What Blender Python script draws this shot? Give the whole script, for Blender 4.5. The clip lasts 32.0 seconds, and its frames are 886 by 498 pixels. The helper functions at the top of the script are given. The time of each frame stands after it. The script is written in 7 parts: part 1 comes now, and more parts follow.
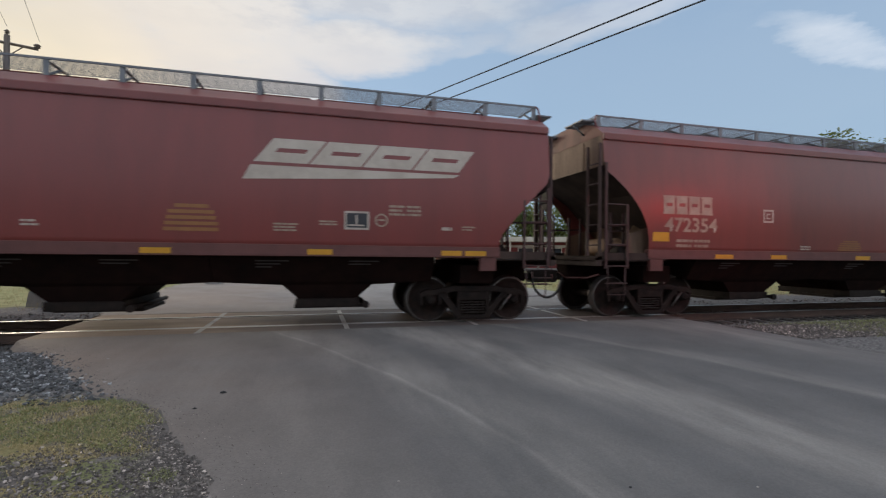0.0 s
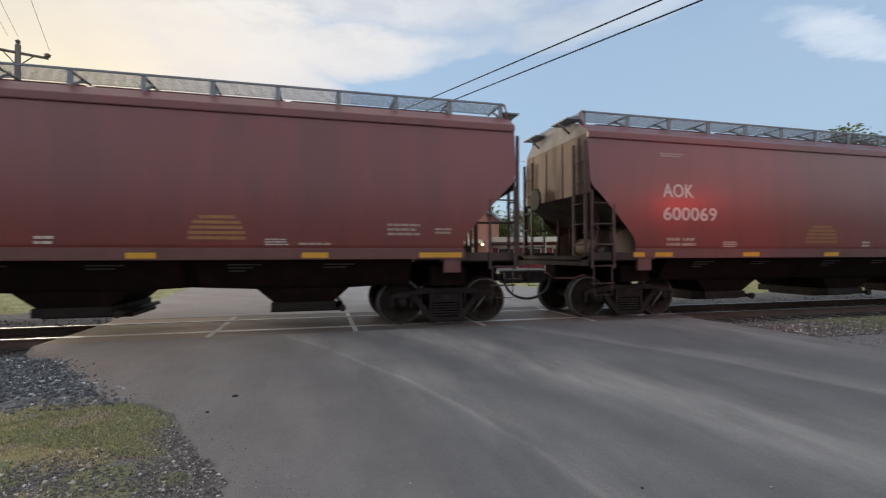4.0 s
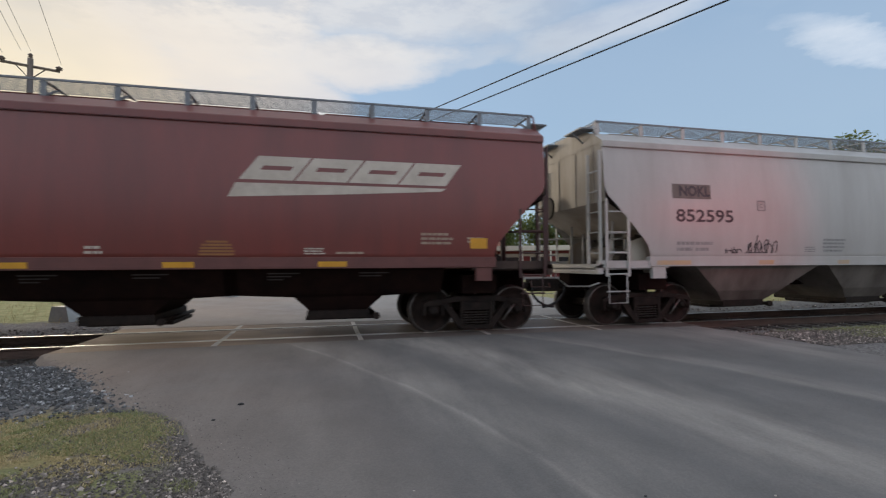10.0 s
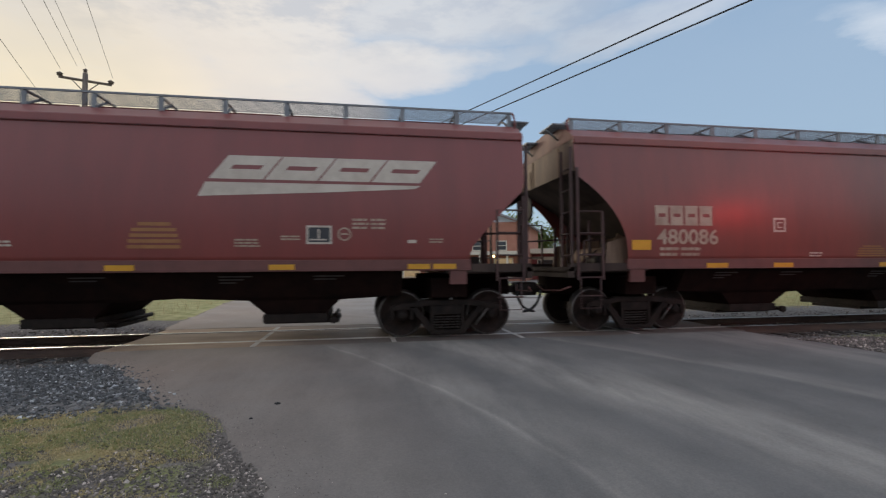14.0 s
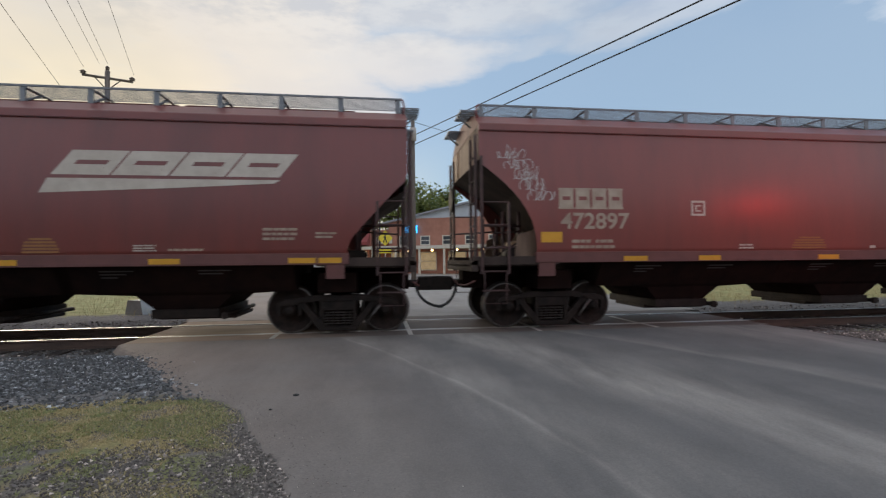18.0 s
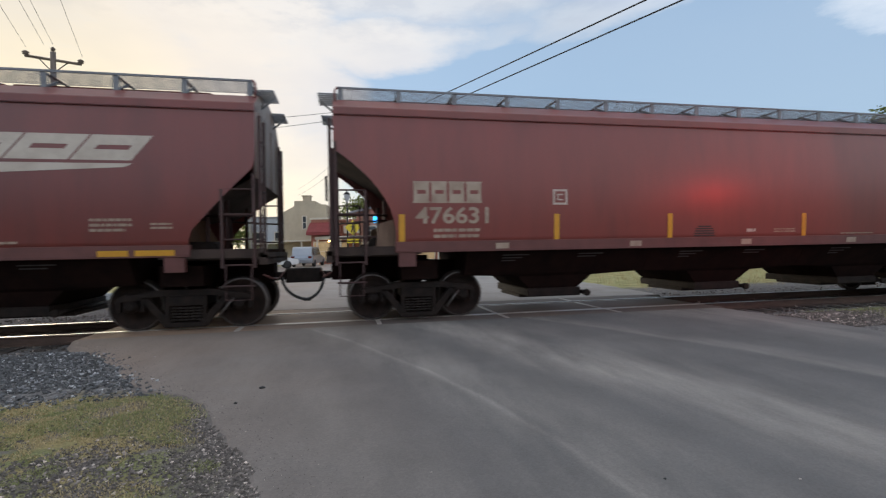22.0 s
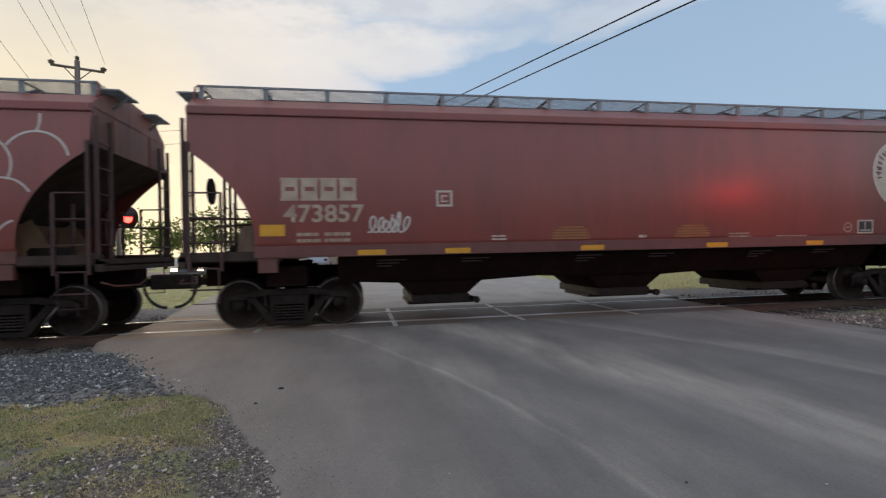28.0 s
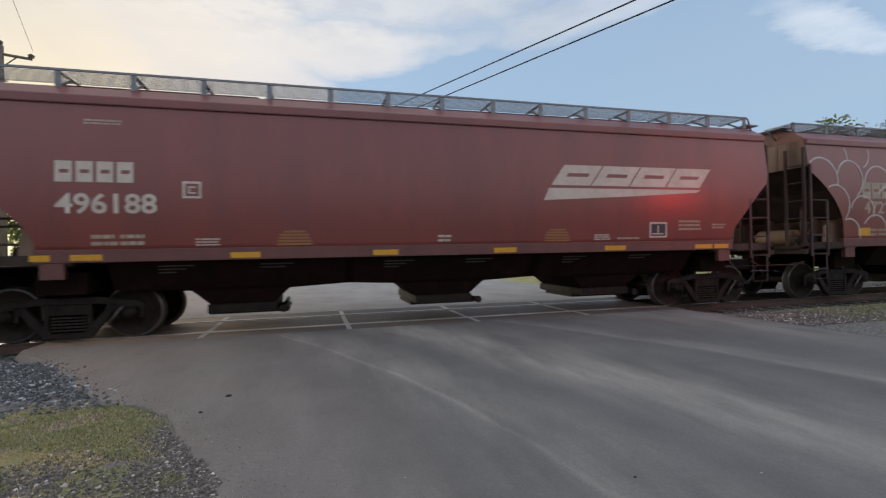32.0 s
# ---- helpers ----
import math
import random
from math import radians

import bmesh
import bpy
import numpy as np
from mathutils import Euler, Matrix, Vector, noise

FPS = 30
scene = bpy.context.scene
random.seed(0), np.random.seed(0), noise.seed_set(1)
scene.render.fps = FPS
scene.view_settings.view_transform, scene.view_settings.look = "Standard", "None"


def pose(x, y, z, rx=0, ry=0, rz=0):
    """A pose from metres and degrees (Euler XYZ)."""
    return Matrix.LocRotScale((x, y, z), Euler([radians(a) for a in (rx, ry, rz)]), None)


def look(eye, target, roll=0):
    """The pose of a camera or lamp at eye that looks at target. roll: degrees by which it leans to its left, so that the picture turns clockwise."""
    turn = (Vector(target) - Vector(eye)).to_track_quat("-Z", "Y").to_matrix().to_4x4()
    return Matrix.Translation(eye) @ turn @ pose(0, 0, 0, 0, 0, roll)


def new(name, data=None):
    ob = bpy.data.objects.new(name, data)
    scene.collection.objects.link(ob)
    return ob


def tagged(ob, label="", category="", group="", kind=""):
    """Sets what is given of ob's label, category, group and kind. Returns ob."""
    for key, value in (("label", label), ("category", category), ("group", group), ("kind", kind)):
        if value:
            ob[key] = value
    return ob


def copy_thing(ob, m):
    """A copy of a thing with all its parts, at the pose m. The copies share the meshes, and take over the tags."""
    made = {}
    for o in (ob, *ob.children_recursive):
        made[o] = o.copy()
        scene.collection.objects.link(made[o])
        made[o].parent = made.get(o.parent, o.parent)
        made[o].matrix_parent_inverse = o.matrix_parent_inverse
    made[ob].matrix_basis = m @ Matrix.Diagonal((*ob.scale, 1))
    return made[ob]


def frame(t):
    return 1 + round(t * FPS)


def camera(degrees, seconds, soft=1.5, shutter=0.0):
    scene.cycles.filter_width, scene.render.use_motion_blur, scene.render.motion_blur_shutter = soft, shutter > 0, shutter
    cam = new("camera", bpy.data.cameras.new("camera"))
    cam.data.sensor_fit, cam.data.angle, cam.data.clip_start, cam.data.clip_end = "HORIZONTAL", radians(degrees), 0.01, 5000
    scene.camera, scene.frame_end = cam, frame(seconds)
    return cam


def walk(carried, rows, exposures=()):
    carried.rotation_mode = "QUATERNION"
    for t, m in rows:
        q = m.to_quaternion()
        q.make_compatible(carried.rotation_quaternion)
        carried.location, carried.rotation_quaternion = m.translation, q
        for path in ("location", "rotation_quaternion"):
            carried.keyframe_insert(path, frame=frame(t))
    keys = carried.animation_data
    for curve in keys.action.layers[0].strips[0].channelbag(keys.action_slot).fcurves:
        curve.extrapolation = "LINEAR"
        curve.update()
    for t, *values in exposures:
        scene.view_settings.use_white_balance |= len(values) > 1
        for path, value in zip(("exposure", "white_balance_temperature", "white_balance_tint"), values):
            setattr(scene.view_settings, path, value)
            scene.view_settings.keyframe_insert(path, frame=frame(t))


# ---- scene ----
cam = camera(86.0, 32.0, soft=1.25, shutter=0.2)
# seconds, place, and tilt, lean and turn of the hand-held camera
PATH = [
    (0, 0.004, 0.033, 1.388, 90.54, -0.60, -15.47), (0.5, 0.003, 0.031, 1.391, 90.54, -0.24, -15.47), (1, -0.004, 0.022, 1.392, 90.56, -0.04, -15.72), (1.5, -0.004, 0.019, 1.393, 90.64, 0.33, -16.03),
    (2, -0.011, 0.024, 1.388, 90.63, 0.38, -16.17), (2.5, -0.018, 0.021, 1.395, 90.61, 0.35, -15.62), (4.5, -0.010, 0.017, 1.399, 90.67, 0.07, -14.58), (5, -0.010, 0.020, 1.399, 90.64, 0.01, -14.59),
    (5.5, -0.005, 0.024, 1.394, 90.72, -0.01, -14.57), (6, -0.002, 0.025, 1.397, 90.70, 0.12, -14.60), (6.5, 0.004, 0.022, 1.397, 90.76, 0.20, -14.63), (7, 0.003, 0.011, 1.399, 90.86, 0.30, -14.58),
    (7.5, 0.005, -0.001, 1.400, 90.92, 0.64, -14.55), (8, -0.000, -0.013, 1.396, 91.11, 0.72, -14.36), (8.5, -0.001, -0.015, 1.397, 91.24, 0.72, -13.98), (9, -0.003, -0.015, 1.399, 91.44, 0.59, -13.96),
    (9.5, -0.008, -0.018, 1.394, 91.61, 0.34, -14.02), (10, -0.007, -0.024, 1.398, 91.73, 0.25, -13.99), (10.5, -0.003, -0.019, 1.397, 91.78, 0.38, -13.77), (11, -0.003, -0.016, 1.397, 91.88, 0.42, -13.75),
    (11.5, -0.006, -0.015, 1.397, 91.86, 0.40, -13.68), (12, -0.000, -0.006, 1.396, 92.00, 0.56, -13.18), (12.5, 0.007, 0.002, 1.393, 92.11, 0.56, -11.97), (13, 0.011, 0.004, 1.388, 92.09, 0.28, -10.86),
    (13.5, 0.009, -0.009, 1.389, 92.09, 0.13, -10.34), (14, 0.011, -0.013, 1.388, 92.12, 0.33, -9.97), (14.5, 0.018, -0.012, 1.387, 92.33, 0.42, -9.50), (15, 0.016, -0.012, 1.381, 92.23, 0.63, -9.32),
    (15.5, 0.010, -0.006, 1.380, 92.35, 0.53, -8.35), (17.5, 0.023, 0.010, 1.384, 91.80, 0.20, -6.67), (18, 0.015, 0.004, 1.388, 91.28, 0.48, -8.00), (18.5, 0.025, -0.013, 1.386, 90.83, 0.55, -9.04),
    (19, 0.008, -0.016, 1.396, 90.53, 0.59, -10.01), (19.5, -0.004, -0.014, 1.396, 90.29, 0.56, -10.81), (20, -0.012, -0.023, 1.396, 90.05, 0.78, -11.45), (20.5, -0.036, -0.013, 1.404, 89.99, 0.80, -11.63),
    (21, -0.044, 0.013, 1.410, 90.21, 1.03, -11.48), (21.5, 0.005, 0.010, 1.403, 90.27, 1.09, -11.49), (22, 0.030, -0.001, 1.387, 89.90, 1.05, -11.74), (22.5, 0.009, 0.006, 1.384, 89.70, 1.14, -12.06),
    (23, -0.024, 0.007, 1.393, 89.54, 1.26, -12.33), (23.5, -0.039, 0.009, 1.388, 89.52, 1.25, -11.87), (24, -0.016, 0.007, 1.383, 89.56, 1.17, -11.38), (24.5, -0.003, 0.008, 1.380, 89.63, 0.88, -11.18),
    (25, -0.006, 0.006, 1.383, 89.64, 0.72, -10.86), (25.5, -0.004, 0.005, 1.380, 89.76, 0.74, -10.37), (26, 0.004, 0.006, 1.379, 89.75, 1.09, -9.90), (26.5, 0.005, 0.002, 1.377, 89.90, 1.15, -9.59),
    (28.5, 0.012, -0.012, 1.386, 90.26, 1.37, -10.57), (29, 0.019, -0.005, 1.384, 90.32, 1.39, -11.97), (29.5, 0.019, -0.000, 1.390, 90.28, 1.28, -13.20), (30, 0.026, 0.008, 1.387, 90.33, 1.28, -14.15),
    (30.5, 0.024, 0.011, 1.388, 90.38, 1.40, -15.46), (31, 0.015, 0.007, 1.385, 90.47, 1.41, -16.11), (31.5, 0.000, 0.010, 1.386, 90.44, 1.41, -15.80), (32, 0.000, 0.012, 1.384, 90.31, 1.09, -15.46)]
# the camera's own exposure drifts as pale and dark cars pass
EXPOSURES = [(0, -0.08), (1, 0.09), (2, 0.06), (2.5, 0.06), (4.5, 0.08), (5, 0.09), (6, -0.11), (7, 0.09), (8, -0.14), (9, -0.15), (10, -0.03), (11, 0.08), (12, -0.08), (13, 0.11),
             (14, -0.09), (15, 0.0), (15.5, 0.0), (17.5, -0.02), (18, -0.05), (19, 0.09), (20, -0.06), (21, 0.09), (22, 0.11), (23, 0.05), (24, 0.0), (25, -0.13), (26, -0.15), (26.5, -0.12),
             (28.5, 0.0), (29, 0.02), (30, 0.05), (31, -0.11), (32, 0.02)]
walk(cam, [(t, pose(*place)) for t, *place in PATH], EXPOSURES)

# ---------------------------------------------------------------- sky, sun, exposure
SUN_LEFT, SUN_UP = 30.0, 9.0      # degrees to the left of +y, and above the horizon


def make_world():
    w = bpy.data.worlds.new("evening_sky")
    scene.world = w
    w.use_nodes = True
    nt = w.node_tree
    nd, lk = nt.nodes, nt.links
    nd.clear()
    out = nd.new("ShaderNodeOutputWorld")
    bg = nd.new("ShaderNodeBackground")
    bg.inputs["Strength"].default_value = 0.145
    sky = nd.new("ShaderNodeTexSky")
    sky.sky_type = "NISHITA"
    sky.sun_disc = False
    sky.sun_elevation = radians(SUN_UP)
    sky.sun_rotation = radians(-SUN_LEFT)
    sky.dust_density = 0.8
    sky.ozone_density = 3.0
    sky.air_density = 1.2
    tc = nd.new("ShaderNodeTexCoord")
    sep = nd.new("ShaderNodeSeparateXYZ")
    lk.new(tc.outputs["Generated"], sep.inputs[0])
    # cloud sheet: the direction laid out on a plane overhead
    add = nd.new("ShaderNodeMath"); add.operation = "ADD"; add.inputs[1].default_value = 0.22
    lk.new(sep.outputs["Z"], add.inputs[0])
    dx = nd.new("ShaderNodeMath"); dx.operation = "DIVIDE"
    dy = nd.new("ShaderNodeMath"); dy.operation = "DIVIDE"
    lk.new(sep.outputs["X"], dx.inputs[0]); lk.new(add.outputs[0], dx.inputs[1])
    lk.new(sep.outputs["Y"], dy.inputs[0]); lk.new(add.outputs[0], dy.inputs[1])
    com = nd.new("ShaderNodeCombineXYZ")
    lk.new(dx.outputs[0], com.inputs[0]); lk.new(dy.outputs[0], com.inputs[1])
    mp = nd.new("ShaderNodeMapping")
    mp.inputs["Location"].default_value = (0.35, 0.9, 0.0)
    mp.inputs["Scale"].default_value = (0.62, 1.15, 1.0)
    mp.inputs["Rotation"].default_value = (0, 0, radians(24))
    lk.new(com.outputs[0], mp.inputs[0])
    n1 = nd.new("ShaderNodeTexNoise")
    n1.inputs["Scale"].default_value = 1.15
    n1.inputs["Detail"].default_value = 7.0
    n1.inputs["Roughness"].default_value = 0.52
    n1.inputs["Distortion"].default_value = 0.35
    lk.new(mp.outputs[0], n1.inputs["Vector"])
    # away from the view the sheet is broken by noise alone
    bold = nd.new("ShaderNodeMath"); bold.operation = "MULTIPLY_ADD"
    bold.inputs[1].default_value = 1.7; bold.inputs[2].default_value = -0.17
    lk.new(n1.outputs["Fac"], bold.inputs[0])

    def put(socket, value):
        if isinstance(value, (int, float)):
            socket.default_value = value
        else:
            lk.new(value, socket)

    def calc(op, *args):
        n = nd.new("ShaderNodeMath"); n.operation = op
        for k, v in enumerate(args):
            put(n.inputs[k], v)
        return n.outputs[0]

    def rise(value, lo, hi, top=1.0):
        n = nd.new("ShaderNodeMapRange")
        n.interpolation_type = "SMOOTHSTEP"
        put(n.inputs["Value"], value)
        n.inputs["From Min"].default_value, n.inputs["From Max"].default_value = lo, hi
        n.inputs["To Max"].default_value = top
        return n.outputs[0]
    # bearing to the right of +y and height above the horizon, in degrees, shaken by noise so that edges fray
    fray = nd.new("ShaderNodeTexNoise")
    fray.inputs["Scale"].default_value = 5.5
    fray.inputs["Detail"].default_value = 8.0
    fray.inputs["Roughness"].default_value = 0.58
    stretch = nd.new("ShaderNodeMapping")
    stretch.inputs["Scale"].default_value = (0.7, 0.7, 2.1)
    stretch.inputs["Rotation"].default_value = (0, radians(9), 0)
    lk.new(tc.outputs["Generated"], stretch.inputs[0]); lk.new(stretch.outputs[0], fray.inputs["Vector"])
    fr = nd.new("ShaderNodeSeparateXYZ")
    lk.new(fray.outputs["Color"], fr.inputs[0])
    bearing = calc("MULTIPLY", calc("ARCTAN2", sep.outputs["X"], sep.outputs["Y"]), 57.2958)
    height = calc("MULTIPLY", calc("ARCSINE", sep.outputs["Z"]), 57.2958)
    az = calc("MULTIPLY_ADD", calc("SUBTRACT", fr.outputs[0], 0.5), 16.0, bearing)
    el = calc("MULTIPLY_ADD", calc("SUBTRACT", fr.outputs[1], 0.5), 6.0, height)

    def bank_of(az0, el0, ra, re, slope, top):
        """A long cloud round a bearing and a height, sinking by slope to the right."""
        a = calc("SUBTRACT", az, az0)
        e = calc("MULTIPLY_ADD", a, slope, calc("SUBTRACT", el, el0))
        q = calc("ADD", calc("POWER", calc("ABSOLUTE", calc("DIVIDE", a, ra)), 2.0), calc("POWER", calc("ABSOLUTE", calc("DIVIDE", e, re)), 2.0))
        return rise(q, 2.0, 0.05, top)
    cover = rise(az, 5.5, -3.0)
    high = calc("MULTIPLY", rise(el, 22.5, 27.0), rise(az, 56.0, 10.0, 0.80))
    for piece in (bank_of(4.0, 23.0, 12.0, 2.7, -0.07, 1.0), bank_of(17.0, 23.6, 8.0, 1.5, -0.25, 0.50), high,
                  bank_of(58.5, 18.8, 8.0, 2.0, 0.50, 0.52), bank_of(43.0, 18.3, 4.0, 1.2, -0.3, 0.22), bank_of(32.0, 25.6, 12.0, 2.4, -0.12, 0.66)):
        cover = calc("MAXIMUM", cover, piece)
    wisp = nd.new("ShaderNodeTexNoise")
    wisp.inputs["Scale"].default_value = 14.0
    wisp.inputs["Detail"].default_value = 7.0
    wisp.inputs["Roughness"].default_value = 0.6
    lk.new(stretch.outputs[0], wisp.inputs["Vector"])
    cover = calc("MULTIPLY", cover, calc("MULTIPLY_ADD", wisp.outputs["Fac"], 0.9, 0.55))
    ahead = rise(cover, 0.05, 1.05)
    open_sky = nd.new("ShaderNodeMapRange")
    open_sky.interpolation_type = "SMOOTHSTEP"
    open_sky.inputs["From Min"].default_value, open_sky.inputs["From Max"].default_value = 0.44, 0.70
    lk.new(bold.outputs[0], open_sky.inputs["Value"])
    window_of = calc("MULTIPLY", rise(calc("ABSOLUTE", bearing), 86.0, 70.0), rise(height, 42.0, 33.0))
    cloud = calc("MAXIMUM", calc("MULTIPLY_ADD", window_of, calc("SUBTRACT", ahead, open_sky.outputs[0]), open_sky.outputs[0]), 0.10)
    # cloud colour: warm near the sun, neutral away from it, blue-grey where the sheet is thick
    dot = nd.new("ShaderNodeVectorMath"); dot.operation = "DOT_PRODUCT"
    a, e = radians(SUN_LEFT), radians(SUN_UP)
    dot.inputs[1].default_value = (-math.sin(a) * math.cos(e), math.cos(a) * math.cos(e), math.sin(e))
    lk.new(tc.outputs["Generated"], dot.inputs[0])
    warm = nd.new("ShaderNodeValToRGB")
    cr = warm.color_ramp
    cr.elements[0].position, cr.elements[0].color = 0.0, (6.6, 6.9, 7.4, 1)
    cr.elements[1].position, cr.elements[1].color = 1.0, (8.2, 6.8, 4.4, 1)
    for p, c in ((0.55, (4.65, 4.78, 5.0)), (0.75, (5.25, 5.25, 5.3)), (0.88, (5.45, 5.28, 5.15)), (0.95, (5.85, 5.4, 4.85))):
        cr.elements.new(p).color = (*c, 1)
    lk.new(dot.outputs["Value"], warm.inputs[0])
    n2 = nd.new("ShaderNodeTexNoise")
    n2.inputs["Scale"].default_value = 0.9
    n2.inputs["Detail"].default_value = 4.0
    off = nd.new("ShaderNodeMapping")
    off.inputs["Location"].default_value = (3.1, 1.7, 0.4)
    lk.new(com.outputs[0], off.inputs[0]); lk.new(off.outputs[0], n2.inputs["Vector"])
    thick = nd.new("ShaderNodeValToRGB")
    thick.color_ramp.elements[0].position, thick.color_ramp.elements[0].color = 0.38, (1.04, 1.02, 0.99, 1)
    thick.color_ramp.elements[1].position, thick.color_ramp.elements[1].color = 0.66, (0.76, 0.80, 0.90, 1)
    lk.new(n2.outputs["Fac"], thick.inputs[0])
    # high up the sheet is thicker and greyer, at its torn lower edge it is brightest
    aloft = nd.new("ShaderNodeMixRGB")
    aloft.inputs[1].default_value, aloft.inputs[2].default_value = (1.08, 1.08, 1.08, 1), (0.80, 0.86, 0.96, 1)
    lk.new(calc("MULTIPLY", rise(el, 21.0, 27.0), rise(wisp.outputs["Fac"], 0.35, 0.62)), aloft.inputs[0])
    both = nd.new("ShaderNodeMixRGB"); both.blend_type = "MULTIPLY"; both.inputs[0].default_value = 1.0
    lk.new(thick.outputs[0], both.inputs[1]); lk.new(aloft.outputs[0], both.inputs[2])
    shade = nd.new("ShaderNodeMixRGB"); shade.blend_type = "MULTIPLY"; shade.inputs[0].default_value = 1.0
    lk.new(warm.outputs[0], shade.inputs[1]); lk.new(both.outputs[0], shade.inputs[2])
    # the clear air between is a pale evening blue
    blue = nd.new("ShaderNodeMixRGB")
    blue.inputs[0].default_value = 0.62
    blue.inputs[2].default_value = (2.88, 4.15, 5.85, 1)
    lk.new(sky.outputs[0], blue.inputs[1])
    mix = nd.new("ShaderNodeMixRGB")
    lk.new(cloud, mix.inputs[0])
    lk.new(blue.outputs[0], mix.inputs[1]); lk.new(shade.outputs[0], mix.inputs[2])
    # haze glows warm low down under the sun
    low = nd.new("ShaderNodeMapRange")
    low.inputs["From Min"].default_value, low.inputs["From Max"].default_value = 0.24, 0.02
    lk.new(sep.outputs["Z"], low.inputs["Value"])
    toward = nd.new("ShaderNodeMapRange")
    toward.inputs["From Min"].default_value, toward.inputs["From Max"].default_value = 0.78, 0.99
    toward.inputs["To Max"].default_value = 0.9
    lk.new(dot.outputs["Value"], toward.inputs["Value"])
    hz = nd.new("ShaderNodeMath"); hz.operation = "MULTIPLY"
    lk.new(low.outputs[0], hz.inputs[0]); lk.new(toward.outputs[0], hz.inputs[1])
    glow = nd.new("ShaderNodeMixRGB")
    glow.inputs[2].default_value = (9.4, 7.8, 4.8, 1)
    lk.new(hz.outputs[0], glow.inputs[0]); lk.new(mix.outputs[0], glow.inputs[1])
    mix = glow
    lk.new(mix.outputs[0], bg.inputs["Color"]); lk.new(bg.outputs[0], out.inputs[0])


make_world()
sun = new("sun", bpy.data.lights.new("sun", "SUN"))
sun.data.energy, sun.data.angle, sun.data.color = 0.7, radians(14), (1.0, 0.86, 0.68)
_a, _e = radians(SUN_LEFT), radians(SUN_UP)
sun.matrix_world = look((-60 * math.sin(_a), 60 * math.cos(_a), 60 * math.tan(_e)), (0, 0, 0))
scene.view_settings.exposure = 0.0


# ---------------------------------------------------------------- materials
def material(name, base, dark=None, rough=0.6, metal=0.0, scale=6.0, stretch=(1, 1, 1), amount=0.6, fine=60.0,
             bump=0.15, coords="Object", random=0.0, coat=0.0, glow=None, rough_var=0.12, spec=0.5):
    """base mixed with dark by two noises: broad stains and fine grain, with a bump from the grain."""
    m = bpy.data.materials.new(name)
    m.use_nodes = True
    nd, lk = m.node_tree.nodes, m.node_tree.links
    b = nd["Principled BSDF"]
    b.inputs["Metallic"].default_value = metal
    b.inputs["Coat Weight"].default_value = coat
    b.inputs["Coat Roughness"].default_value = 0.3
    b.inputs["Specular IOR Level"].default_value = spec
    dark = dark or tuple(c * 0.55 for c in base)
    tc = nd.new("ShaderNodeTexCoord")
    mp = nd.new("ShaderNodeMapping")
    mp.inputs["Scale"].default_value = stretch
    lk.new(tc.outputs[coords], mp.inputs[0])
    broad = nd.new("ShaderNodeTexNoise")
    broad.inputs["Scale"].default_value = scale
    broad.inputs["Detail"].default_value = 6
    broad.inputs["Roughness"].default_value = 0.6
    lk.new(mp.outputs[0], broad.inputs["Vector"])
    ramp = nd.new("ShaderNodeValToRGB")
    ramp.color_ramp.elements[0].position = 0.36
    ramp.color_ramp.elements[1].position = 0.68
    lk.new(broad.outputs["Fac"], ramp.inputs[0])
    grain = nd.new("ShaderNodeTexNoise")
    grain.inputs["Scale"].default_value = fine
    grain.inputs["Detail"].default_value = 4
    lk.new(tc.outputs[coords], grain.inputs["Vector"])
    fac = nd.new("ShaderNodeMath"); fac.operation = "MULTIPLY_ADD"
    fac.inputs[1].default_value = amount
    lk.new(ramp.outputs[0], fac.inputs[0])
    g2 = nd.new("ShaderNodeMath"); g2.operation = "MULTIPLY_ADD"
    g2.inputs[1].default_value = 0.5; g2.inputs[2].default_value = -0.25
    lk.new(grain.outputs["Fac"], g2.inputs[0]); lk.new(g2.outputs[0], fac.inputs[2])
    fac.use_clamp = True
    mix = nd.new("ShaderNodeMixRGB")
    mix.inputs[1].default_value = (*base, 1)
    mix.inputs[2].default_value = (*dark, 1)
    lk.new(fac.outputs[0], mix.inputs[0])
    col = mix.outputs[0]
    if random:
        info = nd.new("ShaderNodeObjectInfo")
        hsv = nd.new("ShaderNodeHueSaturation")
        r = nd.new("ShaderNodeMath"); r.operation = "MULTIPLY_ADD"
        r.inputs[1].default_value = random; r.inputs[2].default_value = 1 - random / 2
        lk.new(info.outputs["Random"], r.inputs[0]); lk.new(r.outputs[0], hsv.inputs["Value"])
        lk.new(col, hsv.inputs["Color"])
        col = hsv.outputs[0]
    lk.new(col, b.inputs["Base Color"])
    rv = nd.new("ShaderNodeMath"); rv.operation = "MULTIPLY_ADD"; rv.use_clamp = True
    rv.inputs[1].default_value = rough_var; rv.inputs[2].default_value = rough - rough_var / 2
    lk.new(broad.outputs["Fac"], rv.inputs[0]); lk.new(rv.outputs[0], b.inputs["Roughness"])
    if bump:
        bp = nd.new("ShaderNodeBump")
        bp.inputs["Strength"].default_value = bump
        bp.inputs["Distance"].default_value = 0.01
        lk.new(grain.outputs["Fac"], bp.inputs["Height"])
        lk.new(bp.outputs[0], b.inputs["Normal"])
    if glow:
        b.inputs["Emission Color"].default_value = (*glow[:3], 1)
        b.inputs["Emission Strength"].default_value = glow[3]
    return m


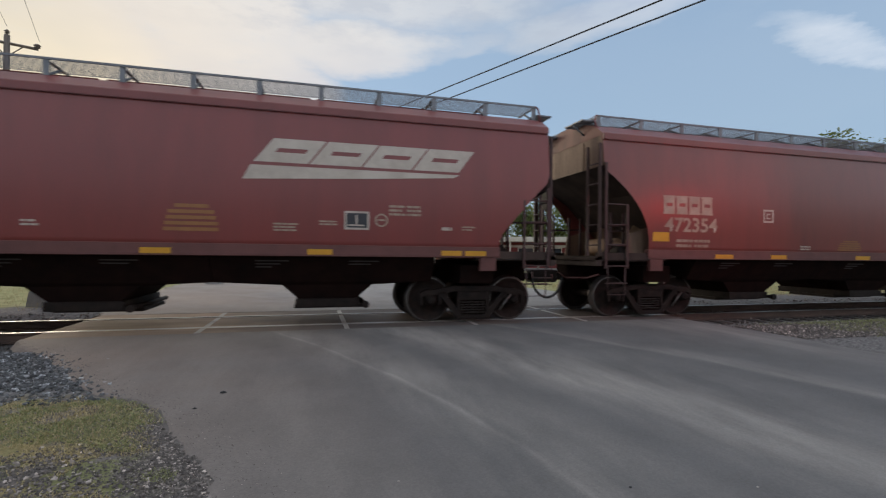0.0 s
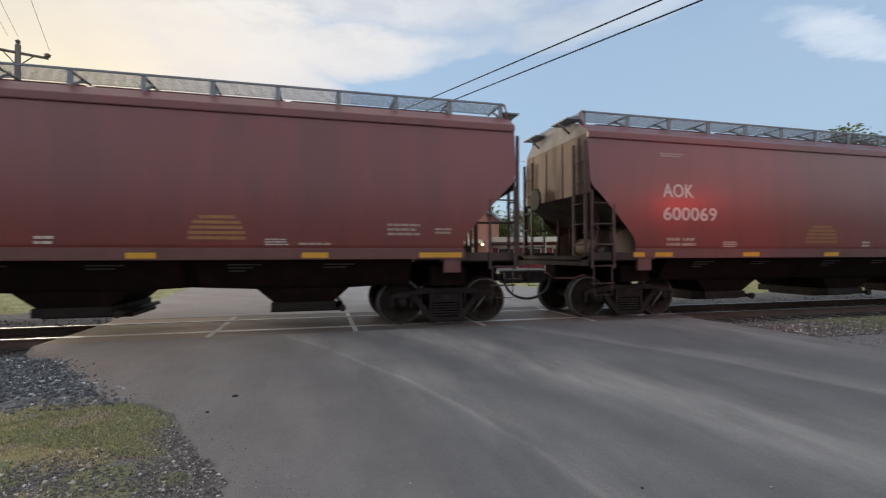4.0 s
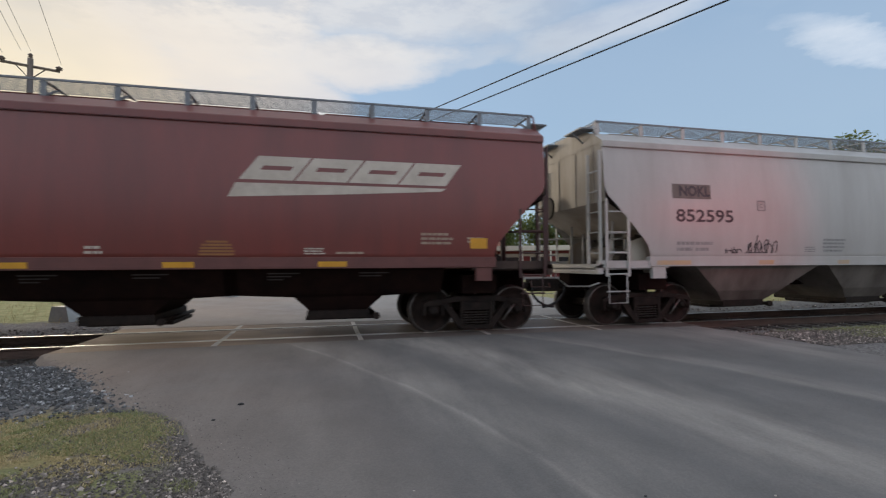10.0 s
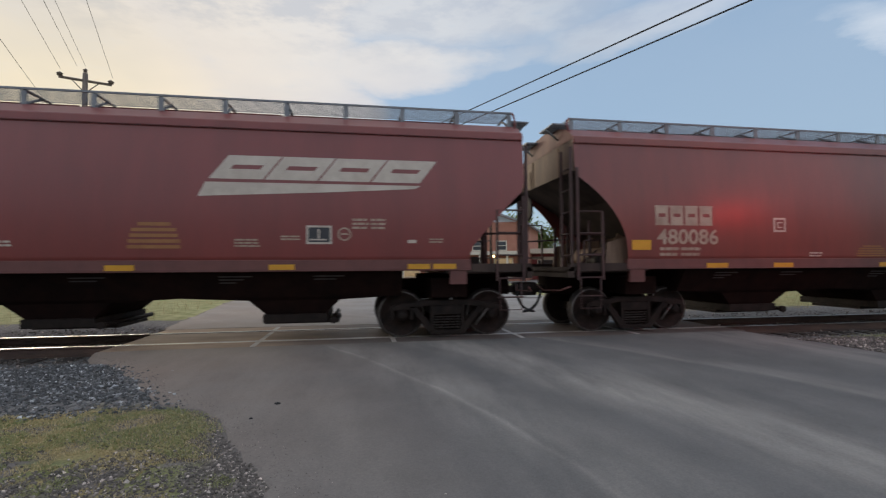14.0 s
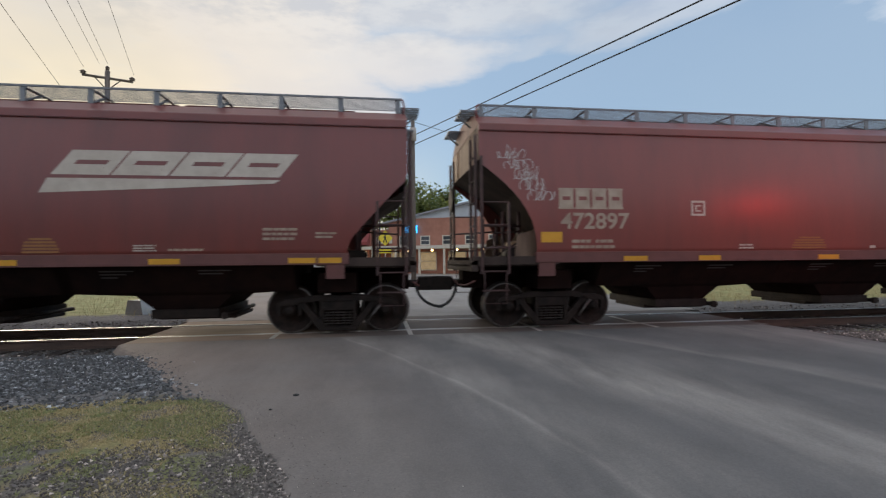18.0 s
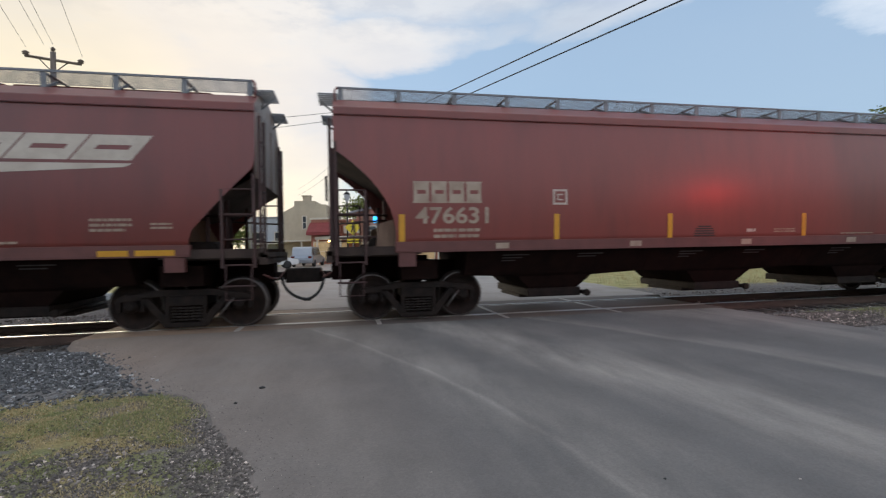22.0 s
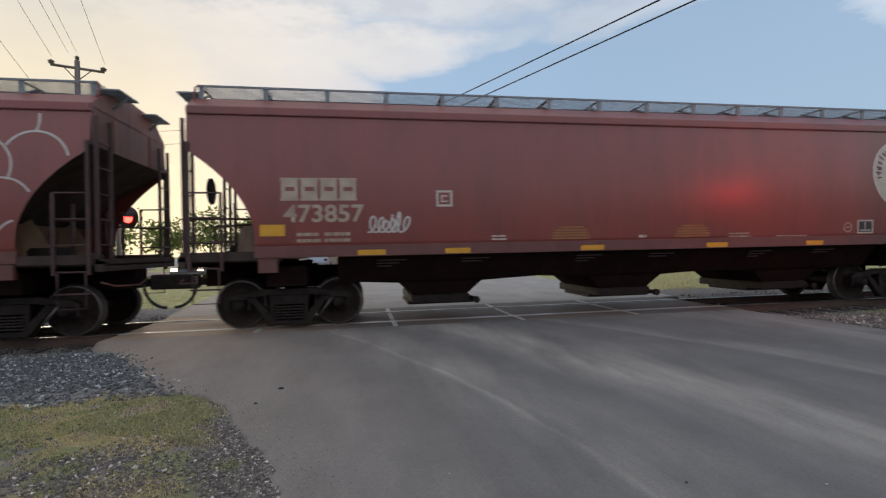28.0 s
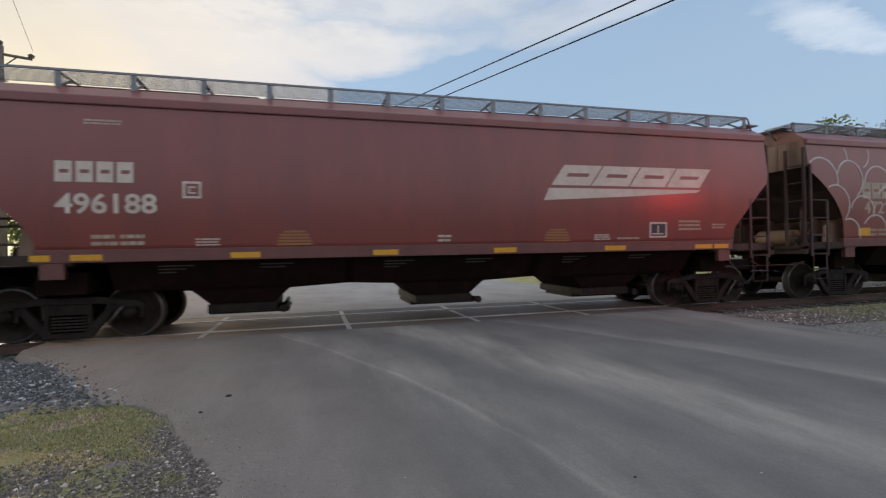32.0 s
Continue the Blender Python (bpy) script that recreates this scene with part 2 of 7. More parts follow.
STREAK = (0.7, 0.7, 0.14)
M_RED = material("oxide_red_paint", (0.198, 0.038, 0.028), (0.108, 0.029, 0.023), 0.38, 0, 2.2, STREAK, 0.55, 45, 0.03, random=0.14, coat=0.45)
M_BROWN = material("faded_brown_red_paint", (0.232, 0.047, 0.034), (0.132, 0.036, 0.028), 0.42, 0, 2.0, STREAK, 0.6, 45, 0.03, random=0.16, coat=0.4)
M_MID = material("fresh_red_oxide_paint", (0.225, 0.042, 0.034), (0.140, 0.034, 0.028), 0.42, 0, 2.0, STREAK, 0.5, 45, 0.03, random=0.10, coat=0.4)
M_GREY = material("pale_grey_paint", (0.525, 0.50, 0.465), (0.38, 0.35, 0.315), 0.42, 0, 1.8, STREAK, 0.6, 45, 0.05, random=0.06)
M_FADE = material("faded_grey_print", (0.26, 0.25, 0.24), (0.36, 0.35, 0.33), 0.6, 0, 6, (1, 1, 1), 0.8, 50, 0.03)
M_PALESTRIP = material("bleached_orange_strip", (0.62, 0.42, 0.23), (0.52, 0.42, 0.32), 0.5, 0, 3, (1, 1, 1), 0.8, 60, 0.03)
# dusty grey, darkened to hold the shade under the grey hoppers
M_GREYDARK = material("dust_and_shade_grey_paint", (0.215, 0.190, 0.165), (0.085, 0.066, 0.054), 0.65, 0, 1.8, STREAK, 1.0, 45, 0.08)
# rust stains over a base brightened to hold the sunlight in the ends
M_END = material("rust_stained_sunlit_end_paint", (0.42, 0.27, 0.17), (0.12, 0.065, 0.045), 0.65, 0, 1.6, STREAK, 1.1, 40, 0.1, random=0.5)
M_GREYEND = material("rust_washed_grey_paint", (0.50, 0.44, 0.36), (0.30, 0.22, 0.15), 0.6, 0, 2.2, STREAK, 0.8, 40, 0.08)
# shade under the down-facing slope is put into this dark colour
M_SLOPE = material("shaded_slope_sheet", (0.075, 0.052, 0.042), (0.030, 0.022, 0.019), 0.8, 0, 2.4, STREAK, 0.9, 40, 0.1, spec=0.2)
M_LADDER = material("dark_red_ladder_steel", (0.075, 0.034, 0.029), (0.035, 0.02, 0.018), 0.6, 0, 4, (1, 1, 1), 0.7, 50, 0.05)
# streaked end paint, paled so that its colour holds the sky's light
M_SKYEND = material("skylit_grey_end_paint", (0.47, 0.415, 0.365), (0.22, 0.165, 0.135), 0.6, 0, 1.6, STREAK, 1.0, 40, 0.1, random=0.5)
M_LONGEND = material("rust_streaked_brown_end_paint", (0.25, 0.105, 0.075), (0.105, 0.052, 0.04), 0.6, 0, 1.8, STREAK, 1.0, 40, 0.1, random=0.4)
M_DIM = material("grimy_small_print", (0.060, 0.050, 0.045), (0.03, 0.026, 0.024), 0.7, 0, 6, (1, 1, 1), 0.7, 50, 0.03)
M_SILL = material("dusty_side_sill_paint", (0.155, 0.056, 0.046), (0.10, 0.038, 0.032), 0.55, 0, 3, (1, 1, 1), 0.7, 50, 0.08)
# near black with a maroon tone, far darker than the sides
M_UNDER = material("maroon_black_underframe_paint", (0.019, 0.0095, 0.0075), (0.008, 0.0055, 0.005), 0.9, 0, 3, (1, 1, 1), 0.8, 40, 0.15, spec=0.06)
M_TRUCK = material("grimy_cast_steel", (0.027, 0.0175, 0.013), (0.008, 0.006, 0.005), 0.62, 0.0, 6, (1, 1, 1), 0.9, 60, 0.35, spec=0.2)
M_WHEEL = material("rusty_wheel_steel", (0.030, 0.017, 0.012), (0.011, 0.0075, 0.006), 0.75, 0.0, 8, (1, 1, 1), 0.9, 60, 0.2, spec=0.25)
M_RIM = material("polished_tread_steel", (0.17, 0.15, 0.135), (0.07, 0.06, 0.054), 0.42, 0.7, 10, (1, 1, 1), 0.6, 60, 0.05)
M_GRATE = material("galvanized_grating", (0.22, 0.23, 0.24), (0.13, 0.135, 0.14), 0.5, 0.5, 8, (1, 1, 1), 0.6, 60, 0.1)
M_HOSE = material("black_rubber_hose", (0.022, 0.022, 0.022), (0.012, 0.012, 0.012), 0.6, 0, 8, (1, 1, 1), 0.5, 80, 0.1)
M_MARK = material("weathered_white_lettering", (0.60, 0.52, 0.43), (0.40, 0.32, 0.25), 0.5, 0, 3.5, (1, 1, 1), 0.6, 40, 0.03)
M_MARKDIM = material("faded_cream_lettering", (0.46, 0.36, 0.265), (0.27, 0.18, 0.13), 0.55, 0, 3.5, (1, 1, 1), 0.7, 40, 0.03)
M_BLACK = material("black_lettering", (0.035, 0.035, 0.04), (0.07, 0.07, 0.07), 0.5, 0, 4, (1, 1, 1), 0.5, 40, 0.03)
M_STRIP = material("yellow_reflective_strip", (0.72, 0.36, 0.035), (0.52, 0.25, 0.03), 0.4, 0, 4, (1, 1, 1), 0.5, 60, 0.03)
M_YTEXT = material("rusty_yellow_stencil_paint", (0.36, 0.165, 0.055), (0.24, 0.10, 0.045), 0.5, 0, 5, (1, 1, 1), 0.6, 60, 0.03)
M_SPRAY = material("pale_spray_paint", (0.60, 0.55, 0.50), (0.45, 0.38, 0.34), 0.5, 0, 5, (1, 1, 1), 0.6, 60, 0.03)
M_RAIL = material("railhead_steel", (0.50, 0.48, 0.46), (0.30, 0.27, 0.25), 0.3, 1.0, 3, (0.3, 1, 1), 0.5, 80, 0.05)
M_RAILRUST = material("rusty_rail_web", (0.11, 0.065, 0.045), (0.05, 0.032, 0.026), 0.8, 0, 6, (0.3, 1, 1), 0.8, 60, 0.3)
M_WOOD = material("weathered_tie_timber", (0.075, 0.058, 0.047), (0.034, 0.027, 0.022), 0.85, 0, 4, (0.3, 3, 1), 0.9, 50, 0.4, random=0.4)
M_POLE = material("weathered_pole_timber", (0.20, 0.16, 0.13), (0.10, 0.08, 0.065), 0.85, 0, 4, (3, 3, 0.25), 0.8, 50, 0.4)
M_STEEL = material("worn_panel_edge_steel", (0.56, 0.50, 0.44), (0.30, 0.25, 0.21), 0.5, 0.0, 2.2, (1, 1, 1), 0.9, 60, 0.1)
M_SPRING = material("worn_spring_steel", (0.060, 0.048, 0.040), (0.025, 0.02, 0.017), 0.5, 0.0, 8, (1, 1, 1), 0.6, 60, 0.1, spec=0.25)
M_GLASS = material("dark_window_glass", (0.05, 0.055, 0.06), (0.03, 0.03, 0.035), 0.08, 0, 3, (1, 1, 1), 0.4, 20, 0.0)


# ---------------------------------------------------------------- mesh helpers
def box(bm, x0, x1, y0, y1, z0, z1):
    v = [bm.verts.new((x, y, z)) for x in (x0, x1) for y in (y0, y1) for z in (z0, z1)]
    for f in ((0, 1, 3, 2), (4, 6, 7, 5), (0, 4, 5, 1), (2, 3, 7, 6), (0, 2, 6, 4), (1, 5, 7, 3)):
        bm.faces.new([v[i] for i in f])


def rod(bm, p, q, r, seg=8, r2=None):
    p, q = Vector(p), Vector(q)
    r2 = r if r2 is None else r2
    d = (q - p).normalized()
    u = d.orthogonal().normalized()
    w = d.cross(u)
    rings = []
    for c, rad in ((p, r), (q, r2)):
        rings.append([bm.verts.new(c + rad * (math.cos(k * math.tau / seg) * u + math.sin(k * math.tau / seg) * w)) for k in range(seg)])
    for k in range(seg):
        f = bm.faces.new((rings[0][k], rings[0][(k + 1) % seg], rings[1][(k + 1) % seg], rings[1][k]))
        f.smooth = True
    bm.faces.new(list(reversed(rings[0])))
    bm.faces.new(rings[1])


def tube(bm, pts, r, seg=6):
    """A bent bar of one skin through the points."""
    pts = [Vector(p) for p in pts]
    rings = []
    for k, p in enumerate(pts):
        d = (pts[min(k + 1, len(pts) - 1)] - pts[max(k - 1, 0)]).normalized()
        u = d.cross(Vector((0.1, 0.2, 1.0)) if abs(d.z) < 0.9 else Vector((0.1, 1.0, 0.2))).normalized()
        w = d.cross(u)
        rings.append([bm.verts.new(p + r * (math.cos(i * math.tau / seg) * u + math.sin(i * math.tau / seg) * w)) for i in range(seg)])
    for r0, r1 in zip(rings[:-1], rings[1:]):
        for i in range(seg):
            bm.faces.new((r0[i], r0[(i + 1) % seg], r1[(i + 1) % seg], r1[i])).smooth = True
    bm.faces.new(list(reversed(rings[0])))
    bm.faces.new(rings[-1])


def plate(bm, pts, y0, y1):
    """A flat plate with an x-z outline, from y0 to y1."""
    a = [bm.verts.new((x, y0, z)) for x, z in pts]
    b = [bm.verts.new((x, y1, z)) for x, z in pts]
    n = len(pts)
    bm.faces.new(a)
    bm.faces.new(list(reversed(b)))
    for k in range(n):
        bm.faces.new((a[k], b[k], b[(k + 1) % n], a[(k + 1) % n]))


def ring_lathe(bm, profile, seg=28, axis="y", c=(0, 0, 0)):
    """Turn a profile of (radius, offset along the axis) round an axis."""
    rings = []
    for r, o in profile:
        ring = []
        for k in range(seg):
            a, s = math.cos(k * math.tau / seg) * r, math.sin(k * math.tau / seg) * r
            p = (a, o, s) if axis == "y" else (a, s, o)
            ring.append(bm.verts.new((c[0] + p[0], c[1] + p[1], c[2] + p[2])))
        rings.append(ring)
    for r0, r1 in zip(rings[:-1], rings[1:]):
        for k in range(seg):
            f = bm.faces.new((r0[k], r0[(k + 1) % seg], r1[(k + 1) % seg], r1[k]))
            f.smooth = True
    bm.faces.new(list(reversed(rings[0])))
    bm.faces.new(rings[-1])


def to_mesh(name, bm, mat):
    bmesh.ops.recalc_face_normals(bm, faces=bm.faces)
    me = bpy.data.meshes.new(name)
    bm.to_mesh(me)
    bm.free()
    for m in (mat if isinstance(mat, (list, tuple)) else [mat]):
        me.materials.append(m)
    return me


def part(name, bm, mat=None, parent=None, label="", at=None):
    me = bm if isinstance(bm, bpy.types.Mesh) else to_mesh(name, bm, mat)
    ob = new(name, me)
    if parent is not None:
        ob.parent = parent
    if at is not None:
        ob.matrix_basis = at
    if label:
        ob["label"] = label
    return ob


def raw(name, verts, faces, mat, smooth=False):
    me = bpy.data.meshes.new(name)
    me.from_pydata([tuple(v) for v in verts], [], [tuple(f) for f in faces])
    me.materials.append(mat)
    if smooth:
        me.polygons.foreach_set("use_smooth", [True] * len(me.polygons))
    me.update()
    return me


def B():
    return bmesh.new()


def text_mesh(words, mat, bold=0.0):
    cu = bpy.data.curves.new("lettering", "FONT")
    cu.body, cu.size, cu.offset = words, 1.0, bold
    cu.resolution_u = 3
    ob = new("lettering", cu)
    bpy.context.view_layer.update()
    me = bpy.data.meshes.new_from_object(ob.evaluated_get(bpy.context.evaluated_depsgraph_get()))
    bpy.data.objects.remove(ob)
    bpy.data.curves.remove(cu)
    me.materials.clear()
    me.materials.append(mat)
    return me


# ---------------------------------------------------------------- ground, road, track
TRACK_Y = 10.26
RAILS = (TRACK_Y - 0.7525, TRACK_Y + 0.7525)
ROAD_L, ROAD_R = -4.3, 8.1


def road_left(y):
    """The ragged left edge of the asphalt."""
    pts = [(-14, 1.2), (-6, 0.6), (0, 0.3), (3.0, -0.45), (3.9, -0.9), (4.8, -1.3), (5.5, -2.05), (7.2, -3.2), (8.8, -4.3), (12.0, -4.4), (20, -5.2), (60, -6)]
    for (a, p), (b, q) in zip(pts[:-1], pts[1:]):
        if y <= b:
            return p + (q - p) * (y - a) / (b - a)
    return pts[-1][1]


def road_right(y):
    pts = [(-14, 7.2), (0, 7.4), (5.1, 8.0), (6.6, 8.12), (8.6, 7.95), (8.8, 7.9), (12.0, 8.6), (16, 9.0), (20, 8.6), (60, 8.0)]
    for (a, p), (b, q) in zip(pts[:-1], pts[1:]):
        if y <= b:
            return p + (q - p) * (y - a) / (b - a)
    return pts[-1][1]


def ground_height(x, y):
    base = -0.045 + 0.025 * noise.noise((x * 0.35, y * 0.35, 0.0))
    e = x - road_left(y)
    if y < 8.9 and -1.0 < e < 0.7:
        k = min(1.0, (e + 1.0) / 0.6, (0.7 - e) / 0.3)
        base = base * (1 - k) + k * (-0.017 + 0.006 * noise.noise((x * 2.1, y * 2.1, 5.0)))
    d = abs(y - TRACK_Y)
    bed = max(0.0, min(1.0, (2.6 - d) / 0.9))
    return base * (1 - bed) + -0.190 * bed


def ground_material():
    """Grit and dry soil, with grass mats and a band of crushed stone beside the near track, edges broken by noise."""
    m = material("verge_ground", (0.205, 0.178, 0.155), (0.10, 0.088, 0.08), 0.95, 0, 2.2, (1, 1, 1), 0.8, 70, 0.9)
    nd, lk = m.node_tree.nodes, m.node_tree.links
    bs = nd["Principled BSDF"]
    soil = bs.inputs["Base Color"].links[0].from_socket
    tc = nd.new("ShaderNodeTexCoord")
    sep = nd.new("ShaderNodeSeparateXYZ")
    lk.new(tc.outputs["Object"], sep.inputs[0])

    def noise_of(scale, detail=4):
        n = nd.new("ShaderNodeTexNoise")
        n.inputs["Scale"].default_value = scale
        n.inputs["Detail"].default_value = detail
        lk.new(tc.outputs["Object"], n.inputs["Vector"])
        return n.outputs["Fac"]

    def ramp(fac, lo, hi, c0, c1):
        r = nd.new("ShaderNodeValToRGB")
        r.color_ramp.elements[0].position, r.color_ramp.elements[1].position = lo, hi
        r.color_ramp.elements[0].color, r.color_ramp.elements[1].color = (*c0, 1), (*c1, 1)
        lk.new(fac, r.inputs[0])
        return r.outputs[0]

    def over(fac, under, top):
        x = nd.new("ShaderNodeMixRGB")
        lk.new(fac, x.inputs[0]); lk.new(under, x.inputs[1]); lk.new(top, x.inputs[2])
        return x.outputs[0]
    green = ramp(noise_of(46, 8), 0.32, 0.68, (0.125, 0.13, 0.055), (0.28, 0.275, 0.115))
    straw = ramp(noise_of(52, 8), 0.32, 0.68, (0.22, 0.165, 0.065), (0.46, 0.36, 0.165))
    grass = over(ramp(noise_of(1.5, 5), 0.44, 0.58, (0, 0, 0), (1, 1, 1)), green, straw)
    fore = nd.new("ShaderNodeMath"); fore.operation = "MULTIPLY_ADD"
    fore.inputs[1].default_value = 2.4
    lk.new(noise_of(1.3, 5), fore.inputs[0]); lk.new(sep.outputs["Y"], fore.inputs[2])
    turf = nd.new("ShaderNodeMapRange")
    turf.inputs["From Min"].default_value, turf.inputs["From Max"].default_value = 3.85, 4.35
    lk.new(fore.outputs[0], turf.inputs["Value"])
    patch = nd.new("ShaderNodeMath"); patch.operation = "MULTIPLY"
    lk.new(ramp(noise_of(2.1, 8), 0.42, 0.50, (0, 0, 0), (1, 1, 1)), patch.inputs[0]); lk.new(turf.outputs[0], patch.inputs[1])
    col = over(patch.outputs[0], soil, grass)
    # bare grit along the edge of the asphalt
    line = nd.new("ShaderNodeMath"); line.operation = "MULTIPLY_ADD"
    line.inputs[1].default_value = 0.62
    lk.new(sep.outputs["Y"], line.inputs[0]); lk.new(sep.outputs["X"], line.inputs[2])
    wav = nd.new("ShaderNodeMath"); wav.operation = "MULTIPLY_ADD"
    wav.inputs[1].default_value = 1.1
    lk.new(noise_of(2.2, 6), wav.inputs[0]); lk.new(line.outputs[0], wav.inputs[2])
    bare = nd.new("ShaderNodeMapRange")
    bare.inputs["From Min"].default_value, bare.inputs["From Max"].default_value = 1.50, 1.75
    lk.new(wav.outputs[0], bare.inputs["Value"])
    col = over(bare.outputs[0], col, soil)
    vor = nd.new("ShaderNodeTexVoronoi")
    vor.inputs["Scale"].default_value = 34
    lk.new(tc.outputs["Object"], vor.inputs["Vector"])
    stone = ramp(vor.outputs["Color"], 0.1, 0.9, (0.08, 0.074, 0.068), (0.27, 0.252, 0.235))
    # the stone band: y from 5.2 to 13, edges shifted by noise
    wob = nd.new("ShaderNodeMath"); wob.operation = "MULTIPLY_ADD"
    wob.inputs[1].default_value = 1.6
    lk.new(noise_of(1.7, 5), wob.inputs[0]); lk.new(sep.outputs["Y"], wob.inputs[2])
    near = nd.new("ShaderNodeMapRange")
    near.inputs["From Min"].default_value, near.inputs["From Max"].default_value = 6.05, 6.25
    lk.new(wob.outputs[0], near.inputs["Value"])
    far = nd.new("ShaderNodeMapRange")
    far.inputs["From Min"].default_value, far.inputs["From Max"].default_value = 15.1, 14.7
    lk.new(wob.outputs[0], far.inputs["Value"])
    both = nd.new("ShaderNodeMath"); both.operation = "MULTIPLY"
    lk.new(near.outputs[0], both.inputs[0]); lk.new(far.outputs[0], both.inputs[1])
    field = nd.new("ShaderNodeMapRange")
    field.inputs["From Min"].default_value, field.inputs["From Max"].default_value = 14.0, 15.4
    lk.new(wob.outputs[0], field.inputs["Value"])
    meadow = ramp(noise_of(2.5, 8), 0.35, 0.65, (0.24, 0.25, 0.08), (0.46, 0.41, 0.19))
    col = over(field.outputs[0], col, meadow)
    lk.new(over(both.outputs[0], col, stone), bs.inputs["Base Color"])
    return m


def make_ground():
    # fine near the camera, coarse to the horizon
    def axis(stops):
        out = []
        for a, b, step in stops:
            n = max(1, int(round((b - a) / step)))
            out += [a + (b - a) * k / n for k in range(n)]
        return out + [stops[-1][1]]
    xs = axis([(-600, -60, 90), (-60, -16, 6), (-16, 14, 0.2), (14, 40, 1.5), (40, 100, 10), (100, 600, 100)])
    ys = axis([(-300, -12, 36), (-12, 14, 0.2), (14, 30, 1.6), (30, 80, 6), (80, 700, 80)])
    verts = [(x, y, ground_height(x, y)) for y in ys for x in xs]
    nx = len(xs)
    faces = [(j * nx + i, j * nx + i + 1, (j + 1) * nx + i + 1, (j + 1) * nx + i) for j in range(len(ys) - 1) for i in range(nx - 1)]
    ob = part("ground", raw("ground", verts, faces, ground_material(), True), None)
    return tagged(ob, "patchy dry and green grass with grit", "ground", kind="structure")


def road_material(name, shade):
    m = material(name, shade, tuple(c * 0.66 for c in shade), 0.78, 0, 0.9, (1, 1, 1), 0.8, 55, 0.5)
    nd, lk = m.node_tree.nodes, m.node_tree.links
    b = nd["Principled BSDF"]
    old = b.inputs["Base Color"].links[0].from_socket
    tc = nd.new("ShaderNodeTexCoord")
    sep = nd.new("ShaderNodeSeparateXYZ")
    lk.new(tc.outputs["Object"], sep.inputs[0])

    def calc(op, p, q, r=None):
        n = nd.new("ShaderNodeMath"); n.operation = op
        for k, v in enumerate((p, q) if r is None else (p, q, r)):
            if isinstance(v, (int, float)):
                n.inputs[k].default_value = v
            else:
                lk.new(v, n.inputs[k])
        return n.outputs[0]
    # tyre bands sweep over the crossing: their place across the road is x + 0.031 y squared
    sway = nd.new("ShaderNodeTexNoise")
    sway.inputs["Scale"].default_value = 0.45
    sway.inputs["Detail"].default_value = 2
    lk.new(tc.outputs["Object"], sway.inputs["Vector"])
    across = calc("MULTIPLY_ADD", calc("MULTIPLY", sep.outputs["Y"], sep.outputs["Y"]), 0.031, sep.outputs["X"])
    across = calc("MULTIPLY_ADD", sway.outputs["Fac"], 0.30, across)
    across = calc("MULTIPLY_ADD", across, 1 / 14.0, 4.3 / 14.0)
    r = nd.new("ShaderNodeValToRGB")
    r.color_ramp.interpolation = "EASE"
    stops = ((-3.0, 0.30), (-1.2, 0.34), (0.3, 0.22), (1.1, 0.12), (1.45, 0.24), (1.70, 0.26), (1.78, 0.62), (1.84, 0.36), (2.2, 0.26), (2.8, 0.10), (3.15, 0.28),
             (3.5, 0.58), (3.85, 0.48), (4.4, 0.24), (5.0, 0.14), (5.75, 0.06), (5.92, 0.34), (6.1, 0.24), (6.5, 0.05), (7.4, 0.08), (8.6, 0.30))
    for k, (u, v) in enumerate(stops):
        e = r.color_ramp.elements[k] if k < 1 else r.color_ramp.elements.new((u + 0.15 + 4.3) / 14.0)
        if k < 1:
            e.position = (u + 0.15 + 4.3) / 14.0
        e.color = (v, v, v, 1)
    last = r.color_ramp.elements[len(r.color_ramp.elements) - 1]
    last.color = (0.3, 0.3, 0.3, 1)
    lk.new(across, r.inputs[0])
    mp = nd.new("ShaderNodeMapping")
    mp.inputs["Scale"].default_value = (1.5, 0.35, 1)
    mp.inputs["Rotation"].default_value = (0, 0, radians(-12))
    lk.new(tc.outputs["Object"], mp.inputs[0])
    n = nd.new("ShaderNodeTexNoise")
    n.inputs["Scale"].default_value = 1.0
    n.inputs["Detail"].default_value = 6
    n.inputs["Roughness"].default_value = 0.6
    lk.new(mp.outputs[0], n.inputs["Vector"])
    br = nd.new("ShaderNodeMapRange")
    br.inputs["From Min"].default_value, br.inputs["From Max"].default_value = 0.32, 0.68
    br.inputs["To Min"].default_value, br.inputs["To Max"].default_value = 0.15, 1.55
    lk.new(n.outputs["Fac"], br.inputs["Value"])
    mix = nd.new("ShaderNodeMixRGB")
    mix.inputs[2].default_value = (0.43, 0.385, 0.335, 1)
    lk.new(calc("MULTIPLY", r.outputs[0], br.outputs[0]), mix.inputs[0])
    lk.new(old, mix.inputs[1])
    dust = nd.new("ShaderNodeTexNoise")
    dust.inputs["Scale"].default_value = 0.35
    dust.inputs["Detail"].default_value = 5
    lk.new(tc.outputs["Object"], dust.inputs["Vector"])
    # wind-blown dust lies along the left edge
    edge = nd.new("ShaderNodeMapRange")
    edge.inputs["From Min"].default_value, edge.inputs["From Max"].default_value = 1.2, -2.6
    lk.new(sep.outputs["X"], edge.inputs["Value"])
    sm = nd.new("ShaderNodeMath"); sm.operation = "MULTIPLY_ADD"
    sm.inputs[1].default_value = 1.0; sm.inputs[2].default_value = 0.0
    lk.new(edge.outputs[0], sm.inputs[0])
    dr = nd.new("ShaderNodeMath"); dr.operation = "MULTIPLY"; dr.use_clamp = True
    lk.new(sm.outputs[0], dr.inputs[0]); lk.new(dust.outputs["Fac"], dr.inputs[1])
